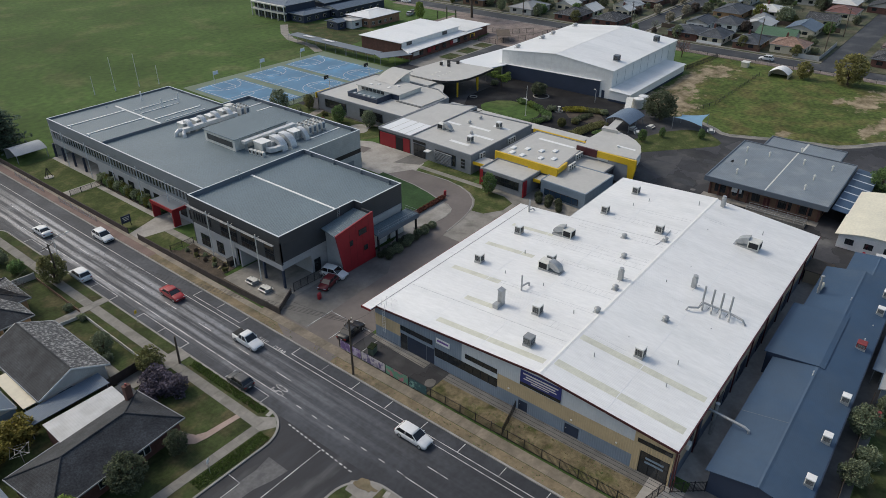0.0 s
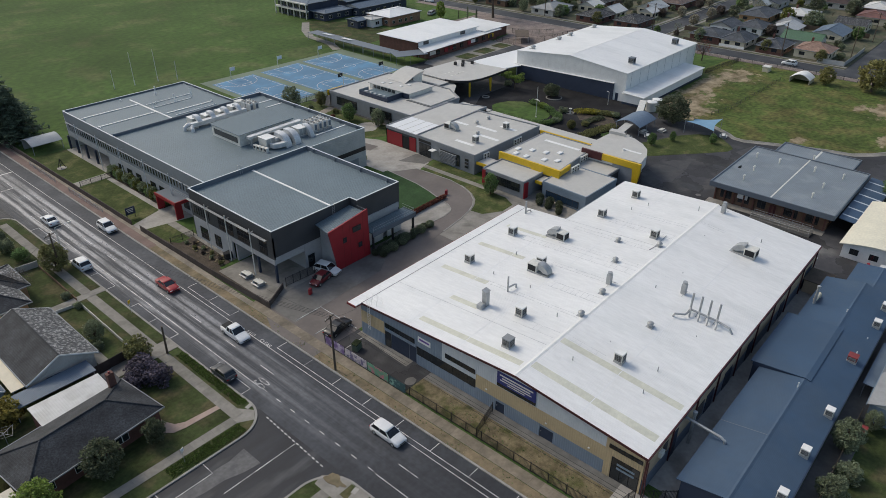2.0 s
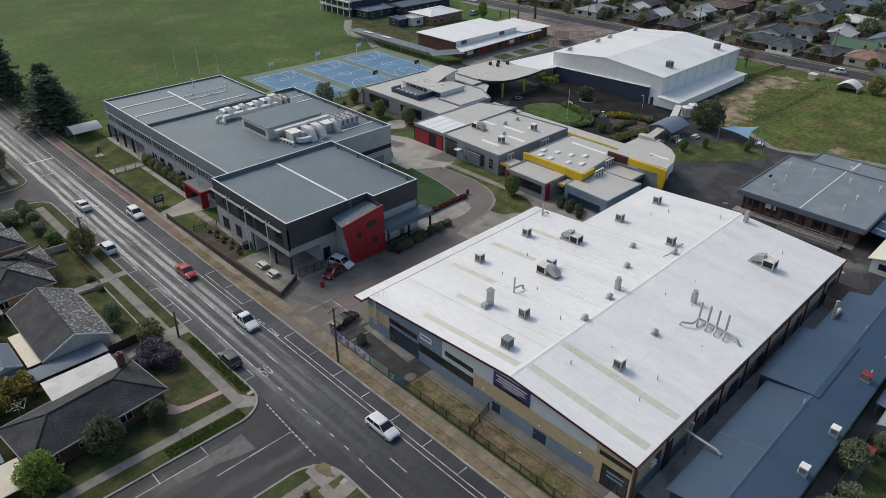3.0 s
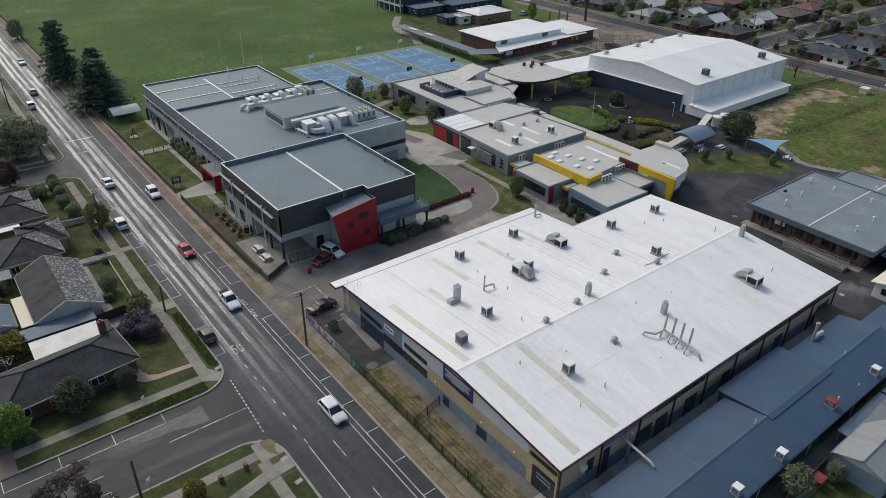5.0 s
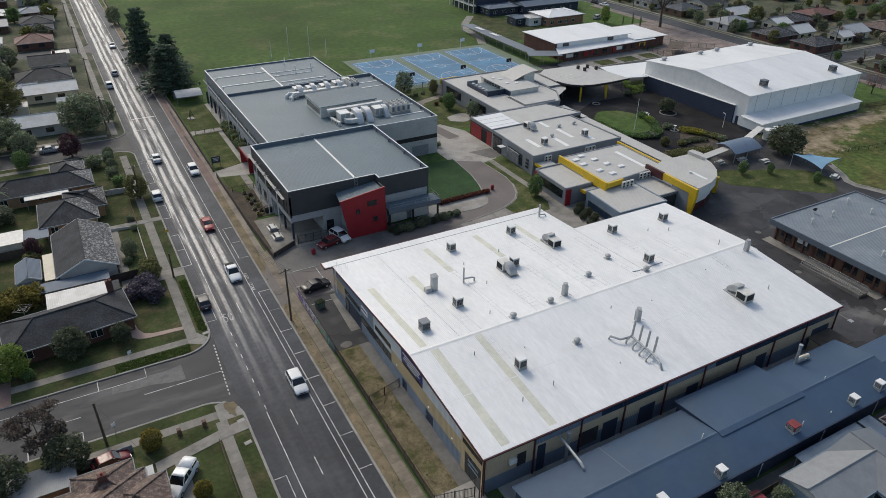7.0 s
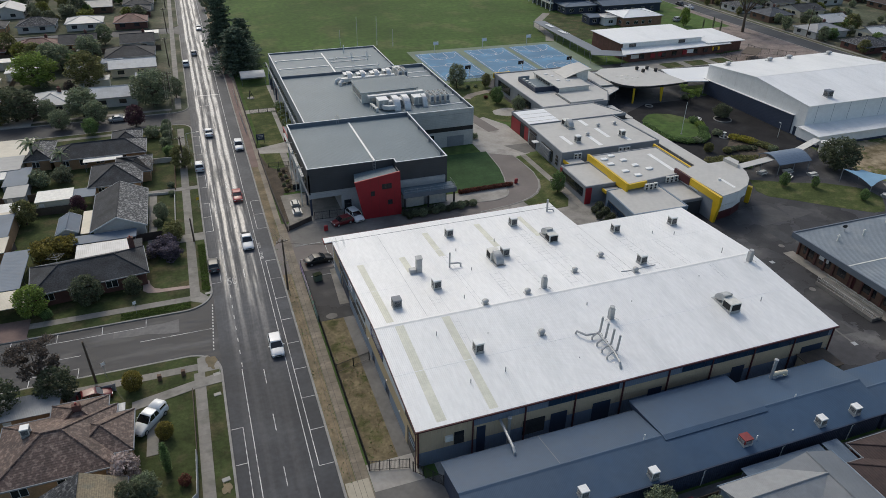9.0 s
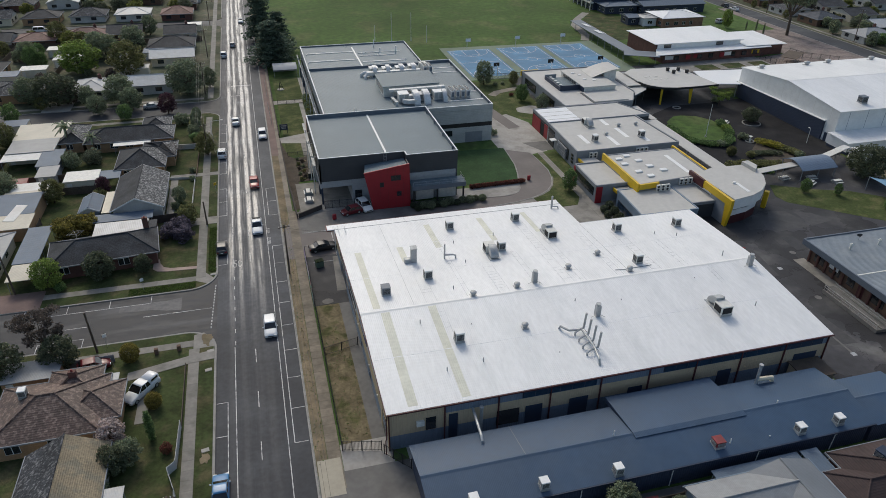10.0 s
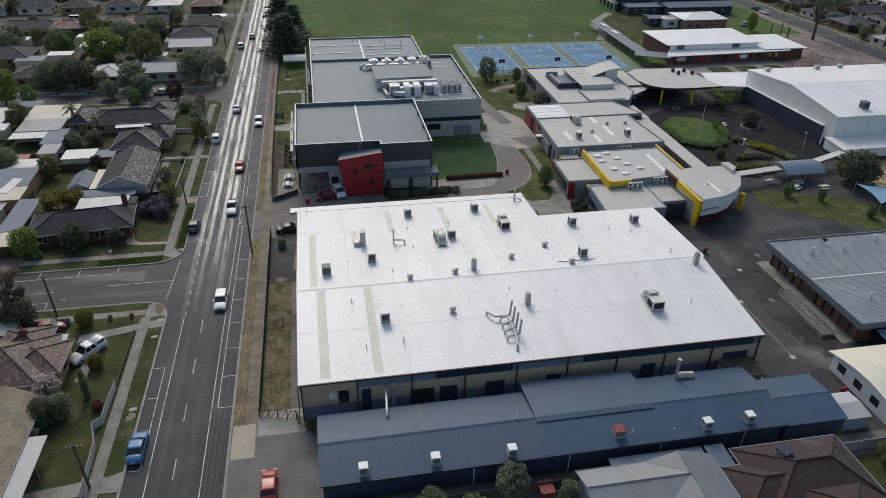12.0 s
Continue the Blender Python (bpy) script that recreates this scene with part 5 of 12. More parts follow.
def flue_box(x, y):
    z = roof_z(0, y)
    e = thing("flue_unit", (x, y, z), "Tall galvanised exhaust unit with a round cap", "exhaust")
    part("casing", bevelled(obox(NB(), pose(x, y, z - 0.05), 0.7, 0.7, 1.7), 0.05), M["zinc"], e)
    part("cap", cyl(NB(), (x, y, z + 1.65), (x, y, z + 2.0), 0.34, 14), M["zinc"], e)
    part("stay", pipe(NB(), [(x - 1.0, y - 0.2, z + 0.02), (x, y - 0.36, z + 0.5), (x + 0.9, y - 0.6, z + 0.02)], 0.03, 6), M["zinc"], e)
    return e


first = flue_box(25.6, 19.5)
copy_thing(first, pose(31.2, 10.5, roof_z(0, 10.5)))
copy_thing(first, pose(59.0, 16.0, roof_z(0, 16.0)))


def duct_elbow(bm, x, y, z, dx, dy, w, h, reach):
    """A rectangular duct that bends from a cabinet down into the roof."""
    n = 7
    d = Vector((dx, dy, 0))
    s = Vector((-dy, dx, 0)) * w / 2
    ring = []
    for i in range(n + 1):
        a = math.pi / 2 * i / n
        out = d * (reach * math.sin(a)) + Vector((0, 0, z + h * 0.15 + reach * math.cos(a) * 0.7))
        nrm = d * math.sin(a) + Vector((0, 0, math.cos(a)))
        c = Vector((x, y, 0)) + out
        ring.append([bm.verts.new(c + s), bm.verts.new(c - s), bm.verts.new(c - s - nrm * h), bm.verts.new(c + s - nrm * h)])
    for a, b in zip(ring, ring[1:]):
        for i in range(4):
            j = (i + 1) % 4
            bm.faces.new((a[i], a[j], b[j], b[i]))
    bm.faces.new(ring[0]), bm.faces.new(ring[-1][::-1])


def plant(x, y, turn=0, w=1.5, label="Roof plant cabinet with a curved galvanised duct"):
    z = roof_z(0, y)
    e = thing("roof_plant", (x, y, z), label, "air conditioner", "roof plant")
    m = pose(x, y, z, 0, 0, turn)
    part("base_frame", obox(NB(), m @ pose(0, 0, -0.06), w * 2.2, w, 0.3), M["zinc"], e)
    part("cabinet", bevelled(obox(NB(), m @ pose(w * 0.6, 0, 0.24), w, w, 1.2), 0.05), M["offwhite"], e)
    for s in (-1, 1):
        part("louvre_panel", obox(NB(), m @ pose(w * 0.6, s * (w / 2 + 0.01), 0.35), w * 0.8, 0.03, 0.95), M["darkhole"], e, "dark louvred panel")
    part("louvre_panel", obox(NB(), m @ pose(w * 1.1 + 0.01, 0, 0.35), 0.03, w * 0.8, 0.95), M["darkhole"], e, "dark louvred panel")
    bm = NB()
    d = m.to_3x3() @ Vector((-1, 0, 0))
    p = m @ Vector((0.1 * w, 0, 0))
    duct_elbow(bm, p.x, p.y, z + 0.3, d.x, d.y, w * 0.72, 1.0, 1.9)
    part("duct", bm, M["zinc"], e, "curved galvanised duct")
    part("pipe", pipe(NB(), [m @ Vector((0.1, 0.5, 0.9)), m @ Vector((0.1, 0.5, 1.9))], 0.07), M["zinc"], e)
    return e


first_plant = plant(22.4, 29.3, 90, 1.7)
plant(33.7, 33.6, -90, 1.6)
plant(48.5, 8.3, -90, 1.8)


def chimney_box(x, y):
    z = roof_z(0, y)
    e = thing("exhaust_chimney", (x, y, z), "Tall square galvanised exhaust chimney with duct", "exhaust")
    part("shaft", bevelled(obox(NB(), pose(x, y, z - 0.05), 0.85, 0.75, 2.5), 0.03), M["zinc"], e)
    part("cap", obox(NB(), pose(x, y, z + 2.46, 14), 1.0, 0.85, 0.12), M["zinc"], e)
    part("fan_box", bevelled(obox(NB(), pose(x - 0.95, y + 0.1, z - 0.04), 1.0, 0.9, 0.75), 0.08), M["zinc"], e)
    return e


chimney_box(10.2, 30.2)
e = thing("bent_flue", (15.2, 29.9, roof_z(0, 29.9)), "Thin galvanised flue with a bent side pipe", "exhaust")
z = roof_z(0, 29.9)
part("riser", cyl(NB(), (15.0, 29.9, z - 0.05), (15.0, 29.9, z + 2.6), 0.13, 10), M["zinc"], e)
part("elbow", pipe(NB(), [(15.0, 29.9, z + 0.7), (16.3, 29.7, z + 0.7), (16.7, 29.65, z + 0.55), (16.7, 29.65, z - 0.05)], 0.14, 10), M["zinc"], e)
e = thing("bent_flue", (37.5, 43.5, roof_z(0, 43.5)), "Thin white flue with a bent side pipe", "exhaust")
z = roof_z(0, 43.5)
part("riser", cyl(NB(), (38.4, 43.3, z - 0.05), (38.4, 43.3, z + 2.4), 0.17, 10), M["zinc"], e)
part("elbow", pipe(NB(), [(38.4, 43.3, z + 0.4), (39.4, 43.0, z + 0.4), (39.6, 42.9, z - 0.05)], 0.12, 8), M["zinc"], e)
# the row of four flues with their headers
e = thing("flue_rack", (28, 5.2, roof_z(0, 5.2)), "Rack of four tall flues joined by galvanised pipes", "exhaust")
fx, fy0, fy1 = 27.4, 8.9, 1.9
part("header", pipe(NB(), [(fx - 2.3, 9.2, roof_z(0, 9.2) - 0.03), (fx - 2.3, 9.0, roof_z(0, 9) + 0.55), (fx - 1.5, 7.9, roof_z(0, 7.9) + 0.6), (fx + 0.2, 7.7, roof_z(0, 7.7) + 0.62), (fx + 0.4, 4.2, roof_z(0, 4.2) + 0.62), (fx + 0.1, 2.2, roof_z(0, 2.2) + 0.6), (fx + 0.0, 1.7, roof_z(0, 1.7) - 0.03)], 0.15, 10), M["zinc"], e)
for i in range(4):
    yy = 8.0 - 1.25 * i
    z = roof_z(0, yy)
    part("flue", pipe(NB(), [(fx + 0.6 + 0.1 * i, yy, z + 0.55), (fx + 0.75 + 0.1 * i, yy, z + 2.9)], 0.15, 10), M["zinc"], e)
    part("branch", pipe(NB(), [(fx - 0.8, yy - 0.5, z - 0.04), (fx - 0.8, yy - 0.5, z + 0.4), (fx - 0.3, yy - 0.35, z + 0.6), (fx + 0.6 + 0.1 * i, yy, z + 0.6)], 0.13, 8), M["zinc"], e)
    part("stand", pipe(NB(), [(fx + 1.0, yy - 0.2, z - 0.03), (fx + 0.6, yy, z + 0.6), (fx - 0.1, yy + 0.2, z - 0.03)], 0.03, 6), M["black"], e)
# small pipes poking through the roof
for x, y, hh in ((7.4, 14.2, 0.6), (13.8, 20.7, 0.6), (17.8, 27.9, 0.5), (17.8, 34.6, 0.5), (24.8, 35.5, 0.6), (13.4, 5.6, 0.7), (8.6, 5.1, 0.6), (29.5, 14, 0.4), (53.6, 27.4, 0.6), (50.5, 29, 0.5), (56.6, 19.4, 0.9), (54, 7.5, 0.7), (23.4, 5.0, 0.15), (36, 12.8, 0.15), (49, 15, 0.12), (14, 12.6, 0.12)):
    z = roof_z(0, y)
    tagged(part("vent_pipe", cyl(NB(), (x, y, z - 0.04), (x, y, z + hh), 0.07, 8), M["zinc"]), "Short galvanised vent pipe through the roof", "vent pipe", "roof vent pipes")
# cable conduit across the ridge
tagged(part("conduit", pipe(NB(), [(38.5, 19.6, roof_z(0, 19.6) + 0.05), (39.6, 19.4, roof_z(0, 19.4) + 0.05), (44.5, 19.6, roof_z(0, 19.6) + 0.05)], 0.06, 6), M["zinc"]), "Thin grey conduit lying on the roof", "conduit")


# ---- the dark two-storey school building ----
def flat_roof(parent, pts, z, top, mat, cap="cap", t=0.2, skin="charcoal"):
    """A roof slab with a parapet standing round it and a pale metal cap."""
    part("roof", prism(NB(), pts, z - 0.3, z), M[mat], parent)
    n = len(pts)
    cx, cy = sum(p[0] for p in pts) / n, sum(p[1] for p in pts) / n
    for i in range(n):
        a, b = Vector(pts[i]), Vector(pts[(i + 1) % n])
        d = (b - a).normalized()
        m = Vector((-d.y, d.x))
        s = 1 if area(pts) > 0 else -1
        ext = 0.0
        q = [a, b, b + m * s * t, a + m * s * t]
        part("parapet", prism(NB(), [tuple(v) for v in q], z - 0.35, top), M["parapet"], parent)
        q = [a - m * s * 0.02, b - m * s * 0.02, b - m * s * 0.003, a - m * s * 0.003]
        part("parapet_skin", prism(NB(), [tuple(v) for v in q], z - 0.4, top - 0.002), M[skin[i] if isinstance(skin, list) else skin], parent)
        q = [a - m * s * 0.05 - d * 0.05, b - m * s * 0.05 + d * 0.05, b + m * s * (t + 0.02), a + m * s * (t + 0.02)]
        part("cap", prism(NB(), [tuple(v) for v in q], top + 0.002 + 0.0007 * i, top + 0.05 + 0.0007 * i), M[cap], parent)


def area(pts):
    return sum(a[0] * b[1] - b[0] * a[1] for a, b in zip(pts, pts[1:] + pts[:1])) / 2


def wall_run(parent, name, a, b, z0, z1, mat, t=0.3, proud=0.0, label=""):
    """A wall slab along the plan line a to b; its outer face lies to the right of the way."""
    a, b = Vector(a), Vector(b)
    d = (b - a).normalized()
    m = Vector((d.y, -d.x))
    q = [a + m * proud, b + m * proud, b - m * t, a - m * t]
    return part(name, prism(NB(), [tuple(v) for v in q], z0, z1), M[mat] if isinstance(mat, str) else mat, parent, label)


def opening(parent, a, b, u0, u1, z0, z1, mullions=1, mat="glass", frame_mat="black", name="window", proud=0.03, bars=0):
    """A framed window set on a wall face from a to b, between u0 and u1 metres along it."""
    a, b = Vector(a), Vector(b)
    d = (b - a).normalized()
    p, q = a + d * u0, a + d * u1
    f = wall_run(parent, name, p, q, z0, z1, frame_mat, 0.06, proud)
    n = mullions + 1
    w = (u1 - u0) / n
    rows = bars + 1
    hh = (z1 - z0) / rows
    for i in range(n):
        for j in range(rows):
            wall_run(f, "pane", p + d * (i * w + 0.05), p + d * ((i + 1) * w - 0.05), z0 + j * hh + 0.06, z0 + (j + 1) * hh - 0.06, mat, 0.0, proud + 0.02)
    return f


front = thing("school_building", (13, 76, TOP), "Two-storey school building with charcoal cladding and grey block base", "building")
FX0, FX1, FY0, FY1 = -0.1, 26.8, 63.5, 89.6
FS0, FJ = 65.3, 16.5          # the south edge steps back to FS0 west of FJ, behind the tower
flat_roof(front, [(FX0, FS0), (FJ, FS0), (FJ, FY0), (FX1, FY0), (FX1, FY1), (FX0, FY1)], 9.05, 9.85, "grey_roof")
wall_run(front, "wall", (FX0, FS0), (FJ - 0.003, FS0), 5.0, 8.69, "charcoal", 0.3, 0.0, "charcoal upper cladding")
wall_run(front, "wall", (FJ, FS0 + 0.29), (FJ, FY0 + 0.003), 5.0, 8.69, "charcoal", 0.3, 0.0, "charcoal upper cladding")
wall_run(front, "wall", (FJ, FY0), (FX1, FY0), 5.0, 8.69, "charcoal", 0.3, 0.0, "charcoal upper cladding")
wall_run(front, "wall", (FX1, FY0 + 0.01), (FX1, FY1), 0.0, 8.69, "charcoal", 0.3)
wall_run(front, "wall", (FX1, FY1), (FX0, FY1), 0.0, 8.69, "charcoal", 0.3)
wall_run(front, "wall", (FX0, FY1 - 0.01), (FX0, FS0), 4.6, 8.69, "charcoal", 0.3)
part("soffit", box(NB(), FX0 + 0.31, FX1 - 0.31, FS0 + 0.31, FY1 - 0.31, 4.7, 4.9), M["greywall"], front)
# lower storey, set back at the street corner to make an undercroft
wall_run(front, "wall", (6.0, FS0 + 0.1), (FJ, FS0 + 0.1), TOP, 5.0, "block", 0.3, 0.05, "grey block lower wall")
wall_run(front, "wall", (FJ + 0.01, FY0 + 0.1), (FX1 - 0.3, FY0 + 0.1), TOP, 5.0, "block", 0.3, 0.05, "grey block lower wall")
wall_run(front, "wall", (FX0, FY1 - 0.3), (FX0, 77.6), TOP, 4.6, "block", 0.3, 0.04, "grey block lower wall")
part("wall", box(NB(), FX0 + 0.05, 5.9, 76.4, 76.7, TOP, 4.7), M["block"], front)
part("wall", box(NB(), 6.0, 6.3, FS0 + 0.41, 76.3, TOP, 4.7), M["block"], front)
wall_run(front, "beam", (FX0, 77.55), (FX0, FS0), 3.6, 4.6, "block", 0.3, 0.03, "grey block beam")
wall_run(front, "beam", (FX0 + 0.3, FS0 + 0.08), (5.95, FS0 + 0.08), 3.7, 5.0, "block", 0.3, 0.03, "grey block beam")
for x, y in ((0.15, 65.6), (0.15, 70.4)):
    part("column", obox(NB(), pose(x, y, TOP), 0.35, 0.35, 3.55), M["navy"], front)
a, b = (FX0, FY1), (FX0, FS0)
for u0, u1, z0, z1, n in ((2.0, 4.6, 0.7, 3.1, 2), (6.6, 8.6, 0.7, 3.1, 1)):
    opening(front, a, b, u0, u1, z0, z1, n, bars=1, proud=0.06)
for u0, u1 in ((0.8, 6.2),):
    for k in range(7):
        opening(front, a, b, u0 + k * 0.78, u0 + k * 0.78 + 0.34, 5.3, 7.0, 0)
opening(front, a, b, 8.6, 13.0, 4.8, 7.6, 3, bars=2)
opening(front, a, b, 14.2, 18.2, 4.8, 7.6, 3, bars=2)
opening(front, a, b, 20.2, 22.6, 4.8, 7.4, 2, bars=1)
# sunshade tray on masts
for y in (83.5, 77.4, 70.4):
    m = part("mast", cyl(NB(), (-0.85, y, TOP), (-0.85, y, 8.9), 0.1, 10), M["offwhite"], front, "pale steel mast")
    part("bracket", pipe(NB(), [(-0.85, y, 8.2), (-0.1, y, 8.2)], 0.06, 6), M["offwhite"], m)
for y0, y1 in ((FY1 - 0.4, 83.7), (83.5, 77.6), (77.2, 70.6), (70.2, 66.0)):
    tr = part("sunshade", box(NB(), -1.1, -0.62, y1, y0, 8.25, 8.29), M["greywall"], front, "slatted grey sunshade")
    for k in range(3):
        part("slat", box(NB(), -1.12 + 0.2 * k, -1.06 + 0.2 * k, y1 + 0.02, y0 - 0.02, 8.293, 8.34), M["zinc"], tr)
# roof tray and ladder
part("cable_tray", box(NB(), 13.0, 13.4, FS0 + 0.4, FY1 - 0.5, 9.06, 9.14), M["white"], front, "white cable tray on the roof")
bm = NB()
for s in (0, 0.5):
    cyl(bm, (12.4 + s, 65.15, 7.6), (12.4 + s, 65.15, 10.6), 0.03, 6)
for k in range(9):
    cyl(bm, (12.4, 65.15, 7.7 + 0.3 * k), (12.9, 65.15, 7.7 + 0.3 * k), 0.02, 5)
part("ladder", bm, M["zinc"], front, "galvanised roof ladder")
bm = NB()
for s in (0, 0.45):
    pipe(bm, [(10.6 + s, 89.9, 8.6), (10.6 + s, 89.9, 10.7), (10.6 + s, 89.2, 10.7), (10.6 + s, 89.2, 9.1)], 0.03, 6)
part("ladder", bm, M["zinc"], front, "galvanised roof ladder")
for y in (66.0, 73.2, 80.5, 87.0):
    part("brace", box(NB(), FX1 - 0.5, FX1 - 0.26, y, y + 0.12, 9.05, 9.8), M["parapet"], front)
# glazed opening under the overhang
opening(front, (FX0, FS0 + 0.1), (FX1, FS0 + 0.1), 6.6, 8.0, TOP, 2.6, 0, proud=0.08)

# leaning red tower by the driveway
tower = thing("entry_tower", (12.8, 62.4, TOP), "Leaning red panelled tower with a sloping grey roof", "building")
face = [(9.3, TOP), (16.7, TOP), (16.5, 9.15), (7.75, 8.0)]
part("wall", side_prism(NB(), face, 60.9, 61.15, "y"), M["red"], tower, "red panelled front")
for k in range(1, 5):
    xx = 9.3 + 1.5 * k
    part("joint", box(NB(), xx - 0.012, xx + 0.012, 60.885, 60.897, TOP + 0.1, 8.0 + (xx - 7.75) * 0.12), M["maroon"], tower)
part("wall", box(NB(), 16.3, 16.5, 61.153, 63.48, TOP, 9.0), M["charcoal"], tower)
part("wall", side_prism(NB(), [(61.153, TOP), (65.22, TOP), (65.22, 7.7), (61.153, 7.9)], 9.4, 9.6), M["block"], tower)
part("roof", prism(NB(), [(7.85, 61.153), (16.28, 61.153), (16.28, 65.24), (8.6, 65.24)], lambda x, y: 7.55 + (x - 8) * 0.09, lambda x, y: 7.7 + (x - 8) * 0.1), M["grey_roof"], tower, "sloping grey roof")
for x0, x1, z0, z1 in ((12.9, 14.8, 5.9, 7.0), (10.7, 11.5, 4.8, 5.8), (14.0, 14.9, 2.6, 3.6)):
    w = part("window", box(NB(), x0, x1, 60.86, 60.88, z0, z1), M["black"], tower)
    part("pane", box(NB(), x0 + 0.08, x1 - 0.08, 60.84, 60.855, z0 + 0.08, z1 - 0.08), M["glass"], w)
canopy = thing("entry_canopy", (21.8, 61.6, TOP), "Dark flat canopy on posts beside the red tower", "canopy")
part("roof", box(NB(), 16.9, 27.6, 60.3, 63.4, 4.2, 4.4), M["grey_roof"], canopy)
for x in (17.2, 19.8, 22.4, 25.0, 27.4):
    part("rail_post", cyl(NB(), (x, 60.4, 4.38), (x, 60.4, 5.3), 0.03, 6), M["zinc"], canopy)
for z in (4.8, 5.3):
    part("rail", pipe(NB(), [(17.2, 60.4, z), (27.4, 60.4, z), (27.4, 63.3, z)], 0.025, 6), M["zinc"], canopy)
part("fascia", box(NB(), 16.9, 27.6, 60.2, 60.297, 3.6, 4.5), M["parapet"], canopy)
part("fascia", box(NB(), 27.603, 27.7, 60.2, 63.4, 3.6, 4.5), M["parapet"], canopy)
part("band_wall", box(NB(), 17.0, 26.4, 63.25, 63.48, 5.0, 6.0), M["block"], canopy, "grey block band")
for x in (17.2, 22.0, 27.3):
    part("post", obox(NB(), pose(x, 60.6, TOP), 0.3, 0.3, 4.1), M["black"], canopy)
for x in (18.2, 22.8):
    part("screen", box(NB(), x, x + 3.6, 62.9, 63.0, 0.3, 3.4), M["offwhite"], canopy, "pale wall panel under the canopy")

# rear wing
rear = thing("school_wing", (22, 118, TOP), "Two-storey grey school wing with flat metal roof", "building")
foot = [(3.9, 89.9), (43.0, 89.9), (43.0, 128.0), (35.0, 128.0), (35.0, 150.2), (3.9, 150.2)]
flat_roof(rear, foot, 8.4, 9.1, "grey_roof_x", skin=["paleblock"] * 5 + ["wing_clad"])
part("roof_step", box(NB(), 4.2, 34.7, 127.2, 127.4, 8.41, 9.0), M["parapet"], rear)
part("roof_upper", prism(NB(), rect(4.2, 34.7, 127.43, 149.9), 8.405, lambda x, y: 8.75), M["grey_roof_x"], rear)
wall_run(rear, "wall", (26.9, 89.9), (43.0, 89.9), 4.9, 8.05, "paleblock", 0.3, 0.02, "pale block upper wall")
wall_run(rear, "wall", (26.9, 89.9), (43.0, 89.9), 3.9, 4.897, "black", 0.3, 0.0, "black band")
wall_run(rear, "wall", (26.9, 89.9), (43.0, 89.9), TOP, 3.897, "paleblock", 0.3, 0.02, "pale block lower wall")
opening(rear, (26.9, 89.9), (43.0, 89.9), 3.2, 6.4, 1.9, 3.3, 1, proud=0.05)
opening(rear, (26.9, 89.9), (43.0, 89.9), 9.6, 13.8, TOP, 2.7, 2, "greywall", "greywall", "roller_door", 0.05)
wall_run(rear, "wall", (43.0, 90.2), (43.0, 128.0), TOP, 8.05, "paleblock", 0.3)
wall_run(rear, "wall", (42.7, 128.0), (35.0, 128.0), TOP, 8.05, "paleblock", 0.3)
wall_run(rear, "wall", (35.0, 128.0), (35.0, 150.2), TOP, 8.05, "paleblock", 0.3)
wall_run(rear, "wall", (34.7, 150.2), (3.9, 150.2), TOP, 8.05, "paleblock", 0.3)
wall_run(rear, "wall", (3.9, 149.9), (3.9, 89.9), 3.4, 8.05, "wing_clad", 0.3, 0.0, "blue-grey upper wall")
wall_run(rear, "wall", (3.9, 130.5), (3.9, 89.9), TOP, 4.2, "block", 0.31, 0.06, "grey block lower wall")
wall_run(rear, "wall", (8.2, 149.9), (8.2, 130.5), TOP, 3.4, "paleblock", 0.3)
part("soffit", box(NB(), 4.25, 8.3, 130.5, 149.85, 3.42, 3.5), M["offwhite"], rear)
wall_run(rear, "beam", (3.9, 149.9), (3.9, 130.6), 3.3, 4.5, "block", 0.3, 0.06, "grey block band")
for y in (149.6, 145.4, 140.6, 135.9):
    part("column", obox(NB(), pose(3.45, y, TOP), 0.4, 0.4, 3.3), M["navy"], rear)
a, b = (3.9, 150.2), (3.9, 89.9)
for k in range(52):
    u = 1.5 + k * 1.12
    if u < 57.5:
        opening(rear, a, b, u, u + 0.5, 4.9, 6.5, 0)
for u in (24, 27.8, 31.6, 37.5, 41, 50, 53):
    opening(rear, a, b, u, u + 2.2, 1.0, 3.0, 1, proud=0.08)
for k in range(6):
    y = 141.8 - 10.05 * k
    m = part("mast", cyl(NB(), (2.6, y, TOP), (2.6, y, 8.3), 0.07, 8), M["cap"], rear, "pale steel mast")
    part("bracket", pipe(NB(), [(2.6, y, 7.6), (3.85, y, 7.6)], 0.05, 6), M["greywall"], m)
    part("sunshade", box(NB(), 2.5, 2.75, y - 4.9, y + 4.9, 7.62, 7.67), M["wing_clad"], rear, "slatted grey sunshade")
for y in (92, 97.5, 103, 108.5, 114, 119.5, 125):
    part("brace", box(NB(), 42.5, 42.74, y, y + 0.12, 8.4, 9.05), M["parapet"], rear)
for y in (130.5, 135, 139.5, 144, 148):
    part("brace", box(NB(), 34.5, 34.74, y, y + 0.12, 8.75, 9.05), M["parapet"], rear)
for x0, x1, y0, y1 in ((4.8, 18.2, 142.2, 142.6), (4.8, 18.2, 134.1, 134.5), (18.4, 18.8, 127.8, 147), (19.4, 31.6, 140.5, 140.7), (19.4, 31.5, 131.3, 131.7), (19.4, 29.4, 137.3, 137.5), (20.4, 30.9, 128.7, 128.85)):
    part("cable_tray", box(NB(), x0, x1, y0, y1, 8.76 + 0.003 * (x0 % 3), 8.9), M["white"], rear, "white cable tray on the roof")
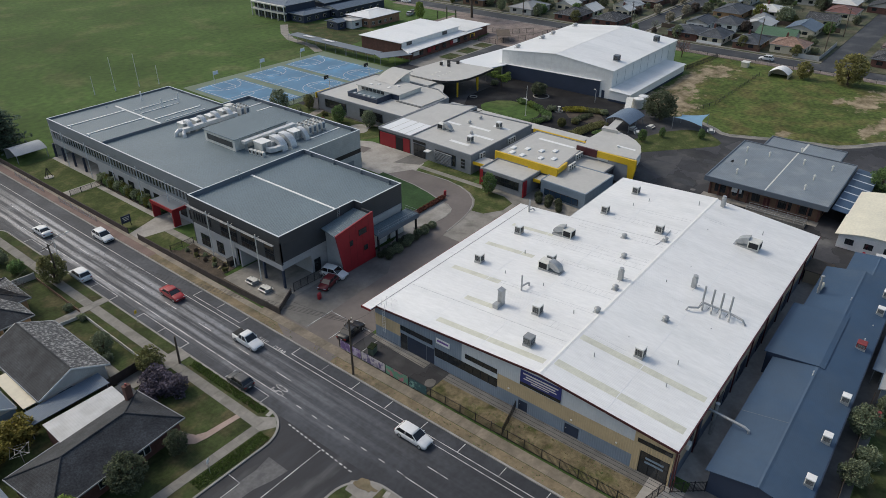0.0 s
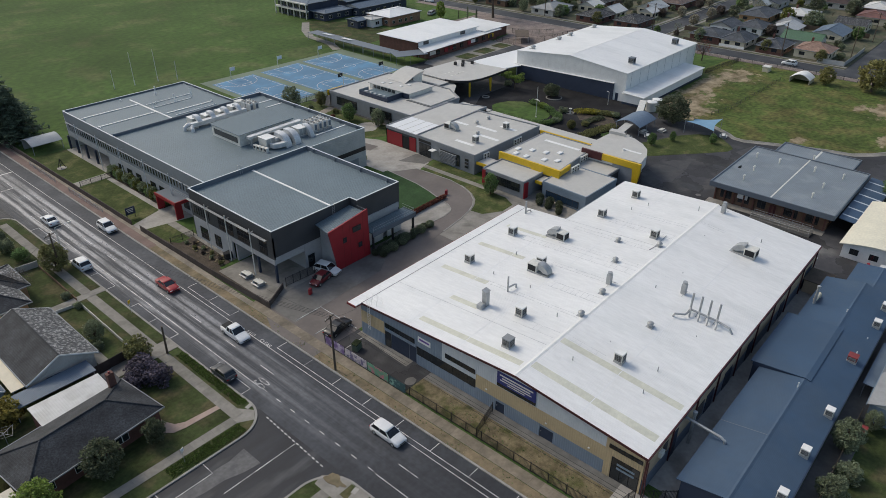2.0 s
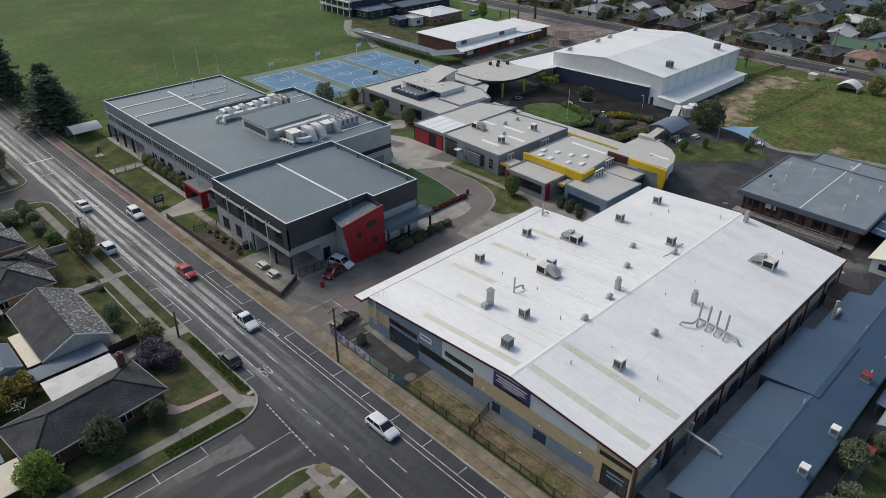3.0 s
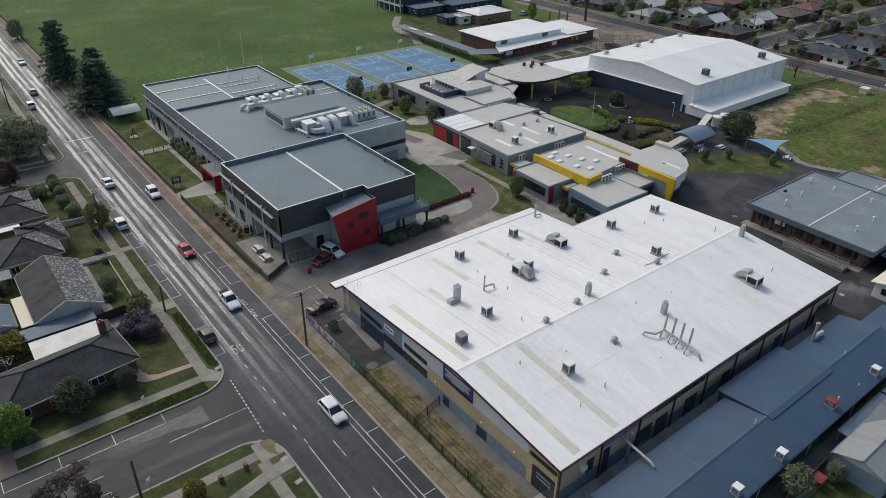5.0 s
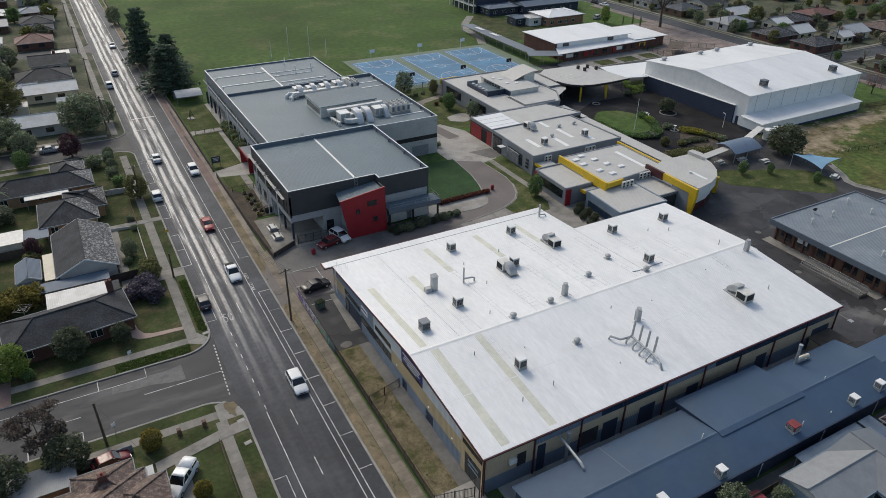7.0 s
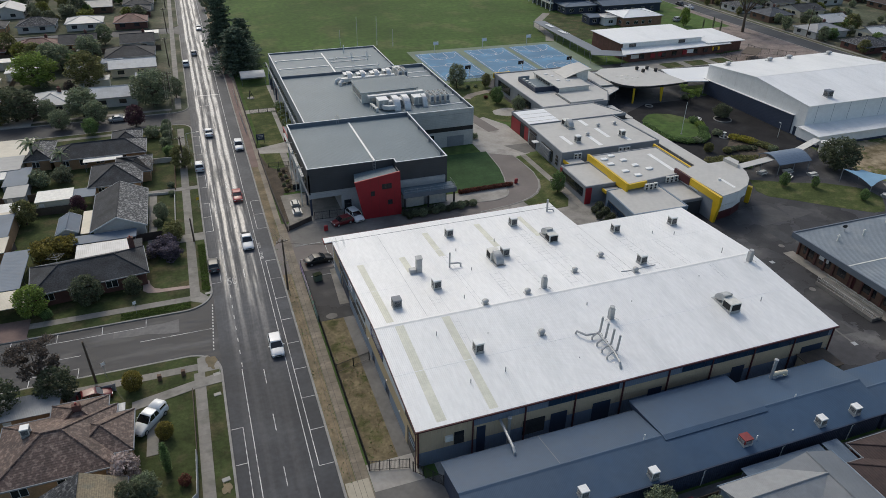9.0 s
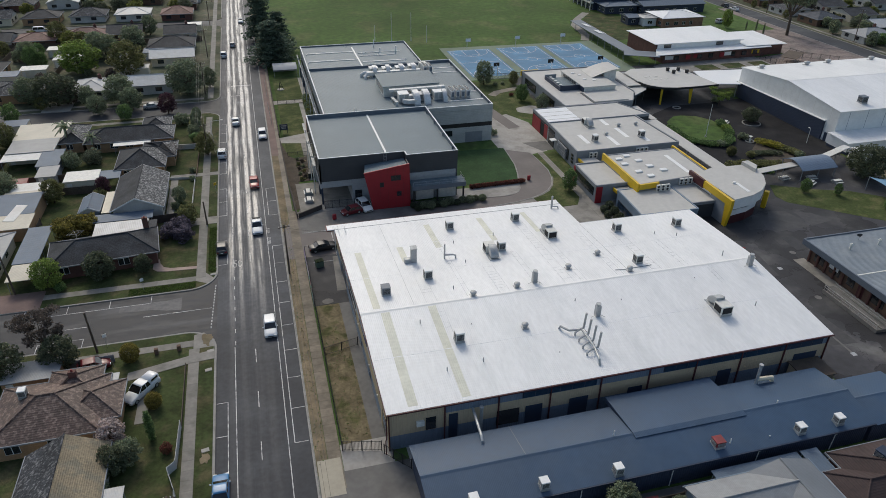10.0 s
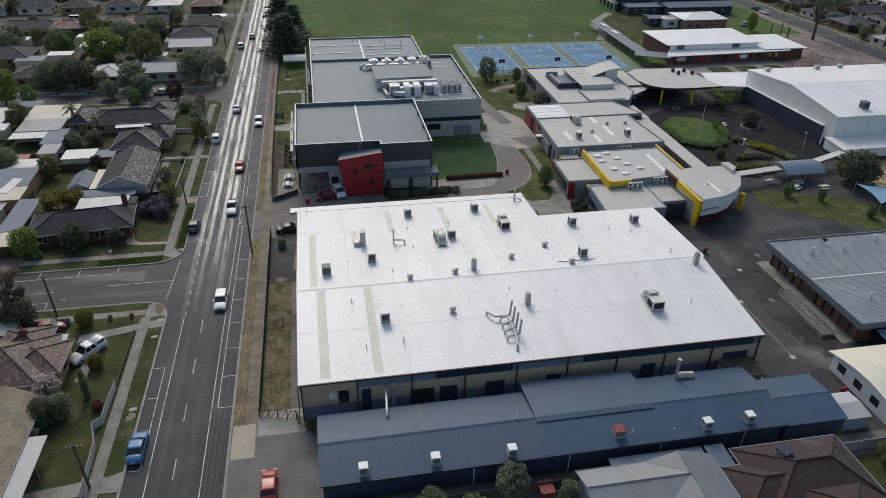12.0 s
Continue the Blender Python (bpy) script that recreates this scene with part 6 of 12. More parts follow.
for x0, x1, y in ((35.5, 42.5, 122.5), (35.5, 42.5, 118.5), (34, 42.5, 101.5), (34, 42.5, 95.5)):
    part("cable_tray", box(NB(), x0, x1, y, y + 0.35, 8.41, 8.5), M["white"], rear, "white cable tray on the roof")
for x, y, hh in ((25.0, 146.2, 2.2), (25.3, 137.8, 2.0), (29.9, 138.2, 2.2), (16.8, 148.0, 0.4), (20.8, 139.8, 0.4), (21.6, 140.2, 0.4), (4.9, 141.2, 0.35), (4.8, 133.2, 0.35), (31.4, 131.6, 0.4)):
    part("vent_pipe", cyl(NB(), (x, y, 8.7), (x, y, 8.75 + hh), 0.15, 10), M["white"], rear, "white roof vent pipe")
# plant room on the roof
pr = part("plant_room", box(NB(), 19.5, 33.0, 102.2, 112.4, 8.405, 10.9), M["offwhite"], rear, "pale roof plant room")
part("roof", prism(NB(), rect(19.2, 33.3, 101.9, 112.7), 10.903, lambda x, y: 11.0 + (x - 19) * 0.01), M["grey_roof"], pr)
wall_run(pr, "louvre", (19.5, 111.6), (19.5, 103.0), 9.0, 10.2, "glass", 0.0, 0.04)
# air handling plant with fat silver ducts
def duct_run(bm, pts, w, h):
    """A rectangular duct swept through points that lie in one upright plane."""
    pts = [Vector(p) for p in pts]
    flat = pts[-1] - pts[0]
    side = Vector((-flat.y, flat.x, 0)).normalized() * w / 2
    rings = []
    for k, p in enumerate(pts):
        d = (pts[min(k + 1, len(pts) - 1)] - pts[max(k - 1, 0)]).normalized()
        up = side.normalized().cross(d).normalized() * h / 2
        rings.append([bm.verts.new(p + i * side + j * up) for i, j in ((-1, -1), (1, -1), (1, 1), (-1, 1))])
    bm.faces.new(rings[0][::-1]), bm.faces.new(rings[-1])
    for r0, r1 in zip(rings, rings[1:]):
        for i in range(4):
            bm.faces.new((r0[i], r0[(i + 1) % 4], r1[(i + 1) % 4], r1[i]))
    return bm


def arch(x, y0, y1, z0, z1, n=9):
    """Points of a duct that leaves level at y0 and bends down into the roof at y1."""
    r = min(abs(y1 - y0), z1 - z0)
    s = 1 if y1 > y0 else -1
    bend = [(x, y1 - s * r + s * r * math.sin(math.pi / 2 * i / n), z1 - r + r * math.cos(math.pi / 2 * i / n)) for i in range(n + 1)]
    return [(x, y0, z1)] + bend + [(x, y1, z0)]


def air_plant(label, x0, x1, y0, y1, h, hat=0.3):
    e = thing("air_handler", ((x0 + x1) / 2, (y0 + y1) / 2, 8.4), label, "air handler", "air handlers on the grey roof")
    cx, cy, w, d = (x0 + x1) / 2, (y0 + y1) / 2, x1 - x0, y1 - y0
    part("base_frame", obox(NB(), pose(cx, cy, 8.36), w + 0.3, d + 0.2, 0.28), M["zinc"], e)
    part("cabinet", bevelled(obox(NB(), pose(cx, cy, 8.62), w, d, h), 0.05), M["offwhite"], e)
    part("lid", prism(NB(), rect(x0 - 0.06, x1 + 0.06, y0 - 0.06, y1 + 0.06), 8.603 + h, lambda x, y: 8.66 + h + (0.0 if abs(y - cy) > d / 4 else hat)), M["white"], e)
    part("access_panel", box(NB(), x0 + 0.2, x0 + w * 0.45, y0 - 0.03, y0 - 0.003, 8.8, 8.5 + h), M["zinc"], e)
    part("access_panel", box(NB(), x0 + w * 0.55, x1 - 0.2, y0 - 0.03, y0 - 0.003, 8.8, 8.5 + h), M["zinc"], e)
    return e


# the group behind the plant room
for x0, x1, h in ((19.4, 21.6, 1.5), (22.8, 25.2, 1.3), (26.4, 28.8, 1.3), (29.8, 31.9, 1.6)):
    e = air_plant("White air handling unit with foil covered ducts on the roof", x0, x1, 120.3, 122.5, h)
    part("duct", duct_run(NB(), arch((x0 + x1) / 2, 121.0, 118.9, 9.2, 10.35 + 0.1 * h), 1.0, 0.6), M["foil"], e, "arched foil covered duct")
e = thing("silver_duct", (25.5, 119.0, 8.4), "Long silver duct lying along the roof", "duct")
part("duct", duct_run(NB(), [(18.2, 118.9, 9.3), (25.0, 118.95, 9.3), (32.4, 118.9, 9.3)], 1.15, 0.85), M["foil"], e)
part("elbow", pipe(NB(), [(18.4, 119.3, 9.35), (17.6, 119.3, 9.4), (17.05, 119.3, 9.1), (16.9, 119.3, 8.3)], 0.46, 12), M["foil"], e, "fat bent duct end")
part("elbow", pipe(NB(), [(18.4, 118.4, 9.2), (17.9, 117.9, 9.2), (17.7, 117.4, 8.9), (17.7, 117.3, 8.3)], 0.4, 12), M["foil"], e, "fat bent duct end")
for x in (19.5, 23.5, 27.5, 31.5):
    part("stand", box(NB(), x, x + 0.25, 118.35, 119.45, 8.35, 8.88), M["zinc"], e)
bx = thing("service_box", (34.6, 125.4, 8.4), "Pale metal service box on the roof", "roof box")
part("casing", bevelled(obox(NB(), pose(34.4, 124.2, 8.38), 2.0, 1.8, 1.5), 0.05), M["offwhite"], bx)
# the group before the plant room
e = air_plant("White air handling unit with foil covered ducts on the roof", 22.2, 24.6, 96.9, 99.6, 1.9)
part("duct", duct_run(NB(), [(24.5, 97.7, 9.5), (25.5, 97.7, 9.5), (26.4, 97.7, 9.5)], 1.3, 1.1), M["foil"], e, "foil covered duct")
part("duct", duct_run(NB(), [(23.0, 96.95, 9.2), (23.2, 95.9, 9.2), (24.2, 95.3, 9.2), (26.2, 95.2, 9.2)], 1.0, 0.9), M["foil"], e, "bent foil covered duct")
e = air_plant("White air handling unit with foil covered ducts on the roof", 26.4, 29.8, 97.4, 99.7, 1.4)
for x in (26.2, 28.6):
    part("duct", duct_run(NB(), arch(x, 98.6, 95.1, 8.36, 10.45), 1.45, 1.0), M["foil"], e, "fat arched foil covered duct")
e = air_plant("White air handling unit with a foil covered duct on the roof", 30.8, 33.0, 97.2, 99.6, 1.7)
part("duct", duct_run(NB(), arch(33.2, 98.4, 96.0, 8.36, 10.3), 1.0, 0.9), M["foil"], e, "arched foil covered duct")
e = thing("silver_duct", (27, 100.9, 8.4), "Long silver duct along the plant room wall", "duct")
part("duct", duct_run(NB(), [(20.6, 100.9, 10.35), (27.0, 100.9, 10.4), (34.2, 100.9, 10.45)], 1.1, 0.55), M["foil"], e)
for x in (21.2, 25.2, 29.4, 33.4):
    part("stand", box(NB(), x, x + 0.2, 100.5, 101.3, 8.35, 10.1), M["zinc"], e)
small = None
for k in range(4):
    y = 99.0 - 1.05 * k
    if small is None:
        small = thing("fan_unit", (21.0, y, 8.4), "Small white fan unit on the grey roof", "condenser", "fan units on the grey roof")
        part("casing", bevelled(obox(NB(), pose(21.0, y, 8.38), 0.7, 0.9, 0.95), 0.04), M["offwhite"], small)
        part("fan_grille", cyl(NB(), (20.62, y, 8.9), (20.64, y, 8.9), 0.3, 12), M["black"], small)
    else:
        copy_thing(small, pose(21.0 + 0.12 * k, y, 8.4))
cond = None
spots = [(35.3 + 1.3 * i, 97.9 + 2.2 * j) for i in range(4) for j in range(2)] + [(33.8 + 1.5 * i, 119.2 + 2.1 * j) for i in range(2) for j in range(2)]
for x, y in spots:
    if cond is None:
        cond = thing("condenser_unit", (x, y, 8.4), "Tall pale condenser unit with fan grilles", "condenser", "condensers on the grey roof")
        part("frame", obox(NB(), pose(x, y, 8.37), 1.0, 1.9, 0.5), M["zinc"], cond)
        part("casing", bevelled(obox(NB(), pose(x, y, 8.87), 0.85, 1.8, 1.45), 0.04), M["foil"], cond)
        part("coil_panel", box(NB(), x - 0.3, x + 0.3, y - 0.915, y - 0.9, 9.0, 10.1), M["parapet"], cond)
        for q in (-0.45, 0.45):
            part("fan_collar", cyl(NB(), (x, y + q, 10.315), (x, y + q, 10.5), 0.38, 14), M["offwhite"], cond)
            part("fan_grille", cyl(NB(), (x, y + q, 10.502), (x, y + q, 10.52), 0.31, 14), M["black"], cond)
    else:
        copy_thing(cond, pose(x, y, 8.4))

# red portal at the street entrance
portal = thing("entry_portal", (2.4, 101.5, TOP), "Red framed entrance portal with a flat roof", "portal")
part("roof", box(NB(), 1.0, 4.4, 98.0, 105.2, 3.45, 3.7), M["parapet"], portal)
part("fascia", box(NB(), 0.8, 0.997, 97.8, 105.4, 3.1, 3.75), M["red"], portal)
part("fascia", box(NB(), 1.0, 4.3, 97.75, 97.997, 3.1, 3.75), M["red"], portal)
for y in (98.0, 104.9):
    part("leg", prism(NB(), rect(0.8, 2.2, y - 0.15, y + 0.15), TOP - 0.02, 3.098), M["red"], portal)


# ---- single-storey school blocks ----
def low_block(label, pts, z, wall="greywall", roof="warm_roof", rim=0.25, category="building", trim="greywall", slope=0.0):
    cx, cy = sum(p[0] for p in pts) / len(pts), sum(p[1] for p in pts) / len(pts)
    e = thing("classroom_block", (cx, cy, TOP), label, category, "low school blocks")
    n = len(pts)
    for i in range(n):
        wall_run(e, "wall", pts[i], pts[(i + 1) % n], 0.0, z - 0.2, wall, 0.3, 0.0)
    part("roof", prism(NB(), pts, z - 0.197, lambda x, y: z + slope * (y - cy)), M[roof], e)
    for i in range(n):
        wall_run(e, "fascia", pts[i], pts[(i + 1) % n], z - 0.5 + 0.001 * i, z + rim, trim, 0.16, 0.1)
    return e


# north block with raised parts
s1 = low_block("Grey school block with stepped flat roofs", [(65.0, 97.2), (84, 97.2), (88, 104), (88, 127.8), (65.0, 127.8)], 4.2)
opening(s1, (65.0, 127.8), (65.0, 97.2), 3.0, 11.0, 1.2, 3.4, 4, bars=1, proud=0.12)
opening(s1, (65.0, 127.8), (65.0, 97.2), 16.0, 24.0, 1.2, 3.4, 4, bars=1, proud=0.12)
part("yellow_fascia", box(NB(), 64.7, 70, 128.0, 128.3, 3.0, 4.5), M["yellow"], s1, "yellow end fascia")
# walled plant deck, raised pale roof with a clerestory, and the curved sheet that lifts off it
deck = part("plant_deck", box(NB(), 68.85, 74.35, 109.1, 119.5, 4.21, 4.55), M["grey_roof"], s1, "grey roof deck behind a dark screen")
part("screen", box(NB(), 68.6, 74.35, 108.85, 109.097, 4.21, 5.6), M["navy"], deck, "dark plant screen")
part("screen", box(NB(), 68.6, 68.847, 109.1, 119.5, 4.21, 5.25), M["navy"], deck, "dark plant screen")
part("screen", box(NB(), 68.6, 72.0, 119.503, 119.75, 4.21, 5.5), M["greywall"], deck)
raised = part("upper_storey", box(NB(), 74.4, 83.5, 106.4, 121.6, 4.21, 5.6), M["offwhite"], s1, "pale raised roof block")
part("roof", box(NB(), 74.1, 83.8, 106.1, 121.9, 5.603, 5.78), M["warm_roof"], raised)
part("navy_end", box(NB(), 74.2, 74.397, 106.4, 109.0, 4.21, 5.6), M["navy"], raised, "dark end panel")
for k in range(6):
    opening(raised, (74.4, 120.4), (74.4, 111.6), 0.3 + 1.42 * k, 1.5 + 1.42 * k, 4.65, 5.55, 0, proud=0.06)
for x, y in ((76.4, 118.4), (77.6, 116.6), (77.2, 112.4), (79.6, 111.4)):
    part("roof_dome", bevelled(obox(NB(), pose(x, y, 5.782), 1.0, 0.8, 0.16), 0.05), M["white"], raised)
part("lower_roof", box(NB(), 73.6, 83.2, 98.1, 106.05, 4.21, 4.55), M["warm_roof"], s1, "pale stepped roof")
part("roof_valley", box(NB(), 73.2, 73.55, 98.0, 106.4, 4.205, 4.25), M["charcoal"], s1)
sheet_z = lambda x: 5.84 + 1.95 * math.sin(math.pi / 2 * min(1.0, max(0.0, (x - 79.8) / 8.2)))
pts = [(79.8 + 8.2 * i / 12, sheet_z(79.8 + 8.2 * i / 12)) for i in range(13)]
part("curved_roof", side_prism(NB(), pts + [(x, z - 0.14) for x, z in pts[::-1]], 113.2, 120.4, "y"), M["warm_roof"], s1, "curved pale roof")
part("clerestory_wall", prism(NB(), rect(83.85, 87.4, 113.9, 119.9), 4.21, lambda x, y: sheet_z(x) - 0.16), M["offwhite"], s1)
part("roof", prism(NB(), rect(88.2, 92.2, 108.0, 121.0), 4.4, 4.6), M["warm_roof"], s1, "low pale side roof")
part("wall", box(NB(), 88.2, 91.9, 109.3, 120.7, TOP, 4.39), M["greywall"], s1)
for k in range(3):
    opening(s1, (88.2, 109.3), (91.9, 109.3), 0.3 + 1.15 * k, 1.25 + 1.15 * k, 0.9, 2.6, 0, proud=0.06)
part("awning", prism(NB(), [(86.9, 101.6), (92.4, 105.4), (94.6, 108.9), (88.25, 109.2), (88.25, 104.0)], 3.9, 4.05), M["warm_roof"], s1, "thin pale awning")
for x, y in ((88.4, 103.2), (93.6, 108.3)):
    part("awning_post", cyl(NB(), (x, y, TOP - 0.02), (x, y, 3.91), 0.06, 6), M["greywall"], s1)
for k in range(5):
    tagged(part("condenser_unit", bevelled(obox(NB(), pose(69.6, 111.0 + 1.7 * k, 4.55), 0.8, 0.9, 0.8), 0.04), M["zinc"]), "Small grey condenser on a screened roof deck", "condenser", "small roof condensers")

s2 = low_block("Long low school block with pale roof and skylights", [(56.2, 86.7), (83.0, 87.2), (79.0, 96.8), (56.2, 96.8)], 4.3, "charcoal", "warm_roof", 0.15)
part("roof_front", box(NB(), 56.5, 64.7, 87.2, 96.3, 4.305, 4.34), M["white_roof_x"], s2, "white roof sheeting")
for k in range(3):
    part("roof_batten", box(NB(), 56.6, 64.7, 88.9 + 2.4 * k, 89.02 + 2.4 * k, 4.343, 4.37), M["warm_roof"], s2)
for k, (u0, u1, mt) in enumerate(((0.4, 5.4, "red"), (7.8, 9.8, "red"))):
    wall_run(s2, "red_panel", (56.2, 96.8 - u0), (56.2, 96.8 - u1), TOP, 3.4, mt, 0.0, 0.12, "bright red wall panel")
opening(s2, (56.2, 96.8), (56.2, 86.7), 5.6, 7.7, TOP, 3.2, 0, "darkhole", "black", "doorway", 0.08)

s3 = low_block("Grey school block with white roof skylights", [(55.2, 68.6), (79.8, 68.6), (78.6, 86.5), (55.9, 86.5)], 4.5)
opening(s3, (55.9, 86.5), (55.2, 68.6), 1.0, 4.6, TOP, 3.2, 2, bars=1, proud=0.13)
sb = opening(s3, (55.9, 86.5), (55.2, 68.6), 7.6, 13.6, 0.8, 3.4, 5, bars=0, proud=0.13)
for k in range(8):
    wall_run(s3, "sun_louvre", (55.75, 79), (55.4, 73.8), 0.7 + 0.33 * k, 0.85 + 0.33 * k, "greywall", 0.0, 0.5, "horizontal grey sun louvre")
for z in (1.1, 1.9, 2.7):
    opening(s3, (55.9, 86.5), (55.2, 68.6), 15.2, 16.2, z, z + 0.5, 0, proud=0.13)
wall_run(s3, "sign_band", (55.88, 85.6), (55.75, 81.8), 3.5, 4.1, "black", 0.0, 0.2, "black sign band")
part("door_canopy", box(NB(), 54.1, 55.5, 79.8, 81.2, 2.7, 2.85), M["white"], s3)
for x0, y0, y1 in ((59.3, 72.6, 77.9), (65.4, 70.3, 76.1), (69.6, 74.1, 80.0), (68.6, 82.0, 85.9), (73.2, 70.9, 75.5)):
    part("skylight_strip", box(NB(), x0, x0 + 1.0, y0, y1, 4.505, 4.53), M["white"], s3, "white skylight strip")
for x, y in ((61.7, 73.6), (73.2, 73.6)):
    copy_thing(first_cooler, pose(x, y, 4.5))
for x, y in ((65.9, 76.4), (71.3, 80.9), (75.7, 80.8)):
    copy_thing(first_whirly, pose(x, y, 4.5))
plant_copy = copy_thing(first_plant, pose(64.4, 82.9, 4.5))

s4 = low_block("Low school block with yellow edged roof and domes", [(59.6, 50.0), (76.2, 51.6), (76.2, 64.8), (59.8, 64.8)], 4.9, "greywall", "warm_roof", 0.12)
wall_run(s4, "yellow_fascia", (59.7, 65.2), (59.5, 49.6), 3.5, 5.3, "yellow", 0.1, 0.35, "deep yellow fascia")
wall_run(s4, "yellow_fascia", (59.5, 49.8), (64, 50.2), 4.0, 5.1, "yellow", 0.1, 0.3, "yellow fascia")
wall_run(s4, "yellow_fascia", (76.4, 51.6), (76.4, 66.0), 4.4, 5.2, "yellow", 0.1, 0.3, "yellow fascia")
for k, (x, y) in enumerate(((61.6, 62.2), (64.0, 63.4), (61.6, 59.6), (65.3, 60.6), (62.6, 55.6), (66.2, 57.6), (64.0, 53.2), (68.0, 55.2))):
    tagged(part("roof_dome", bevelled(obox(NB(), pose(x, y, 4.88), 1.5, 1.1, 0.3), 0.1), M["white"]), "White rectangular roof dome light", "skylight", "roof dome lights")
def split_unit(x, y, z):
    """Wall condenser with a round fan grille in its south face."""
    e = thing("condenser_unit", (x, y, z), "White split system condenser against a wall", "condenser", "wall condensers")
    part("casing", bevelled(obox(NB(), pose(x, y, z), 0.85, 0.42, 1.3), 0.03), M["offwhite"], e)
    for q in (0.36, 0.94):
        part("fan_grille", cyl(NB(), (x - 0.1, y - 0.212, z + q), (x - 0.1, y - 0.225, z + q), 0.25, 12), M["black"], e)
    part("bracket", box(NB(), x - 0.38, x + 0.38, y - 0.1, y + 0.42, z - 0.06, z - 0.003), M["zinc"], e)
    return e


for x in (63.4, 64.4, 65.4):
    split_unit(x, 49.0, 3.67)
for x in (69.4, 70.4, 71.4, 72.4):
    split_unit(x, 50.6, 3.67)
for x in (58.4, 59.4, 69.6, 70.6, 71.6):
    split_unit(x, 68.25, 3.0)
for x0, y0, y1 in ((55.4, 65.0, 68.2), (56.0, 51.7, 53.2)):
    part("link_roof", box(NB(), x0 + 0.2, 59.3, y0, y1, 2.9, 3.15), M["warm_roof"], s4, "low grey link roof")
    part("yellow_fascia", box(NB(), x0, x0 + 0.197, y0 - 0.05, y1 + 0.05, 2.65, 3.3), M["yellow"], s4, "yellow fascia")
    part("link_wall", box(NB(), x0 + 2.4, x0 + 2.6, y0 + 0.05, y1 - 0.05, TOP, 2.897), M["charcoal"], s4)
part("roof_flashing", box(NB(), 72.0, 72.9, 53, 62, 4.905, 4.94), M["white"], s4, "white roof flashing")

s5 = low_block("Small school block with red end wall and window band", [(52.5, 53.6), (59.4, 53.6), (59.4, 64.3), (52.8, 64.3)], 3.7)
opening(s5, (52.8, 64.3), (52.5, 53.6), 0.8, 9.8, 1.4, 3.2, 7, bars=1, proud=0.14)
wall_run(s5, "red_panel", (52.78, 64.35), (52.76, 63.5), TOP, 3.6, "red", 0.0, 0.16, "red end panel")
wall_run(s5, "red_panel", (52.5, 53.5), (53.8, 53.5), TOP, 3.6, "red", 0.0, 0.2, "red end panel")
s6 = low_block("Low blue-grey school block", [(55.3, 40.8), (67.0, 40.6), (67.0, 51.3), (56.0, 51.3)], 3.6, "bluewall", "warm_roof", 0.1, trim="bluewall")
opening(s6, (56.0, 51.3), (55.3, 40.8), 1.0, 9.0, 0.6, 2.0, 5, mat="bluestrip", proud=0.14)
s7 = low_block("Small link block with grey roof", [(67.2, 43.0), (72.4, 43.0), (73.2, 52.0), (67.2, 51.4)], 3.5, "charcoal", "warm_roof", 0.1)

# rounded hall end with the yellow portal frame
rot = thing("round_ended_hall", (78, 46, TOP), "Hall with a curved white wall and yellow portal frame", "building")
cx, cy = 74.5, 48.5
curve = [(73.0, 38.7), (77.5, 39.6), (80.8, 41.2), (83.2, 43.5), (85.0, 46.5), (85.9, 50.0), (85.6, 52.2)]
outline = [(72.4, 50.6)] + curve + [(77.0, 52.4)]
part("wall", prism(NB(), [(72.8, 50.0), (73.4, 39.4), (77.3, 40.2), (80.4, 41.7), (82.6, 43.9), (84.3, 46.7), (85.1, 50.0), (84.9, 51.8)], TOP, 1.9), M["maroon"], rot, "maroon lower curved wall")
part("wall", prism(NB(), [(72.8, 50.0), (73.4, 39.4), (77.3, 40.2), (80.4, 41.7), (82.6, 43.9), (84.3, 46.7), (85.1, 50.0), (84.9, 51.8)], 1.903, 3.0), M["white"], rot, "white curved wall")
part("window_band", prism(NB(), [(72.9, 49.8), (73.5, 39.5), (77.3, 40.3), (80.3, 41.8), (82.5, 44.0), (84.2, 46.7), (85.0, 50.0), (84.8, 51.7)], 3.003, 3.6), M["glass"], rot)
part("wall", prism(NB(), outline, 3.603, 5.6), M["white"], rot, "white curved wall")
part("roof", prism(NB(), outline, 5.603, 5.7), M["warm_roof"], rot)
fr = part("portal_frame", side_prism(NB(), [(38.2, 3.9), (38.2, 5.75), (51.5, 5.75), (51.5, 4.4), (40.0, 4.4), (39.9, 3.6), (39.6, TOP), (38.8, TOP)], 72.0, 72.55), M["yellow"], rot, "bold yellow portal frame")
part("panel", box(NB(), 72.15, 72.4, 39.9, 44.6, TOP, 4.3), M["greywall"], rot)
part("panel", box(NB(), 71.9, 72.35, 47.2, 52.2, 4.2, 5.85), M["maroon"], rot, "maroon end panel")
part("buttress", prism(NB(), [(84.3, 43.3), (85.1, 43.9), (84.6, 44.6), (83.9, 44.1)], TOP, 3.6), M["yellow"], rot, "yellow leaning buttress")
part("vent", cyl(NB(), (77.0, 44.8, 5.65), (77.0, 44.8, 6.1), 0.3, 12), M["white"], rot)
part("roof_flashing", box(NB(), 77.3, 78.0, 41.0, 45.0, 5.703, 5.73), M["white"], rot)
part("roof_lip", prism(NB(), [(84.4, 48.4), (85.9, 50.0), (85.6, 52.6), (84.0, 52.4)], 5.703, 6.4), M["warm_roof"], rot)

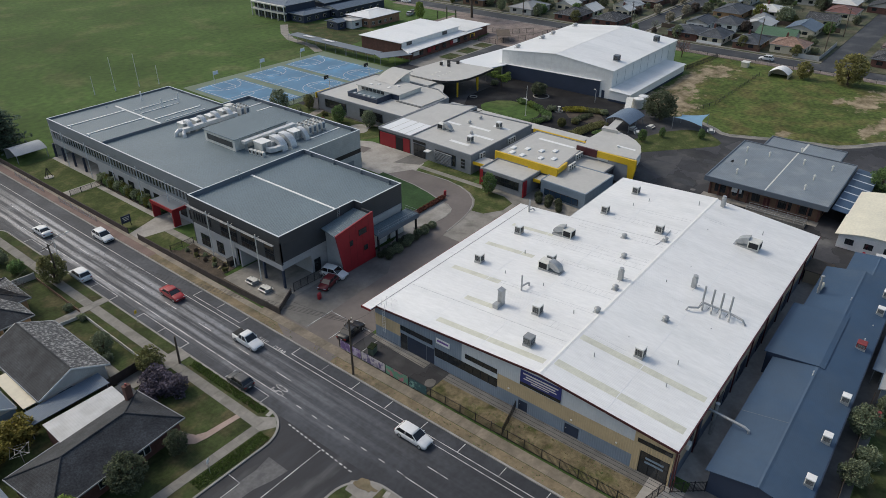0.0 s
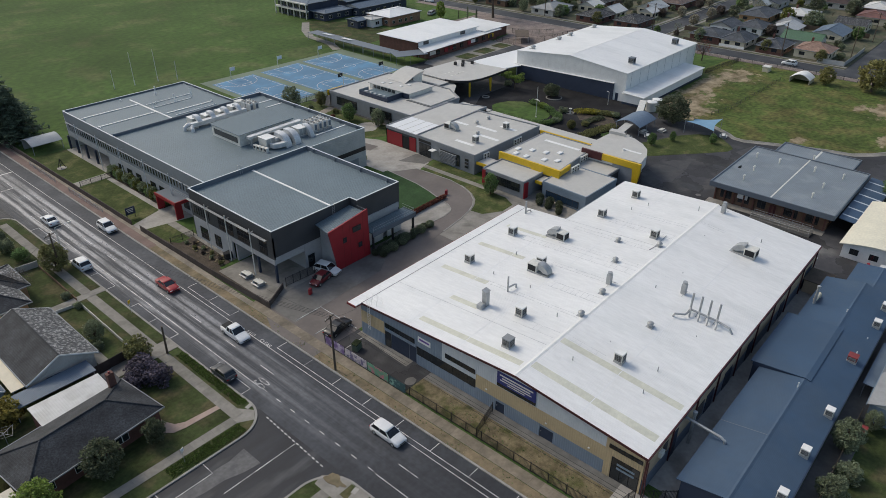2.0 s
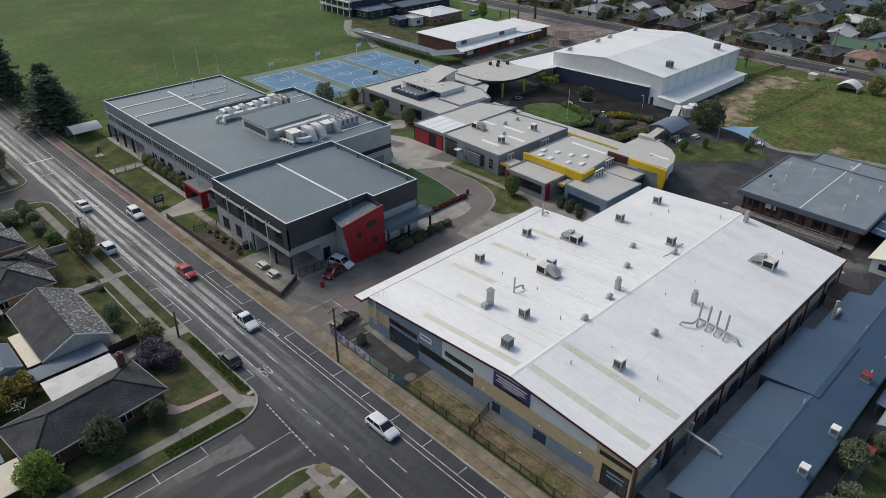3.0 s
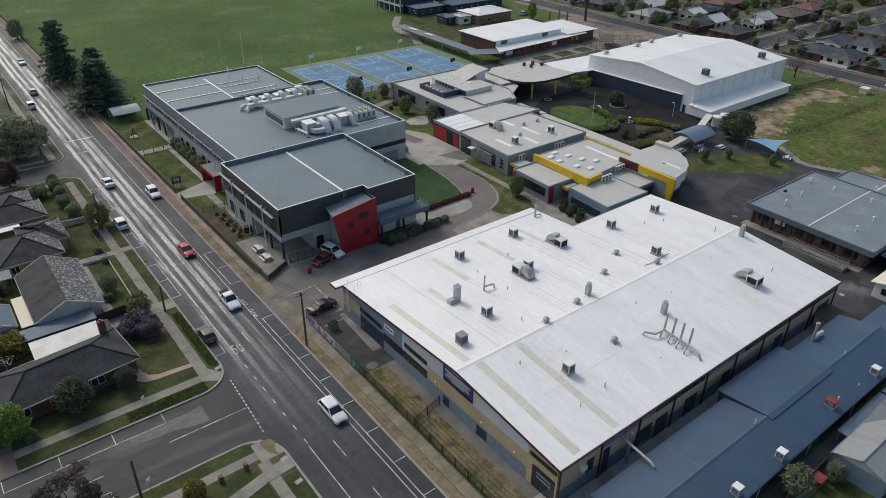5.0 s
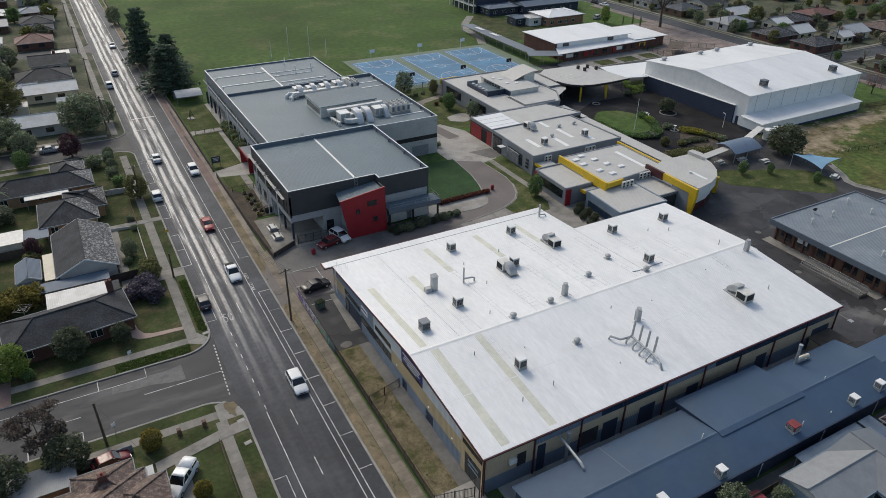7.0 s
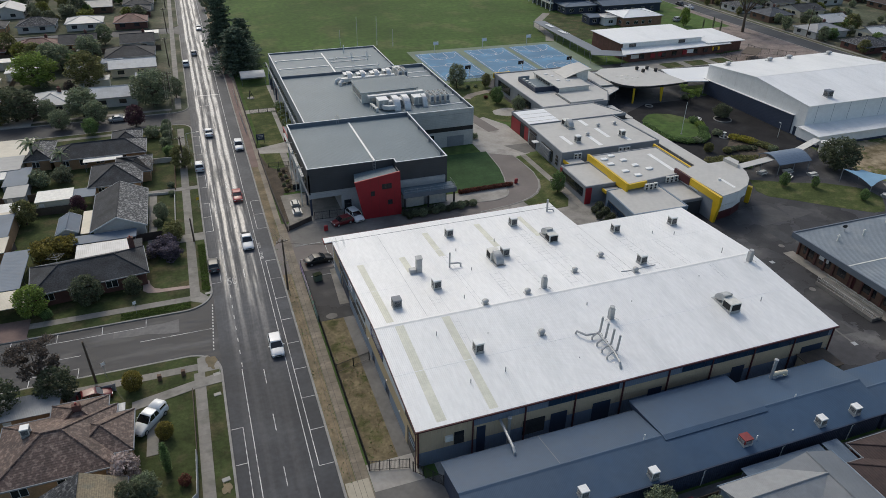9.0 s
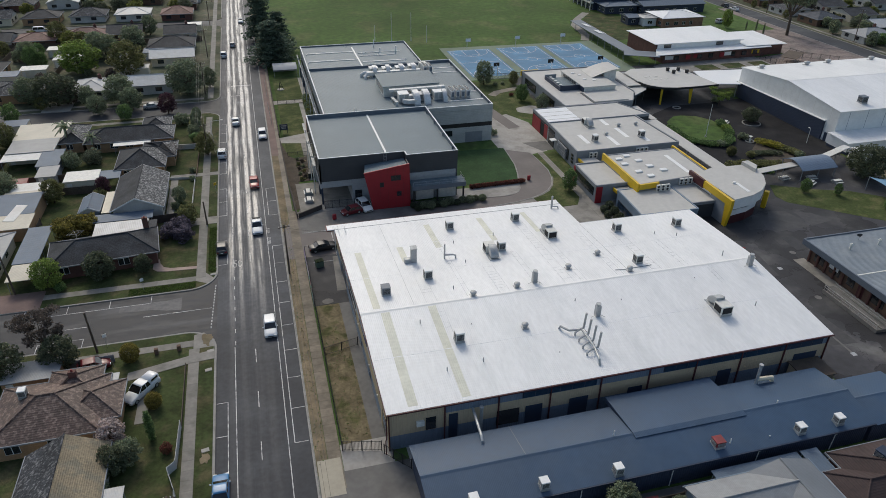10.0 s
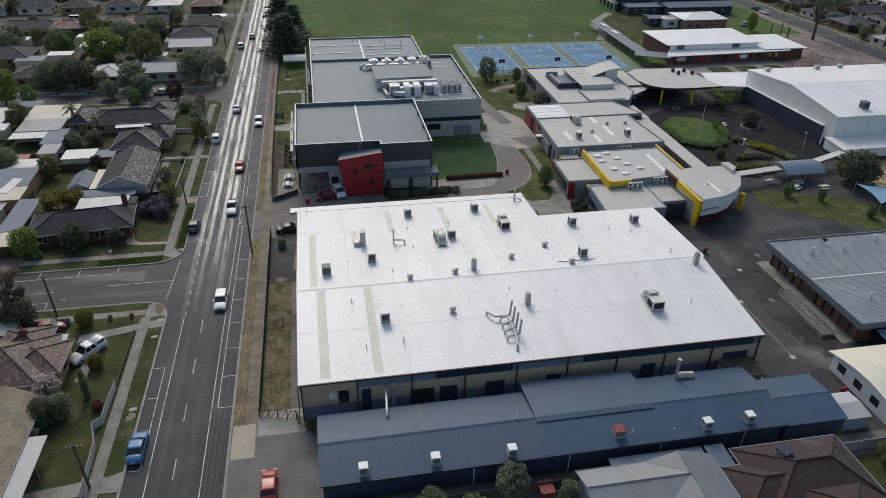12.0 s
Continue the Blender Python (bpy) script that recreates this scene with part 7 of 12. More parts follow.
# covered way and the curved entry roof
def covered_way(label, line, w, z, mat="warm_roof", step=5.0):
    e = thing("covered_way", (line[0][0], line[0][1], TOP), label, "covered walkway", "covered ways")
    part("roof", prism(NB(), band(line, w), z - 0.12, z), M[mat], e)
    for (x0, y0), (x1, y1) in zip(line, line[1:]):
        ln = math.hypot(x1 - x0, y1 - y0)
        d = Vector((x1 - x0, y1 - y0)).normalized()
        for k in range(int(ln / step) + 1):
            for s in (-1, 1):
                x, y = x0 + d.x * k * step - d.y * s * (w / 2 - 0.2), y0 + d.y * k * step + d.x * s * (w / 2 - 0.2)
                part("post", cyl(NB(), (x, y, TOP - 0.02), (x, y, z - 0.1), 0.06, 6), M["greywall"], e)
    return e


covered_way("Long covered walkway with pale metal roof", [(83.1, 86.6), (83.1, 55.5)], 3.4, 3.0)
covered_way("Narrow covered walkway with pale metal roof", [(84.4, 96.8), (84.4, 87.0)], 1.6, 3.0)
covered_way("Short covered walkway with pale metal roof", [(86.5, 53.5), (100.5, 55.5)], 2.0, 2.9)
e = thing("entry_canopy", (101, 110, TOP), "Large pale canopy with a curved front edge", "canopy")
edge = [(92.3, 109.6), (92.7, 107.4), (93.7, 105.4), (96.1, 103.3), (99.7, 102.3), (105.4, 102.1), (112.8, 102.5), (111.5, 112), (110.5, 120), (96, 121), (92.3, 118)]
part("roof", prism(NB(), edge, 4.75, 5.0), M["warm_roof"], e)
part("fascia", prism(NB(), band(edge[:7], 0.2), 4.5, 5.06), M["black"], e, "black curved fascia")
for x, y, w0, w1 in ((96.3, 103.5, 0.42, 0.5), (104.9, 102.6, 0.35, 1.15)):
    part("column", side_prism(NB(), [(x - w0 / 2, TOP - 0.05), (x + w0 / 2, TOP - 0.05), (x + w0 / 2, 4.72), (x + w0 / 2 - w1, 4.72)], y, y + 0.3, "y"), M["yellow"], e, "yellow canopy column")
part("back_wall", box(NB(), 92.3, 95, 112, 120, TOP, 4.6), M["greywall"], e)
part("back_wall", box(NB(), 95.1, 110, 117, 117.4, TOP, 4.6), M["charcoal"], e)
for k, (x, y) in enumerate(((106.0, 114.4), (110.0, 114.0), (108.8, 116.6), (105.6, 117.0))):
    tagged(part("roof_vent", bevelled(obox(NB(), pose(x, y, 4.99), 0.75, 0.75, 1.0), 0.05), M["black"]), "Dark roof vent on the canopy", "roof vent", "canopy vents")
for k in range(7):
    part("dome_light", obox(NB(), pose(96.3 + 1.7 * (k % 4), 110.4 + 2.6 * (k // 4), 5.003), 0.8, 0.5, 0.06), M["offwhite"], e)
link = thing("link_roof", (90, 112, TOP), "Low white link roof between buildings", "canopy")
part("roof", prism(NB(), [(113.4, 105.6), (121.0, 103.6), (121.1, 106.2), (140.5, 106.2), (140.5, 114.9), (114.6, 117.6), (113.4, 112)], 4.0, 4.2), M["white_roof_x"], link)
for x, y in ((114, 106.2), (120.4, 104.6), (118.5, 116.6), (129, 115.6), (139.8, 114.4)):
    part("post", cyl(NB(), (x, y, TOP - 0.02), (x, y, 4.02), 0.1, 8), M["greywall"], link)

# ---- big white sports hall ----
hall = thing("sports_hall", (145, 86, TOP), "Large white metal sports hall with a low gabled roof", "building")
HX0, HX1, HY0, HY1 = 121.8, 167.2, 68.5, 105.8
HR = 87.1
hz = lambda y: 9.95 - 0.096 * abs(y - HR)
gable = [(HY0, TOP), (HY1, TOP), (HY1, hz(HY1)), (HR, hz(HR)), (HY0, hz(HY0))]
part("wall", side_prism(NB(), gable, HX0, HX0 + 0.3), M["white"], hall, "white gable wall")
part("wall", side_prism(NB(), gable, HX1 - 0.3, HX1), M["white"], hall, "white gable wall")
part("wall", box(NB(), HX0 + 0.3, HX1 - 0.3, HY0, HY0 + 0.3, TOP, hz(HY0)), M["white"], hall, "white side wall")
part("wall", box(NB(), HX0 + 0.3, HX1 - 0.3, HY1 - 0.3, HY1, TOP, hz(HY1)), M["white"], hall, "white side wall")
for y0, y1 in ((HY0 - 0.25, HR), (HR, HY1 + 0.25)):
    part("roof_sheet", prism(NB(), rect(HX0 - 0.2, HX1 + 0.2, y0, y1), lambda x, y: hz(y) + 0.004, lambda x, y: hz(y) + 0.14), M["white_roof"], hall, "white ribbed roof sheeting")
part("ridge_cap", side_prism(NB(), [(HR - 0.35, hz(HR) + 0.1), (HR, hz(HR) + 0.2), (HR + 0.35, hz(HR) + 0.1)], HX0 - 0.22, HX1 + 0.22), M["white"], hall)
for k in range(9):
    x = HX0 + 3 + 5.2 * k
    part("wall_joint", box(NB(), x - 0.04, x + 0.04, HY0 - 0.02, HY0 - 0.002, 3.6, hz(HY0) - 0.1), M["parapet"], hall)
# the dark lower wall along the yard, with a pale lip over it
low_top = lambda y: 4.85 - 0.022 * (y - 72)
M["navy_street"] = surf("navy_sheet_front", (0.03, 0.043, 0.075), 0.55, var=0.1, scale=0.3, fine=3, fvar=0.06, ribs=("Y", 0.3, 0.02))
part("dark_wall", side_prism(NB(), [(72.0, TOP), (105.4, TOP), (105.4, low_top(105.4)), (72.0, low_top(72.0))], HX0 - 0.45, HX0 - 0.004), M["navy_street"], hall, "navy lower wall")
part("lip", side_prism(NB(), [(71.9, low_top(71.9) + 0.004), (105.9, low_top(105.9) + 0.004), (105.9, low_top(105.9) + 0.14), (71.9, low_top(71.9) + 0.14)], HX0 - 0.6, HX0 - 0.004), M["white"], hall)
for k in range(6):
    y = 71.0 + 5.8 * k
    part("wall_joint", box(NB(), HX0 - 0.02, HX0 - 0.003, y - 0.03, y + 0.03, 5.2, hz(y) - 0.15), M["offwhite"], hall)
part("plinth", box(NB(), HX0, HX1, HY0 - 0.03, HY0 - 0.003, TOP, 0.8), M["navy"], hall)
# lower annexe on the south
part("annexe_wall", box(NB(), 120.3, 160.2, 62.2, HY0 - 0.04, 0.75, 2.95), M["white"], hall, "white annexe wall")
part("annexe_plinth", box(NB(), 120.35, 160.1, 62.25, HY0 - 0.05, TOP, 0.747), M["navy"], hall)
part("annexe_roof", prism(NB(), rect(119.9, 160.5, 61.8, HY0 - 0.04), lambda x, y: 2.953 + (y - 61.8) * 0.05, lambda x, y: 3.08 + (y - 61.8) * 0.05), M["white_roof"], hall, "white annexe roof")
part("door", box(NB(), HX0 - 0.05, HX0 - 0.003, 70.4, 71.3, TOP, 2.3), M["navy"], hall, "navy door")
for x, y in ((130.8, 72.0), (159.6, 72.4)):
    cooler(x, y, hz(y) + 0.1, 1.6, 1.3, "parapet", 0, "Large dark evaporative cooler on the hall roof", "hall roof coolers")
for x, y in ((125.5, 102.6), (140.4, 102.8), (148, 103.4), (163, 103.4)):
    copy_thing(first_whirly, Matrix.Translation((x, y, hz(y) + 0.12)) @ Matrix.Diagonal((1.8, 1.8, 1.4, 1)))
for k, (x, y) in enumerate(((120.3, 59.4), (123.3, 59.2))):
    t = thing("water_tank", (x, y, TOP), "Round pale corrugated water tank", "water tank", "water tanks")
    part("shell", cyl(NB(), (x, y, TOP), (x, y, 2.6), 1.4, 24), M["offwhite"], t)
    part("lid", cyl(NB(), (x, y, 2.602), (x, y, 2.85), 1.45, 24, 0.5), M["white"], t)
    bm = NB()
    for j in range(6):
        cyl(bm, (x, y, 0.4 + 0.36 * j), (x, y, 0.46 + 0.36 * j), 1.43, 24)
    part("hoop", bm, M["offwhite"], t)

# ---- brick hall and the far school buildings ----
bh = thing("brick_hall", (135, 152, TOP), "Red brick school hall with a white metal roof", "building")
part("wall", box(NB(), 117.5, 149.5, 144.2, 162.2, TOP, 4.9), M["brick"], bh, "red brick wall")
part("clerestory", box(NB(), 118.2, 149.3, 143.9, 144.17, 3.6, 5.2), M["white"], bh, "white clerestory wall")
part("roof", prism(NB(), rect(116.8, 150.2, 143.3, 162.8), lambda x, y: 5.2 + 0.05 * (9.8 - abs(y - 153)), lambda x, y: 5.35 + 0.05 * (9.8 - abs(y - 153))), M["white_roof"], bh, "white roof sheeting")
part("skirt_roof", prism(NB(), [(114.5, 138.0), (158.8, 139.6), (159.5, 143.8), (117.6, 143.86)], lambda x, y: 3.1 + (y - 138) * 0.07, lambda x, y: 3.25 + (y - 138) * 0.07), M["white_roof"], bh, "white verandah roof")
part("wall", prism(NB(), [(118, 139.3), (157, 140.4), (157, 143.85), (118, 143.85)], TOP, 3.05), M["brick"], bh, "red brick wall")
part("end_block_wall", box(NB(), 149.6, 164.5, 141.5, 158.0, TOP, 3.6), M["brick"], bh, "red brick wall")
part("end_block_roof", prism(NB(), rect(149.6, 165.5, 140.6, 159.0), lambda x, y: 3.6, lambda x, y: 3.75 + 0.09 * (9.2 - abs(y - 149.8))), M["white_roof"], bh, "white roof sheeting")
for k in range(2):
    x = (120.5, 140)[k]
    w = part("window", box(NB(), x, x + 2.6, 143.8, 143.88, 3.8, 4.9), M["black"], bh)
    part("pane", box(NB(), x + 0.1, x + 2.5, 143.77, 143.79, 3.9, 4.8), M["glass"], w)
for k in range(8):
    x = 122 + 4.3 * k
    w = part("window", box(NB(), x, x + 1.6, 139.1 + k * 0.12, 139.35 + k * 0.12, 1.0, 2.4), M["glass"] if k not in (1, 4) else M["red"], bh)
for x, y, mt in ((118.6, 139.2, "offwhite"), (129.2, 139.45, "red"), (140.6, 139.75, "white"), (151.6, 140.1, "yellow")):
    part("wall_banner", box(NB(), x, x + 3.0, y, y + 0.05, 1.3, 2.5), M[mt], bh, "small coloured banner on the brick wall")
covered_way("Dark covered way beside the courts", [(110.6, 190.5), (109.8, 160), (109.6, 147)], 4.6, 2.9, "parapet")
covered_way("Dark timber pergola beside the car park", [(156.5, 128.4), (164.5, 134.4)], 5.0, 2.7, "timber")
covered_way("Dark covered way before the brick hall", [(106.5, 144.5), (116.5, 139.5)], 6.5, 3.1, "parapet")
for y in (186, 176):
    tagged(part("skylight_panel", obox(NB(), pose(111.4, y - 4, 2.91, 0, 8, 0), 2.8, 4.6, 0.06), M["white"]), "White skylight panel on a covered way", "skylight", "covered way skylights")


LOTS = []


def hip_house(label, x0, x1, y0, y1, eave, rise, wall, roof, gable=False, along=None, over=0.5, name="house", group="", turn=0.0, chimney=None, windows=True, category="house", trim="greywall", plain="", barge=False, lit_east=""):
    """A house: walls on a plan rectangle, a hipped or gabled tiled roof with thickness, fascia, windows, door and chimney."""
    cx, cy = (x0 + x1) / 2, (y0 + y1) / 2
    e = thing(name, (cx, cy, TOP), label, category, group)
    w, d = x1 - x0, y1 - y0
    along = along or ("x" if w >= d else "y")
    part("wall", box(NB(), x0, x1, y0, y1, 0.0, eave), M[wall], e)
    X0, X1, Y0, Y1 = x0 - over, x1 + over, y0 - over, y1 + over
    bm = NB()
    zb, zt = eave - 0.06, eave + rise
    if along == "x":
        ins = 0.0 if gable else (Y1 - Y0) / 2
        r0, r1 = (X0 + ins, cy, zt), (X1 - ins, cy, zt)
    else:
        ins = 0.0 if gable else (X1 - X0) / 2
        r0, r1 = (cx, Y0 + ins, zt), (cx, Y1 - ins, zt)
    c = [(X0, Y0, zb), (X1, Y0, zb), (X1, Y1, zb), (X0, Y1, zb)]
    t = 0.1
    lo = [bm.verts.new(p) for p in c]
    hi = [bm.verts.new((p[0], p[1], p[2] + t)) for p in c]
    ra, rb = bm.verts.new((r0[0], r0[1], r0[2] + t)), bm.verts.new((r1[0], r1[1], r1[2] + t))
    bm.faces.new(lo[::-1])
    for i in range(4):
        bm.faces.new((lo[i], lo[(i + 1) % 4], hi[(i + 1) % 4], hi[i]))
    if along == "x":
        bm.faces.new((hi[0], hi[1], rb, ra)), bm.faces.new((hi[2], hi[3], ra, rb))
        bm.faces.new((hi[1], hi[2], rb)), bm.faces.new((hi[3], hi[0], ra))
    else:
        bm.faces.new((hi[1], hi[2], rb, ra)), bm.faces.new((hi[3], hi[0], ra, rb))
        bm.faces.new((hi[0], hi[1], ra)), bm.faces.new((hi[2], hi[3], rb))
    if gable:
        bm.free()
        mid, ends, lo_hi = (cy, (X0, X1), (Y0, Y1)) if along == "x" else (cx, (Y0, Y1), (X0, X1))
        bm = side_prism(NB(), [(lo_hi[0], zb), (mid, zt), (lo_hi[1], zb), (lo_hi[1], zb + t), (mid, zt + t), (lo_hi[0], zb + t)], ends[0], ends[1], along)
    rf = part("roof", bm, M[roof], e)
    # east-facing slopes take a brighter tile, light put into the colour
    if lit_east:
        rf.data.materials.append(M[lit_east])
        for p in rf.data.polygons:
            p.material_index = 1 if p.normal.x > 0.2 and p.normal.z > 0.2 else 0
    caps = NB()
    top = Vector((0, 0, t + 0.03))
    cyl(caps, Vector(r0) + top, Vector(r1) + top, 0.11, 6)
    if not gable:
        near = [(0, r0), (3, r0), (1, r1), (2, r1)] if along == "x" else [(0, r0), (1, r0), (2, r1), (3, r1)]
        for i, r in near:
            cyl(caps, Vector(c[i]) + top, Vector(r) + top, 0.1, 6)
    part("ridge_tiles", caps, M[roof], rf)
    sides = [((X0 - 0.1, Y0 - 0.1), (X1 + 0.1, Y0)), ((X0 - 0.1, Y1), (X1 + 0.1, Y1 + 0.1)), ((X0 - 0.1, Y0), (X0, Y1)), ((X1, Y0), (X1 + 0.1, Y1))]
    if gable:
        sides = sides[:2] if along == "x" else sides[2:]
    if plain:
        keep = {"s": 0, "w": 2, "e": 3}
        sides = [sides[0]] + ([sides[keep[plain[1]]]] if not gable else []) if along == "x" or not gable else [sides[1 if plain[1] == "e" else 0]]
    for a, b in sides:
        part("gutter", box(NB(), a[0], b[0], a[1], b[1], eave - 0.1, eave + 0.08), M[trim], e)
    LOTS.append((X0 - 1, X1 + 1, Y0 - 1, Y1 + 1))
    if gable:
        for s, r in ((0, r0), (1, r1)):
            pts = [(Y0 + over, eave - 0.05), (Y1 - over, eave - 0.05), (cy, zt - 0.15)] if along == "x" else [(X0 + over, eave - 0.05), (X1 - over, eave - 0.05), (cx, zt - 0.15)]
            at = (x0 - 0.01, x0 + 0.2) if s == 0 else (x1 - 0.2, x1 + 0.01)
            if along == "y":
                at = (y0 - 0.01, y0 + 0.2) if s == 0 else (y1 - 0.2, y1 + 0.01)
            part("gable_wall", side_prism(NB(), pts, at[0], at[1], along), M["weatherboard"], e)
    if barge:
        mid, ends, lo_hi = (cy, (X0, X1), (Y0, Y1)) if along == "x" else (cx, (Y0, Y1), (X0, X1))
        for u in (ends[0] - 0.05, ends[1]):
            part("barge_board", side_prism(NB(), [(lo_hi[0], zb - 0.1), (mid, zt - 0.1), (lo_hi[1], zb - 0.1), (lo_hi[1], zb + t + 0.03), (mid, zt + t + 0.03), (lo_hi[0], zb + t + 0.03)], u, u + 0.05, along), M["white"], e, "white barge board")
    for a, b, ln in [s for k, s in (("s", ((x0, y0), (x1, y0), w)), ("e", ((x1, y0), (x1, y1), d)), ("w", ((x0, y1), (x0, y0), d))) if k in plain]:
        for u in (ln * 0.15, ln * 0.6):
            wall_run(e, "window", Vector(a).lerp(Vector(b), u / ln), Vector(a).lerp(Vector(b), (u + 1.8) / ln), 0.95, 2.1, "glass", 0.05, 0.03)
    if windows and not plain:
        rng = random.Random(int(x0 * 13 + y0 * 7))
        for a, b, ln in (((x0, y0), (x1, y0), w), ((x1, y0), (x1, y1), d), ((x1, y1), (x0, y1), w), ((x0, y1), (x0, y0), d)):
            u = 1.0 + rng.random()
            while u + 1.8 < ln - 0.6:
                ww = 1.2 + 0.8 * rng.random()
                opening(e, a, b, u, u + ww, 0.95, min(2.2, eave - 0.35), 1, "glass", "white")
                u += ww + 1.6 + 1.6 * rng.random()
    if chimney:
        ch = part("chimney", obox(NB(), pose(chimney[0], chimney[1], eave - 0.3), 0.9, 0.6, rise + 1.0), M["brick"], e, "brick chimney")
        part("pot", cyl(NB(), (chimney[0], chimney[1], eave + rise + 0.68), (chimney[0], chimney[1], eave + rise + 1.0), 0.13, 8), M["rust"], ch)
    return e


hip_house("Small brick school building with a pale hipped roof", 143.6, 161, 183.2, 196, 3.6, 1.3, "orange_brick", "white_roof", name="school_annexe", category="building")
hip_house("White portable school building with a pale roof", 137.6, 143.0, 187, 193.5, 3.2, 0.6, "white", "warm_roof", name="school_annexe", category="building", along="x")
hip_house("Long navy school building with a slate blue roof", 147.6, 176, 205.4, 214, 3.6, 1.2, "navy", "slate_blue", gable=True, along="x", name="school_annexe", category="building")
hip_house("Small navy school building beside the annexe", 132.6, 137.2, 190, 196, 3.0, 0.6, "navy", "slate_blue", gable=True, along="x", name="school_annexe", category="building")
hip_house("Long navy school building with a slate blue roof", 152, 182, 218, 230, 4.0, 1.4, "navy", "slate_blue", gable=True, along="x", name="school_annexe", category="building")
hip_house("Single-storey navy wing with a low grey roof", 132.6, 147, 209.4, 217, 3.3, 0.5, "navy", "slate_blue", over=0.7, name="school_annexe", category="building", along="x")
oval_house = hip_house("Two-storey navy school building with a pale framed front", 131, 147, 217.9, 238, 6.2, 0.8, "navy", "slate_blue", name="school_annexe", category="building", windows=False)
for z0, z1 in ((2.9, 3.4), (5.7, 6.15)):
    part("balcony_band", box(NB(), 129.4, 130.96, 217.6, 238.3, z0, z1), M["offwhite"], oval_house, "pale horizontal band")
for k in range(6):
    y = 217.6 + 4.08 * k
    part("column", box(NB(), 129.5, 129.8, y, y + 0.3, TOP - 0.02, 5.69), M["offwhite"], oval_house, "pale column")
    if k < 5:
        for z in (0.5, 3.7):
            wall_run(oval_house, "window", (131, y + 3.7), (131, y + 0.7), z, z + 1.7, "glass", 0.05, 0.03)

# ---- brown brick block with the grey roof, east of the workshop ----
gb = thing("brick_block", (90, 13, TOP), "Brown brick classroom block with flat grey metal roof", "building")
part("wall", box(NB(), 79.0, 101.5, 3.2, 24.4, TOP, 3.3), M["brownbrick"], gb, "brown brick wall")
part("wall", box(NB(), 101.503, 109, 6, 20.5, TOP, 3.2), M["brownbrick"], gb, "brown brick wall")
part("roof", prism(NB(), rect(77.6, 102.6, 2.0, 25.4), 3.3, lambda x, y: 4.1), M["pale_grey_roof"], gb, "grey metal roof")
part("roof", prism(NB(), rect(102.603, 110.6, 5.4, 21.4), 3.2, lambda x, y: 3.7), M["pale_grey_roof"], gb, "grey metal roof")
for i, (a, b) in enumerate((((77.6, 2.0), (102.6, 2.0)), ((102.6, 2.0), (102.6, 25.4)), ((102.6, 25.4), (77.6, 25.4)), ((77.6, 25.4), (77.6, 2.0)))):
    wall_run(gb, "fascia", a, b, 3.25 + 0.002 * i, 4.3, "parapet", 0.15, 0.08)
for i, (a, b) in enumerate((((102.7, 5.4), (110.6, 5.4)), ((110.6, 5.4), (110.6, 21.4)), ((110.6, 21.4), (102.7, 21.4)))):
    wall_run(gb, "fascia", a, b, 3.1 + 0.002 * i, 3.9, "parapet", 0.15, 0.08)
part("ridge_cap", box(NB(), 77.8, 102.4, 13.55, 13.8, 4.103, 4.16), M["offwhite"], gb)
part("ridge_cap", box(NB(), 102.8, 110.4, 13.2, 13.6, 3.703, 3.76), M["offwhite"], gb)
for u0, u1 in ((1.0, 3.2), (4.6, 6.8), (8.4, 10), (13.5, 16), (17.5, 19.8)):
    opening(gb, (79.0, 24.4), (79.0, 3.2), u0, u1, 0.9, 2.6, 1)
for u0, u1 in ((2, 5), (8, 11), (14, 17)):
    opening(gb, (79.0, 3.2), (101.5, 3.2), u0, u1, 0.9, 2.6, 1)
part("sign_board", box(NB(), 78.9, 78.95, 18.0, 20.0, 1.7, 2.7), M["white"], gb, "white sign board")
part("door", box(NB(), 78.92, 78.97, 12.4, 13.6, TOP, 2.3), M["maroon"], gb, "maroon door")
for k, (x, y) in enumerate(((82.9, 20.7), (88.8, 20.8), (96.4, 22.9), (96.3, 18.1), (83.3, 7.6), (89.4, 7.4), (96.6, 11.1), (96.7, 5.6), (104.2, 13.4))):
    z = 4.1 if x < 102.6 else 3.7
    t = thing("roof_flue", (x, y, z), "Short white capped roof flue", "flue", "flues on the grey roof")
    part("pipe", cyl(NB(), (x, y, z - 0.05), (x, y, z + 0.9), 0.17, 8), M["offwhite"], t)
    part("cap", cyl(NB(), (x, y, z + 0.9), (x, y, z + 1.15), 0.3, 10, 0.16), M["offwhite"], t)
for k in range(12):
    if k != 6:
        part("pier", box(NB(), 78.72, 78.995, 3.3 + 1.9 * k, 3.6 + 1.9 * k, TOP, 3.24), M["brick"], gb, "dark brick pier")
dish = thing("satellite_dish", (86.6, 22.9, 4.1), "Small dark satellite dish on the grey roof", "satellite dish")
part("mast", cyl(NB(), (86.6, 22.9, 4.05), (86.6, 22.9, 4.8), 0.04, 6), M["zinc"], dish)
part("dish", cyl(NB(), (86.6, 22.85, 4.85), (86.75, 23.1, 5.0), 0.12, 16, 0.42), M["black"], dish)
ramp = thing("access_ramp", (75.4, 10, TOP), "Worn concrete access ramp with steel rails beside the brick block", "ramp")
part("deck", prism(NB(), rect(74.5, 75.4, 6, 15.7), TOP, lambda x, y: 0.2 + (15.7 - y) * 0.045), M["stained"], ramp, "lower ramp run")
part("deck", prism(NB(), rect(75.45, 76.4, 6, 15.7), TOP, lambda x, y: 0.66 + (y - 6) * 0.04), M["stained"], ramp, "upper ramp run")
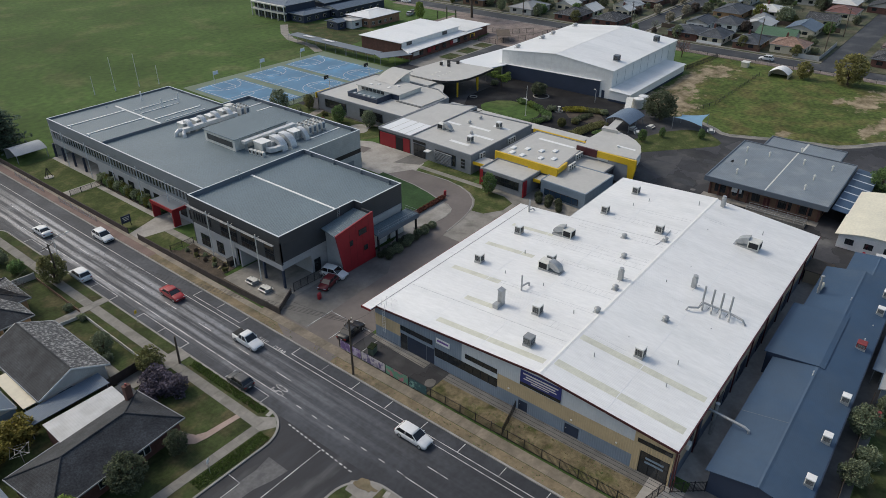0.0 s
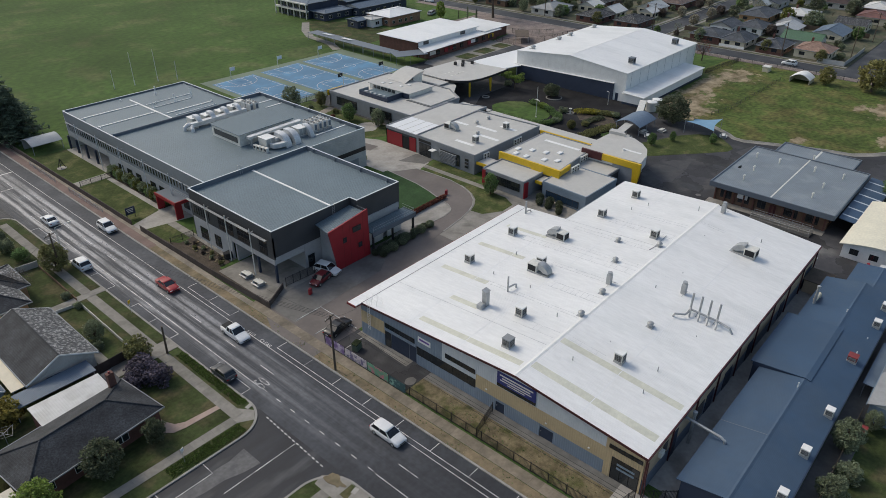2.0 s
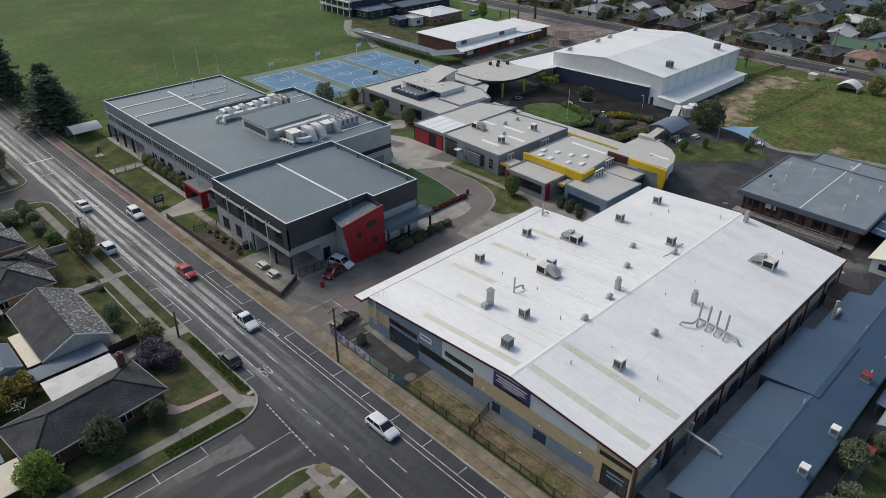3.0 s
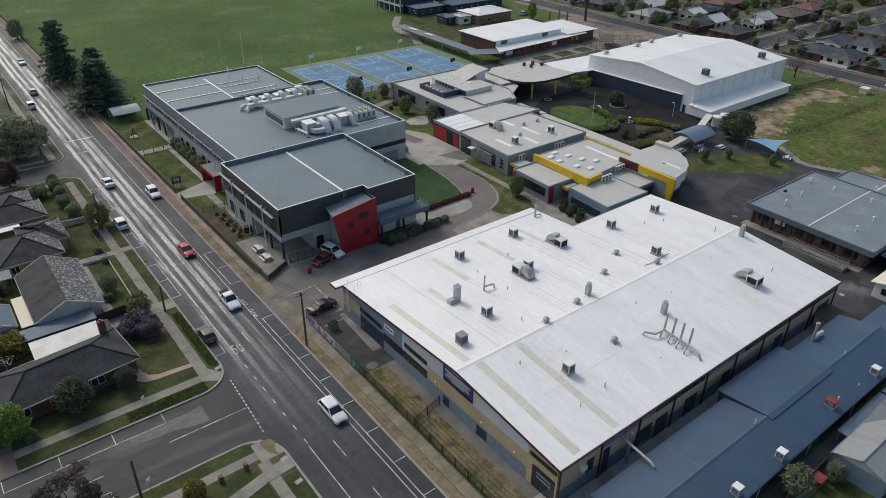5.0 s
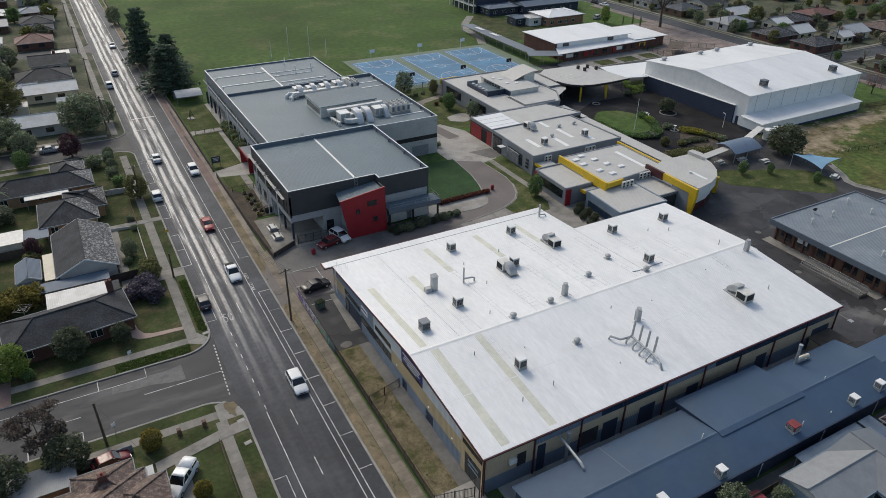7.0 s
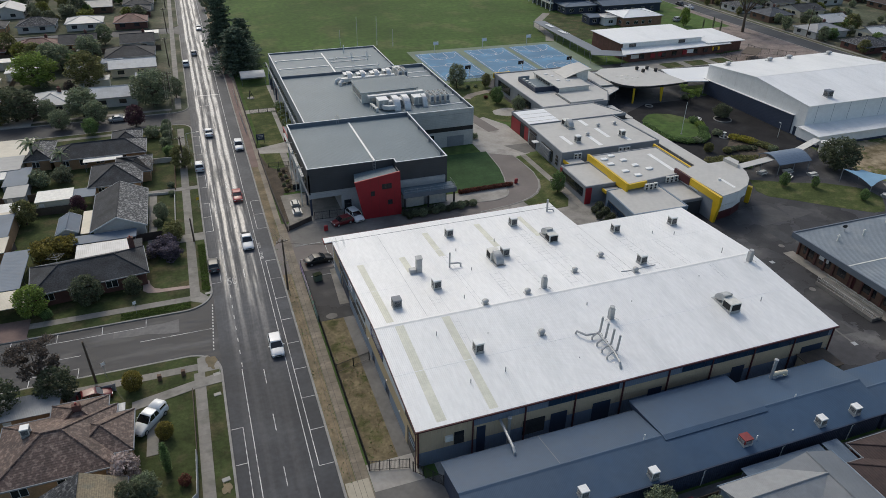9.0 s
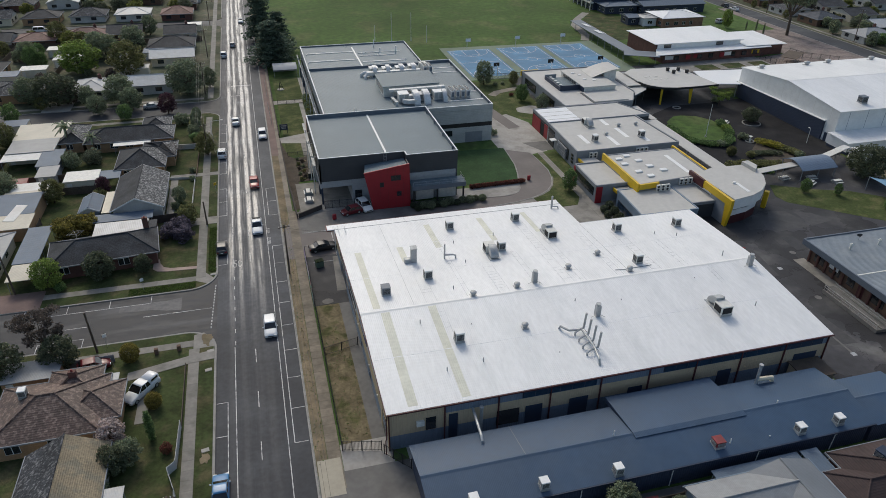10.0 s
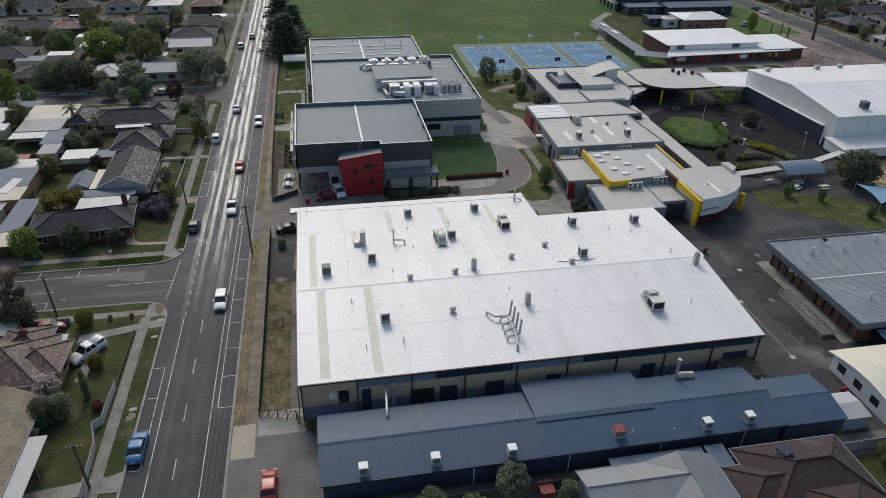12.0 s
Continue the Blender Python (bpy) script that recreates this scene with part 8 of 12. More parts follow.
part("landing", box(NB(), 74.5, 76.4, 4.6, 5.99, TOP, 0.65), M["stained"], ramp)
for x0, lift in ((74.46, 0.0), (75.42, 0.12), (76.44, 0.25)):
    part("kerb_wall", prism(NB(), rect(x0 - 0.07, x0 + 0.07, 4.6, 15.7), TOP, 0.75 + lift), M["path"], ramp)
for x0 in (74.46, 76.44):
    bm = NB()
    for z in (1.25, 1.65):
        cyl(bm, (x0, 4.7, z), (x0, 15.6, z), 0.03, 6)
    for k in range(7):
        cyl(bm, (x0, 4.8 + 1.78 * k, 0.7), (x0, 4.8 + 1.78 * k, 1.65), 0.03, 6)
    part("handrail", bm, M["zinc"], ramp)
sheet("path_brick_block", rect(76.7, 78.9, 3.0, 25.4), M["path"], "Concrete path along the brick classroom block", 0.03, "pavement")
part_v = thing("side_verandah", (98, 0.5, TOP), "Blue metal verandah roof with pale strips", "canopy")
part("roof", prism(NB(), rect(80, 104, -2.6, 1.7), lambda x, y: 2.9 + 0.1 * y, lambda x, y: 3.0 + 0.1 * y), M["blue_roof"], part_v)
for k in range(6):
    part("skylight_strip", prism(NB(), rect(82 + 3.8 * k, 82.45 + 3.8 * k, -2.5, 1.6), lambda x, y: 3.002 + 0.1 * y, lambda x, y: 3.02 + 0.1 * y), M["cap"], part_v)
for k in range(5):
    part("post", cyl(NB(), (80.3 + 5.8 * k, -2.4, TOP - 0.02), (80.3 + 5.8 * k, -2.4, 2.72), 0.06, 6), M["greywall"], part_v)

# cream-roofed demountable beside it
dm = thing("demountable", (80, -8, TOP), "White demountable classroom with a curved cream roof", "building")
part("wall", box(NB(), 71.2, 92, -14.5, -1.6, TOP, 2.9), M["white"], dm, "white wall panels")
bm = NB()
pts = [(-15.1 + 14.1 * i / 10, 2.85 + 1.1 * math.sin(math.pi * i / 10)) for i in range(11)]
side_prism(bm, pts + [(y, z - 0.12) for y, z in pts[::-1]], 70.6, 92.5)
part("roof", bm, surf("cream_roof", (0.72, 0.68, 0.54), 0.5, var=0.05, ribs=("X", 0.3, 0.015)), dm, "cream curved roof")
bm = NB()
side_prism(bm, [(y, z - 0.14) for y, z in pts] + [(-1.0 - 0.6, 2.8), (-14.5, 2.8)], 71.25, 71.5)
part("gable_wall", bm, M["white"], dm)
for k in range(4):
    opening(dm, (71.2, -1.6), (71.2, -14.5), 1.2 + 3.1 * k, 2.6 + 3.1 * k, 1.1, 2.2, 1, "glass", "black")

# ---- long blue-roofed building south of the workshop ----
M["pale_sheet"] = surf("pale_ribbed_sheet", (0.5, 0.51, 0.52), 0.45, var=0.08, scale=0.3, fine=2, fvar=0.06, ribs=("Y", 0.2, 0.015))
bb = thing("blue_roofed_building", (28, -8, TOP), "Long low building with blue metal gabled roof", "building")
BR, BN, BS = -8.2, -2.7, -13.05
bz = lambda x, y: 4.5 - 0.19 * (y - BR) if y > BR else 4.5 - 0.22 * (BR - y)
for x0, x1 in ((2.0, 26.9), (41.45, 56.4)):
    part("roof_sheet", prism(NB(), rect(x0, x1, BR, BN), lambda x, y: bz(x, y) - 0.08, bz), M["blue_roof"], bb, "blue ribbed roof sheeting")
part("roof_sheet", prism(NB(), rect(2.0, 56.4, BS, BR), lambda x, y: bz(x, y) - 0.08, bz), M["blue_roof"], bb, "blue ribbed roof sheeting")
rz = lambda x, y: 4.64 - 0.11 * (y - BR) if y > BR else 4.62 - 0.2 * (BR - y)
part("roof_sheet", prism(NB(), rect(26.9, 41.4, BR, -1.5), lambda x, y: rz(x, y) - 0.1, rz), M["blue_roof"], bb, "raised blue roof sheeting")
part("roof_sheet", prism(NB(), rect(26.9, 41.4, BR - 0.7, BR), lambda x, y: rz(x, y) - 0.08, rz), M["blue_roof"], bb, "raised blue roof sheeting")
for x in (26.95, 41.2):
    part("wall", side_prism(NB(), [(BR, 3.3), (-1.8, 3.3), (-1.8, rz(0, -1.8) - 0.11), (BR, 4.5)], x, x + 0.12), M["navy_sheet"], bb)
part("ridge_cap", side_prism(NB(), [(BR - 0.25, 4.46), (BR, 4.56), (BR + 0.25, 4.46)], 2.0, 26.8), M["blue_roof"], bb)
part("ridge_cap", side_prism(NB(), [(BR - 0.25, 4.46), (BR, 4.56), (BR + 0.25, 4.46)], 41.5, 56.4), M["blue_roof"], bb)
part("lap", prism(NB(), rect(13.9, 14.0, BR, BN), lambda x, y: bz(x, y) - 0.01, lambda x, y: bz(x, y) + 0.02), M["parapet"], bb)
part("wall", box(NB(), 2.3, 56.1, BS + 0.4, BR - 0.01, TOP, 3.3), M["navy_sheet"], bb, "navy sheet wall")
part("wall", box(NB(), 2.3, 56.1, BR + 0.003, BN - 0.5, TOP, 3.3), M["navy_sheet"], bb, "navy sheet wall")
part("wall", side_prism(NB(), [(BS + 0.4, 3.303), (BN - 0.5, 3.303), (BN - 0.5, bz(0, BN - 0.5) - 0.1), (BR, 4.38), (BS + 0.4, bz(0, BS + 0.4) - 0.1)], 2.3, 2.5), M["navy_sheet"], bb)
part("wall", box(NB(), 27.2, 41.1, BN - 0.49, -1.8, TOP, 3.76), M["navy_sheet"], bb)
part("gutter", box(NB(), 1.9, 56.5, BS - 0.14, BS - 0.003, bz(0, BS) - 0.2, bz(0, BS) - 0.02), M["navy"], bb)
for k, x in enumerate((18.5, 29.5, 40.5, 51.0)):
    part("downpipe", pipe(NB(), [(x, BS - 0.06, 3.2), (x + 0.2, BS + 0.25, 2.6), (x + 0.2, BS + 0.32, TOP)], 0.06, 6), M["white"], bb)
bx = thing("blue_roofed_annexe", (58.5, -9, TOP), "Lower annexe with a blue metal roof", "building")
part("roof_sheet", prism(NB(), rect(56.5, 64.4, -9.2, -5.4), lambda x, y: 3.8 - 0.12 * (y + 9.2), lambda x, y: 3.9 - 0.12 * (y + 9.2)), M["blue_roof"], bx)
part("roof_sheet", prism(NB(), rect(56.5, 64.4, -13.1, -9.203), lambda x, y: 3.8 + 0.2 * (y + 9.2), lambda x, y: 3.9 + 0.2 * (y + 9.2)), M["blue_roof"], bx)
part("ridge_cap", side_prism(NB(), [(-9.42, 3.87), (-9.2, 3.95), (-8.98, 3.87)], 56.6, 64.4), M["blue_roof"], bx)
part("wall", box(NB(), 56.55, 64.0, -12.8, -5.7, TOP, 2.98), M["navy_sheet"], bx)
part("lean_to_roof", prism(NB(), rect(64.8, 68.4, -12.6, -10.2), lambda x, y: 2.5 + 0.12 * (y + 10.2), lambda x, y: 2.58 + 0.12 * (y + 10.2)), M["zinc"], bx, "corrugated silver lean-to roof")
part("lean_to_roof", prism(NB(), rect(64.8, 68.4, -10.197, -8.2), lambda x, y: 2.5 - 0.12 * (y + 10.2), lambda x, y: 2.58 - 0.12 * (y + 10.2)), M["pale_sheet"], bx, "corrugated pale lean-to roof")
part("lean_to_wall", box(NB(), 64.9, 68.2, -12.4, -8.4, TOP, 2.2), M["bluewall"], bx)
part("tan_roof", box(NB(), 54.8, 59.6, -3.6, 0.1, 2.4, 2.5), M["timber"], bx, "small tan lean-to roof")
part("tan_wall", box(NB(), 55, 59.4, -3.4, -0.1, TOP, 2.39), M["tan_clad_x"], bx)
for x, y in ((6.7, -12.2), (14.5, -12.1), (23.0, -12.3), (46.4, -12.1), (51.8, -12.0)):
    cooler(x, y, bz(x, y), 0.95, 0.78, "offwhite", 0, "Off-white evaporative cooler on the blue roof", "coolers on the blue roof")
cooler(35.8, -11.6, bz(0, -11.6), 1.15, 0.55, "rust", 0, "Rusty red evaporative cooler on the blue roof", "coolers on the blue roof")
for x, y, a, b in ((11.3, -0.5, 12.4, 1.5), (46.8, -3.6, 46.8, 3.0)):
    t = thing("dust_pipe", (x, y, TOP), "Galvanised extraction duct between the buildings", "duct")
    part("riser", cyl(NB(), (x, y, TOP), (x, y, 4.9 if x < 20 else 6.4), 0.2, 12), M["zinc"], t)
    part("cap", cyl(NB(), (x, y, 4.9 if x < 20 else 6.4), (x, y, 5.15 if x < 20 else 6.7), 0.27, 12), M["zinc"], t)
    if x < 20:
        part("branch", pipe(NB(), [(10.4, 0.15, 4.5), (10.35, -0.6, 4.5), (10.1, -4.2, 4.4), (10.05, -4.7, 4.2), (10.05, -4.8, 3.6)], 0.17, 10), M["zinc"], t)
    else:
        part("branch", pipe(NB(), [(x, y, 4.3), (x + 2.2, y - 0.1, 4.2), (x + 2.2, y - 0.1, 3.6)], 0.28, 10), M["cream"], t, "cream painted duct")
for x, y, hh in ((24.6, -8.0, 0.8), (37.4, -11.7, 0.7), (46.2, -8.1, 0.5), (42.5, -11.9, 0.2)):
    tagged(part("vent_pipe", cyl(NB(), (x, y, bz(x, y) - 0.05), (x, y, bz(x, y) + hh), 0.07, 8), M["white"]), "Short white vent pipe through the blue roof", "vent pipe", "blue roof vent pipes")


# ---- trees and shrubs ----
def leaf_mat(name, col):
    """Leaves that let some of the light through."""
    m = surf(name, col, 0.7, var=0.25, scale=0.35, fine=2.0, fvar=0.2, island=0.45, spec=0.25)
    n, link = m.node_tree.nodes, m.node_tree.links.new
    bsdf = n["Principled BSDF"]
    thin = n.new("ShaderNodeBsdfTranslucent")
    link(bsdf.inputs["Base Color"].links[0].from_socket, thin.inputs["Color"])
    mix = n.new("ShaderNodeMixShader")
    mix.inputs[0].default_value = 0.42
    link(bsdf.outputs[0], mix.inputs[1])
    link(thin.outputs[0], mix.inputs[2])
    link(mix.outputs[0], n["Material Output"].inputs["Surface"])
    return m


LEAF = {
    "green": leaf_mat("green_leaves", (0.155, 0.236, 0.09)),
    "dark": leaf_mat("dark_green_leaves", (0.225, 0.262, 0.165)),
    "olive": leaf_mat("olive_leaves", (0.185, 0.188, 0.08)),
    "bright": leaf_mat("bright_green_leaves", (0.205, 0.28, 0.07)),
    "lime": leaf_mat("yellow_green_leaves", (0.170, 0.185, 0.050)),
    "plum": leaf_mat("dark_plum_leaves", (0.103, 0.052, 0.066)),
    "grey": leaf_mat("grey_brown_twigs", (0.135, 0.111, 0.095)),
    "blossom": leaf_mat("pale_blossom", (0.486, 0.405, 0.378)),
    "yellow": leaf_mat("yellow_flowering_leaves", (0.32, 0.29, 0.05)),
    "willow": leaf_mat("olive_yellow_leaves", (0.27, 0.255, 0.1)),
    "creamy": leaf_mat("cream_blossom", (0.36, 0.33, 0.25)),
    "lilac": leaf_mat("mauve_flower_clusters", (0.15, 0.13, 0.165)),
    "pine": leaf_mat("pine_needles", (0.112, 0.152, 0.108)),
    "redleaf": leaf_mat("red_brown_leaves", (0.189, 0.074, 0.054)),
    "gold": leaf_mat("golden_shrub_leaves", (0.235, 0.2, 0.052)),
    "deep": leaf_mat("deep_green_leaves", (0.118, 0.138, 0.084)),
    "soft": leaf_mat("soft_grey_green_leaves", (0.17, 0.19, 0.125)),
}
WORD = {"creamy": "cream-flowered", "willow": "olive yellow", "yellow": "yellow-flowered", "green": "mid green", "dark": "dark green", "olive": "olive green", "bright": "bright green", "lime": "yellow green", "plum": "dark plum", "grey": "bare grey brown",
        "blossom": "pale blossoming", "lilac": "mauve flowering", "pine": "dark needled", "redleaf": "red brown", "gold": "golden", "deep": "deep green", "soft": "soft grey green"}


def leaves(bm, c, r, n, size, rng, flat=1.0, long=1.0):
    """A clump of n small leaf blades round c."""
    for _ in range(n):
        d = Vector((rng.gauss(0, 1), rng.gauss(0, 1), rng.gauss(0, 1) * flat)).normalized() * r * (0.55 + 0.5 * rng.random())
        d.z *= flat
        p = c + d
        u = Vector((rng.uniform(-1, 1), rng.uniform(-1, 1), rng.uniform(-0.7, 0.7))).normalized()
        w = u.cross(Vector((rng.uniform(-1, 1), rng.uniform(-1, 1), rng.uniform(-1, 1)))).normalized()
        s = size * rng.uniform(0.6, 1.3)
        u, w = u * s * long, w * s * 0.7
        bm.faces.new([bm.verts.new(v) for v in (p - u, p - w * 0.9, p + u, p + w)])


def plant_tree(kind, colour, seed):
    """A tree of nominal size built round the origin: 10 m for trees, 2 m for shrubs. Returns the thing and its height."""
    rng = random.Random(seed)
    wood, crown = NB(), NB()
    tall = 10.0
    if kind in ("broad", "bare", "garden"):
        cyl(wood, (0, 0, -0.05), (0.1, 0.05, 2.6), 0.32, 9, 0.24)
        for k in range(8):
            a = 2 * math.pi * k / 8 + rng.uniform(-0.3, 0.3)
            reach, up = rng.uniform(1.7, 3.2), rng.uniform(4.6, 8.4)
            mid = Vector((math.cos(a) * reach * 0.4, math.sin(a) * reach * 0.4, 2.4 + (up - 2.4) * 0.5))
            tip = Vector((math.cos(a) * reach, math.sin(a) * reach, up))
            cyl(wood, (0.1, 0.05, 2.3), mid, 0.15, 6, 0.1)
            cyl(wood, mid, tip, 0.1, 5, 0.03)
            if kind == "bare":
                for j in range(5):
                    t2 = tip + Vector((rng.uniform(-1.3, 1.3), rng.uniform(-1.3, 1.3), rng.uniform(0.2, 1.5)))
                    cyl(wood, tip, t2, 0.035, 4, 0.01)
        n = 34 if kind == "bare" else 50
        low = 3.0 if kind == "bare" else 1.4
        for k in range(n):
            z = low + (9.3 - low) * (k + 0.5) / n
            wide = 3.6 * math.sin(math.pi * min(1, (z - low + 0.9) / (10.5 - low))) ** 0.55
            a, rr = k * 2.4 + rng.uniform(-0.4, 0.4), wide * math.sqrt(rng.uniform(0.4, 1.0))
            c = Vector((math.cos(a) * rr, math.sin(a) * rr, z))
            r = rng.uniform(0.85, 1.45)
            if kind == "broad":
                leaves(crown, c, r, 90, 0.26, rng, 0.8)
            elif kind == "garden":
                leaves(crown, c, r, 32, 0.44, rng, 0.8)
            else:
                leaves(crown, c, r, 40, 0.12, rng, 0.9)
    elif kind == "pine":
        cyl(wood, (0, 0, -0.05), (0, 0, 9.6), 0.3, 8, 0.04)
        for lv in range(14):
            z = 1.2 + 8.4 * lv / 13
            reach = 3.7 * (1 - lv / 14.5) ** 0.65 * (0.8 + 0.2 * math.sin(lv * 2.3)) + 0.15
            m = max(5, int(11 - lv * 0.4))
            for k in range(m):
                a = 2 * math.pi * k / m + lv * 0.7 + rng.uniform(-0.2, 0.2)
                rr = reach * rng.uniform(0.6, 1.2)
                tip = Vector((math.cos(a) * rr, math.sin(a) * rr, z - 0.12 * rr + rng.uniform(-0.2, 0.3)))
                cyl(wood, (0, 0, z), tip, 0.05, 4, 0.015)
                for j in range(3):
                    q = Vector((0, 0, z)).lerp(tip, 0.35 + 0.3 * j)
                    leaves(crown, q, 0.45 + 0.12 * rr, 26, 0.2, rng, 0.35, 1.3)
    elif kind == "gum":
        cyl(wood, (0, 0, -0.05), (0.4, 0, 4.0), 0.35, 9, 0.24)
        for k in range(9):
            a = 2 * math.pi * k / 9 + rng.uniform(-0.3, 0.3)
            reach, up = rng.uniform(1.8, 4.2), rng.uniform(5.2, 9.0)
            tip = Vector((0.4 + math.cos(a) * reach, math.sin(a) * reach, up))
            cyl(wood, (0.4, 0, 3.7), tip, 0.16, 6, 0.04)
            for j in range(7):
                c = tip + Vector((rng.uniform(-1.1, 1.1), rng.uniform(-1.1, 1.1), rng.uniform(-0.5, 1.0)))
                leaves(crown, c, rng.uniform(0.7, 1.2), 80, 0.2, rng, 0.7)
    elif kind == "palm":
        cyl(wood, (0, 0, -0.05), (0.1, 0, 6.6), 0.24, 8, 0.18)
        for k in range(18):
            a = 2 * math.pi * k / 18
            prev = Vector((0.1, 0, 6.6))
            for j in range(5):
                s = (j + 1) / 5
                rise = (0.9 - 0.5 * (k % 3)) * math.sin(s * 2.2) * 1.5 - s * s * (0.6 + 0.5 * (k % 3))
                q = Vector((0.1 + math.cos(a) * 3.0 * s, math.sin(a) * 3.0 * s, 6.6 + rise))
                side = Vector((-math.sin(a), math.cos(a), -0.3)) * 0.42 * (1.1 - s * 0.7)
                for sg in (-1, 1):
                    crown.faces.new([crown.verts.new(v) for v in (prev, q, q + side * sg, prev + side * sg)])
                prev = q
        tall = 8.0
    elif kind == "cypress":
        cyl(wood, (0, 0, -0.05), (0, 0, 8.5), 0.14, 7, 0.03)
        for k in range(26):
            z = 0.7 + 8.9 * k / 25
            rr = 0.75 * math.sin(math.pi * min(1, 0.12 + 0.86 * k / 25)) ** 0.8
            for j in range(3):
                a = k * 1.3 + j * 2.1
                leaves(crown, Vector((math.cos(a) * rr * 0.6, math.sin(a) * rr * 0.6, z)), 0.45, 38, 0.13, rng, 1.2)
    elif kind == "clipped":
        tall = 2.0
        cyl(wood, (0, 0, -0.03), (0, 0, 1.2), 0.08, 6, 0.03)
        for k in range(90):
            z = -0.9 + 1.9 * (k + 0.5) / 90
            rr = math.sqrt(max(0.0, 1 - z * z)) * 0.78
            a = k * 2.4
            leaves(crown, Vector((math.cos(a) * rr, math.sin(a) * rr, 1.0 + 0.85 * z)), 0.2, 42, 0.07, rng, 1.0)
    else:  # shrub, 2 m
        tall = 2.0
        for k in range(5):
            a = 2 * math.pi * k / 5
            cyl(wood, (0, 0, -0.03), (math.cos(a) * 0.5, math.sin(a) * 0.5, 1.1), 0.05, 5, 0.02)
        for k in range(20):
            z = 0.35 + 1.35 * (k + 0.5) / 20
            rr = 0.8 * math.sqrt(max(0.05, 1 - ((z - 0.9) / 1.1) ** 2)) * math.sqrt(rng.uniform(0.3, 1))
            a = k * 2.4
            leaves(crown, Vector((math.cos(a) * rr, math.sin(a) * rr, z)), 0.38, 85, 0.1, rng, 0.9)
    e = thing("shrub" if kind in ("shrub", "clipped") else "tree", (0, 0, 0), "", "")
    part("trunk", wood, M["bark"], e)
    part("crown", crown, LEAF[colour], e)
    return e, tall


MASTERS = {}
TREE_WORDS = {"clipped": "garden shrub clipped to a smooth ball", "garden": "garden tree with a ragged leafy crown", "broad": "tree with a rounded uneven crown", "bare": "tree with thin open branches", "pine": "tall conifer with layered branches", "gum": "gum tree with open spreading limbs",
              "palm": "palm with drooping fronds", "cypress": "narrow column-shaped tree", "shrub": "garden shrub with a dense leafy crown"}


def tree(kind, colour, x, y, h, wide=1.0, seed=0, z=TOP):
    key = (kind, colour, seed % 3)
    m = pose(x, y, z - 0.02, 0, 0, (x * 37 + y * 11 + seed * 50) % 360)
    label = (WORD[colour] + " " + TREE_WORDS[kind]).capitalize()
    group = "shrubs" if kind in ("shrub", "clipped") else "trees"
    if key not in MASTERS:
        e, tall = plant_tree(kind, colour, hash((len(kind), len(colour), seed % 3, ord(colour[0]), ord(kind[0]))) % 9999)
        s0 = (h / tall * wide, h / tall * wide, h / tall)
        e.matrix_basis = m @ Matrix.Diagonal((*s0, 1))
        MASTERS[key] = (e, tall, s0)
        return tagged(e, label, "shrub" if kind in ("shrub", "clipped") else "tree", group)
    e, tall, s0 = MASTERS[key]
    s = (h / tall * wide, h / tall * wide, h / tall)
    return copy_thing(e, m @ Matrix.Diagonal((s[0] / s0[0], s[1] / s0[1], s[2] / s0[2], 1)))


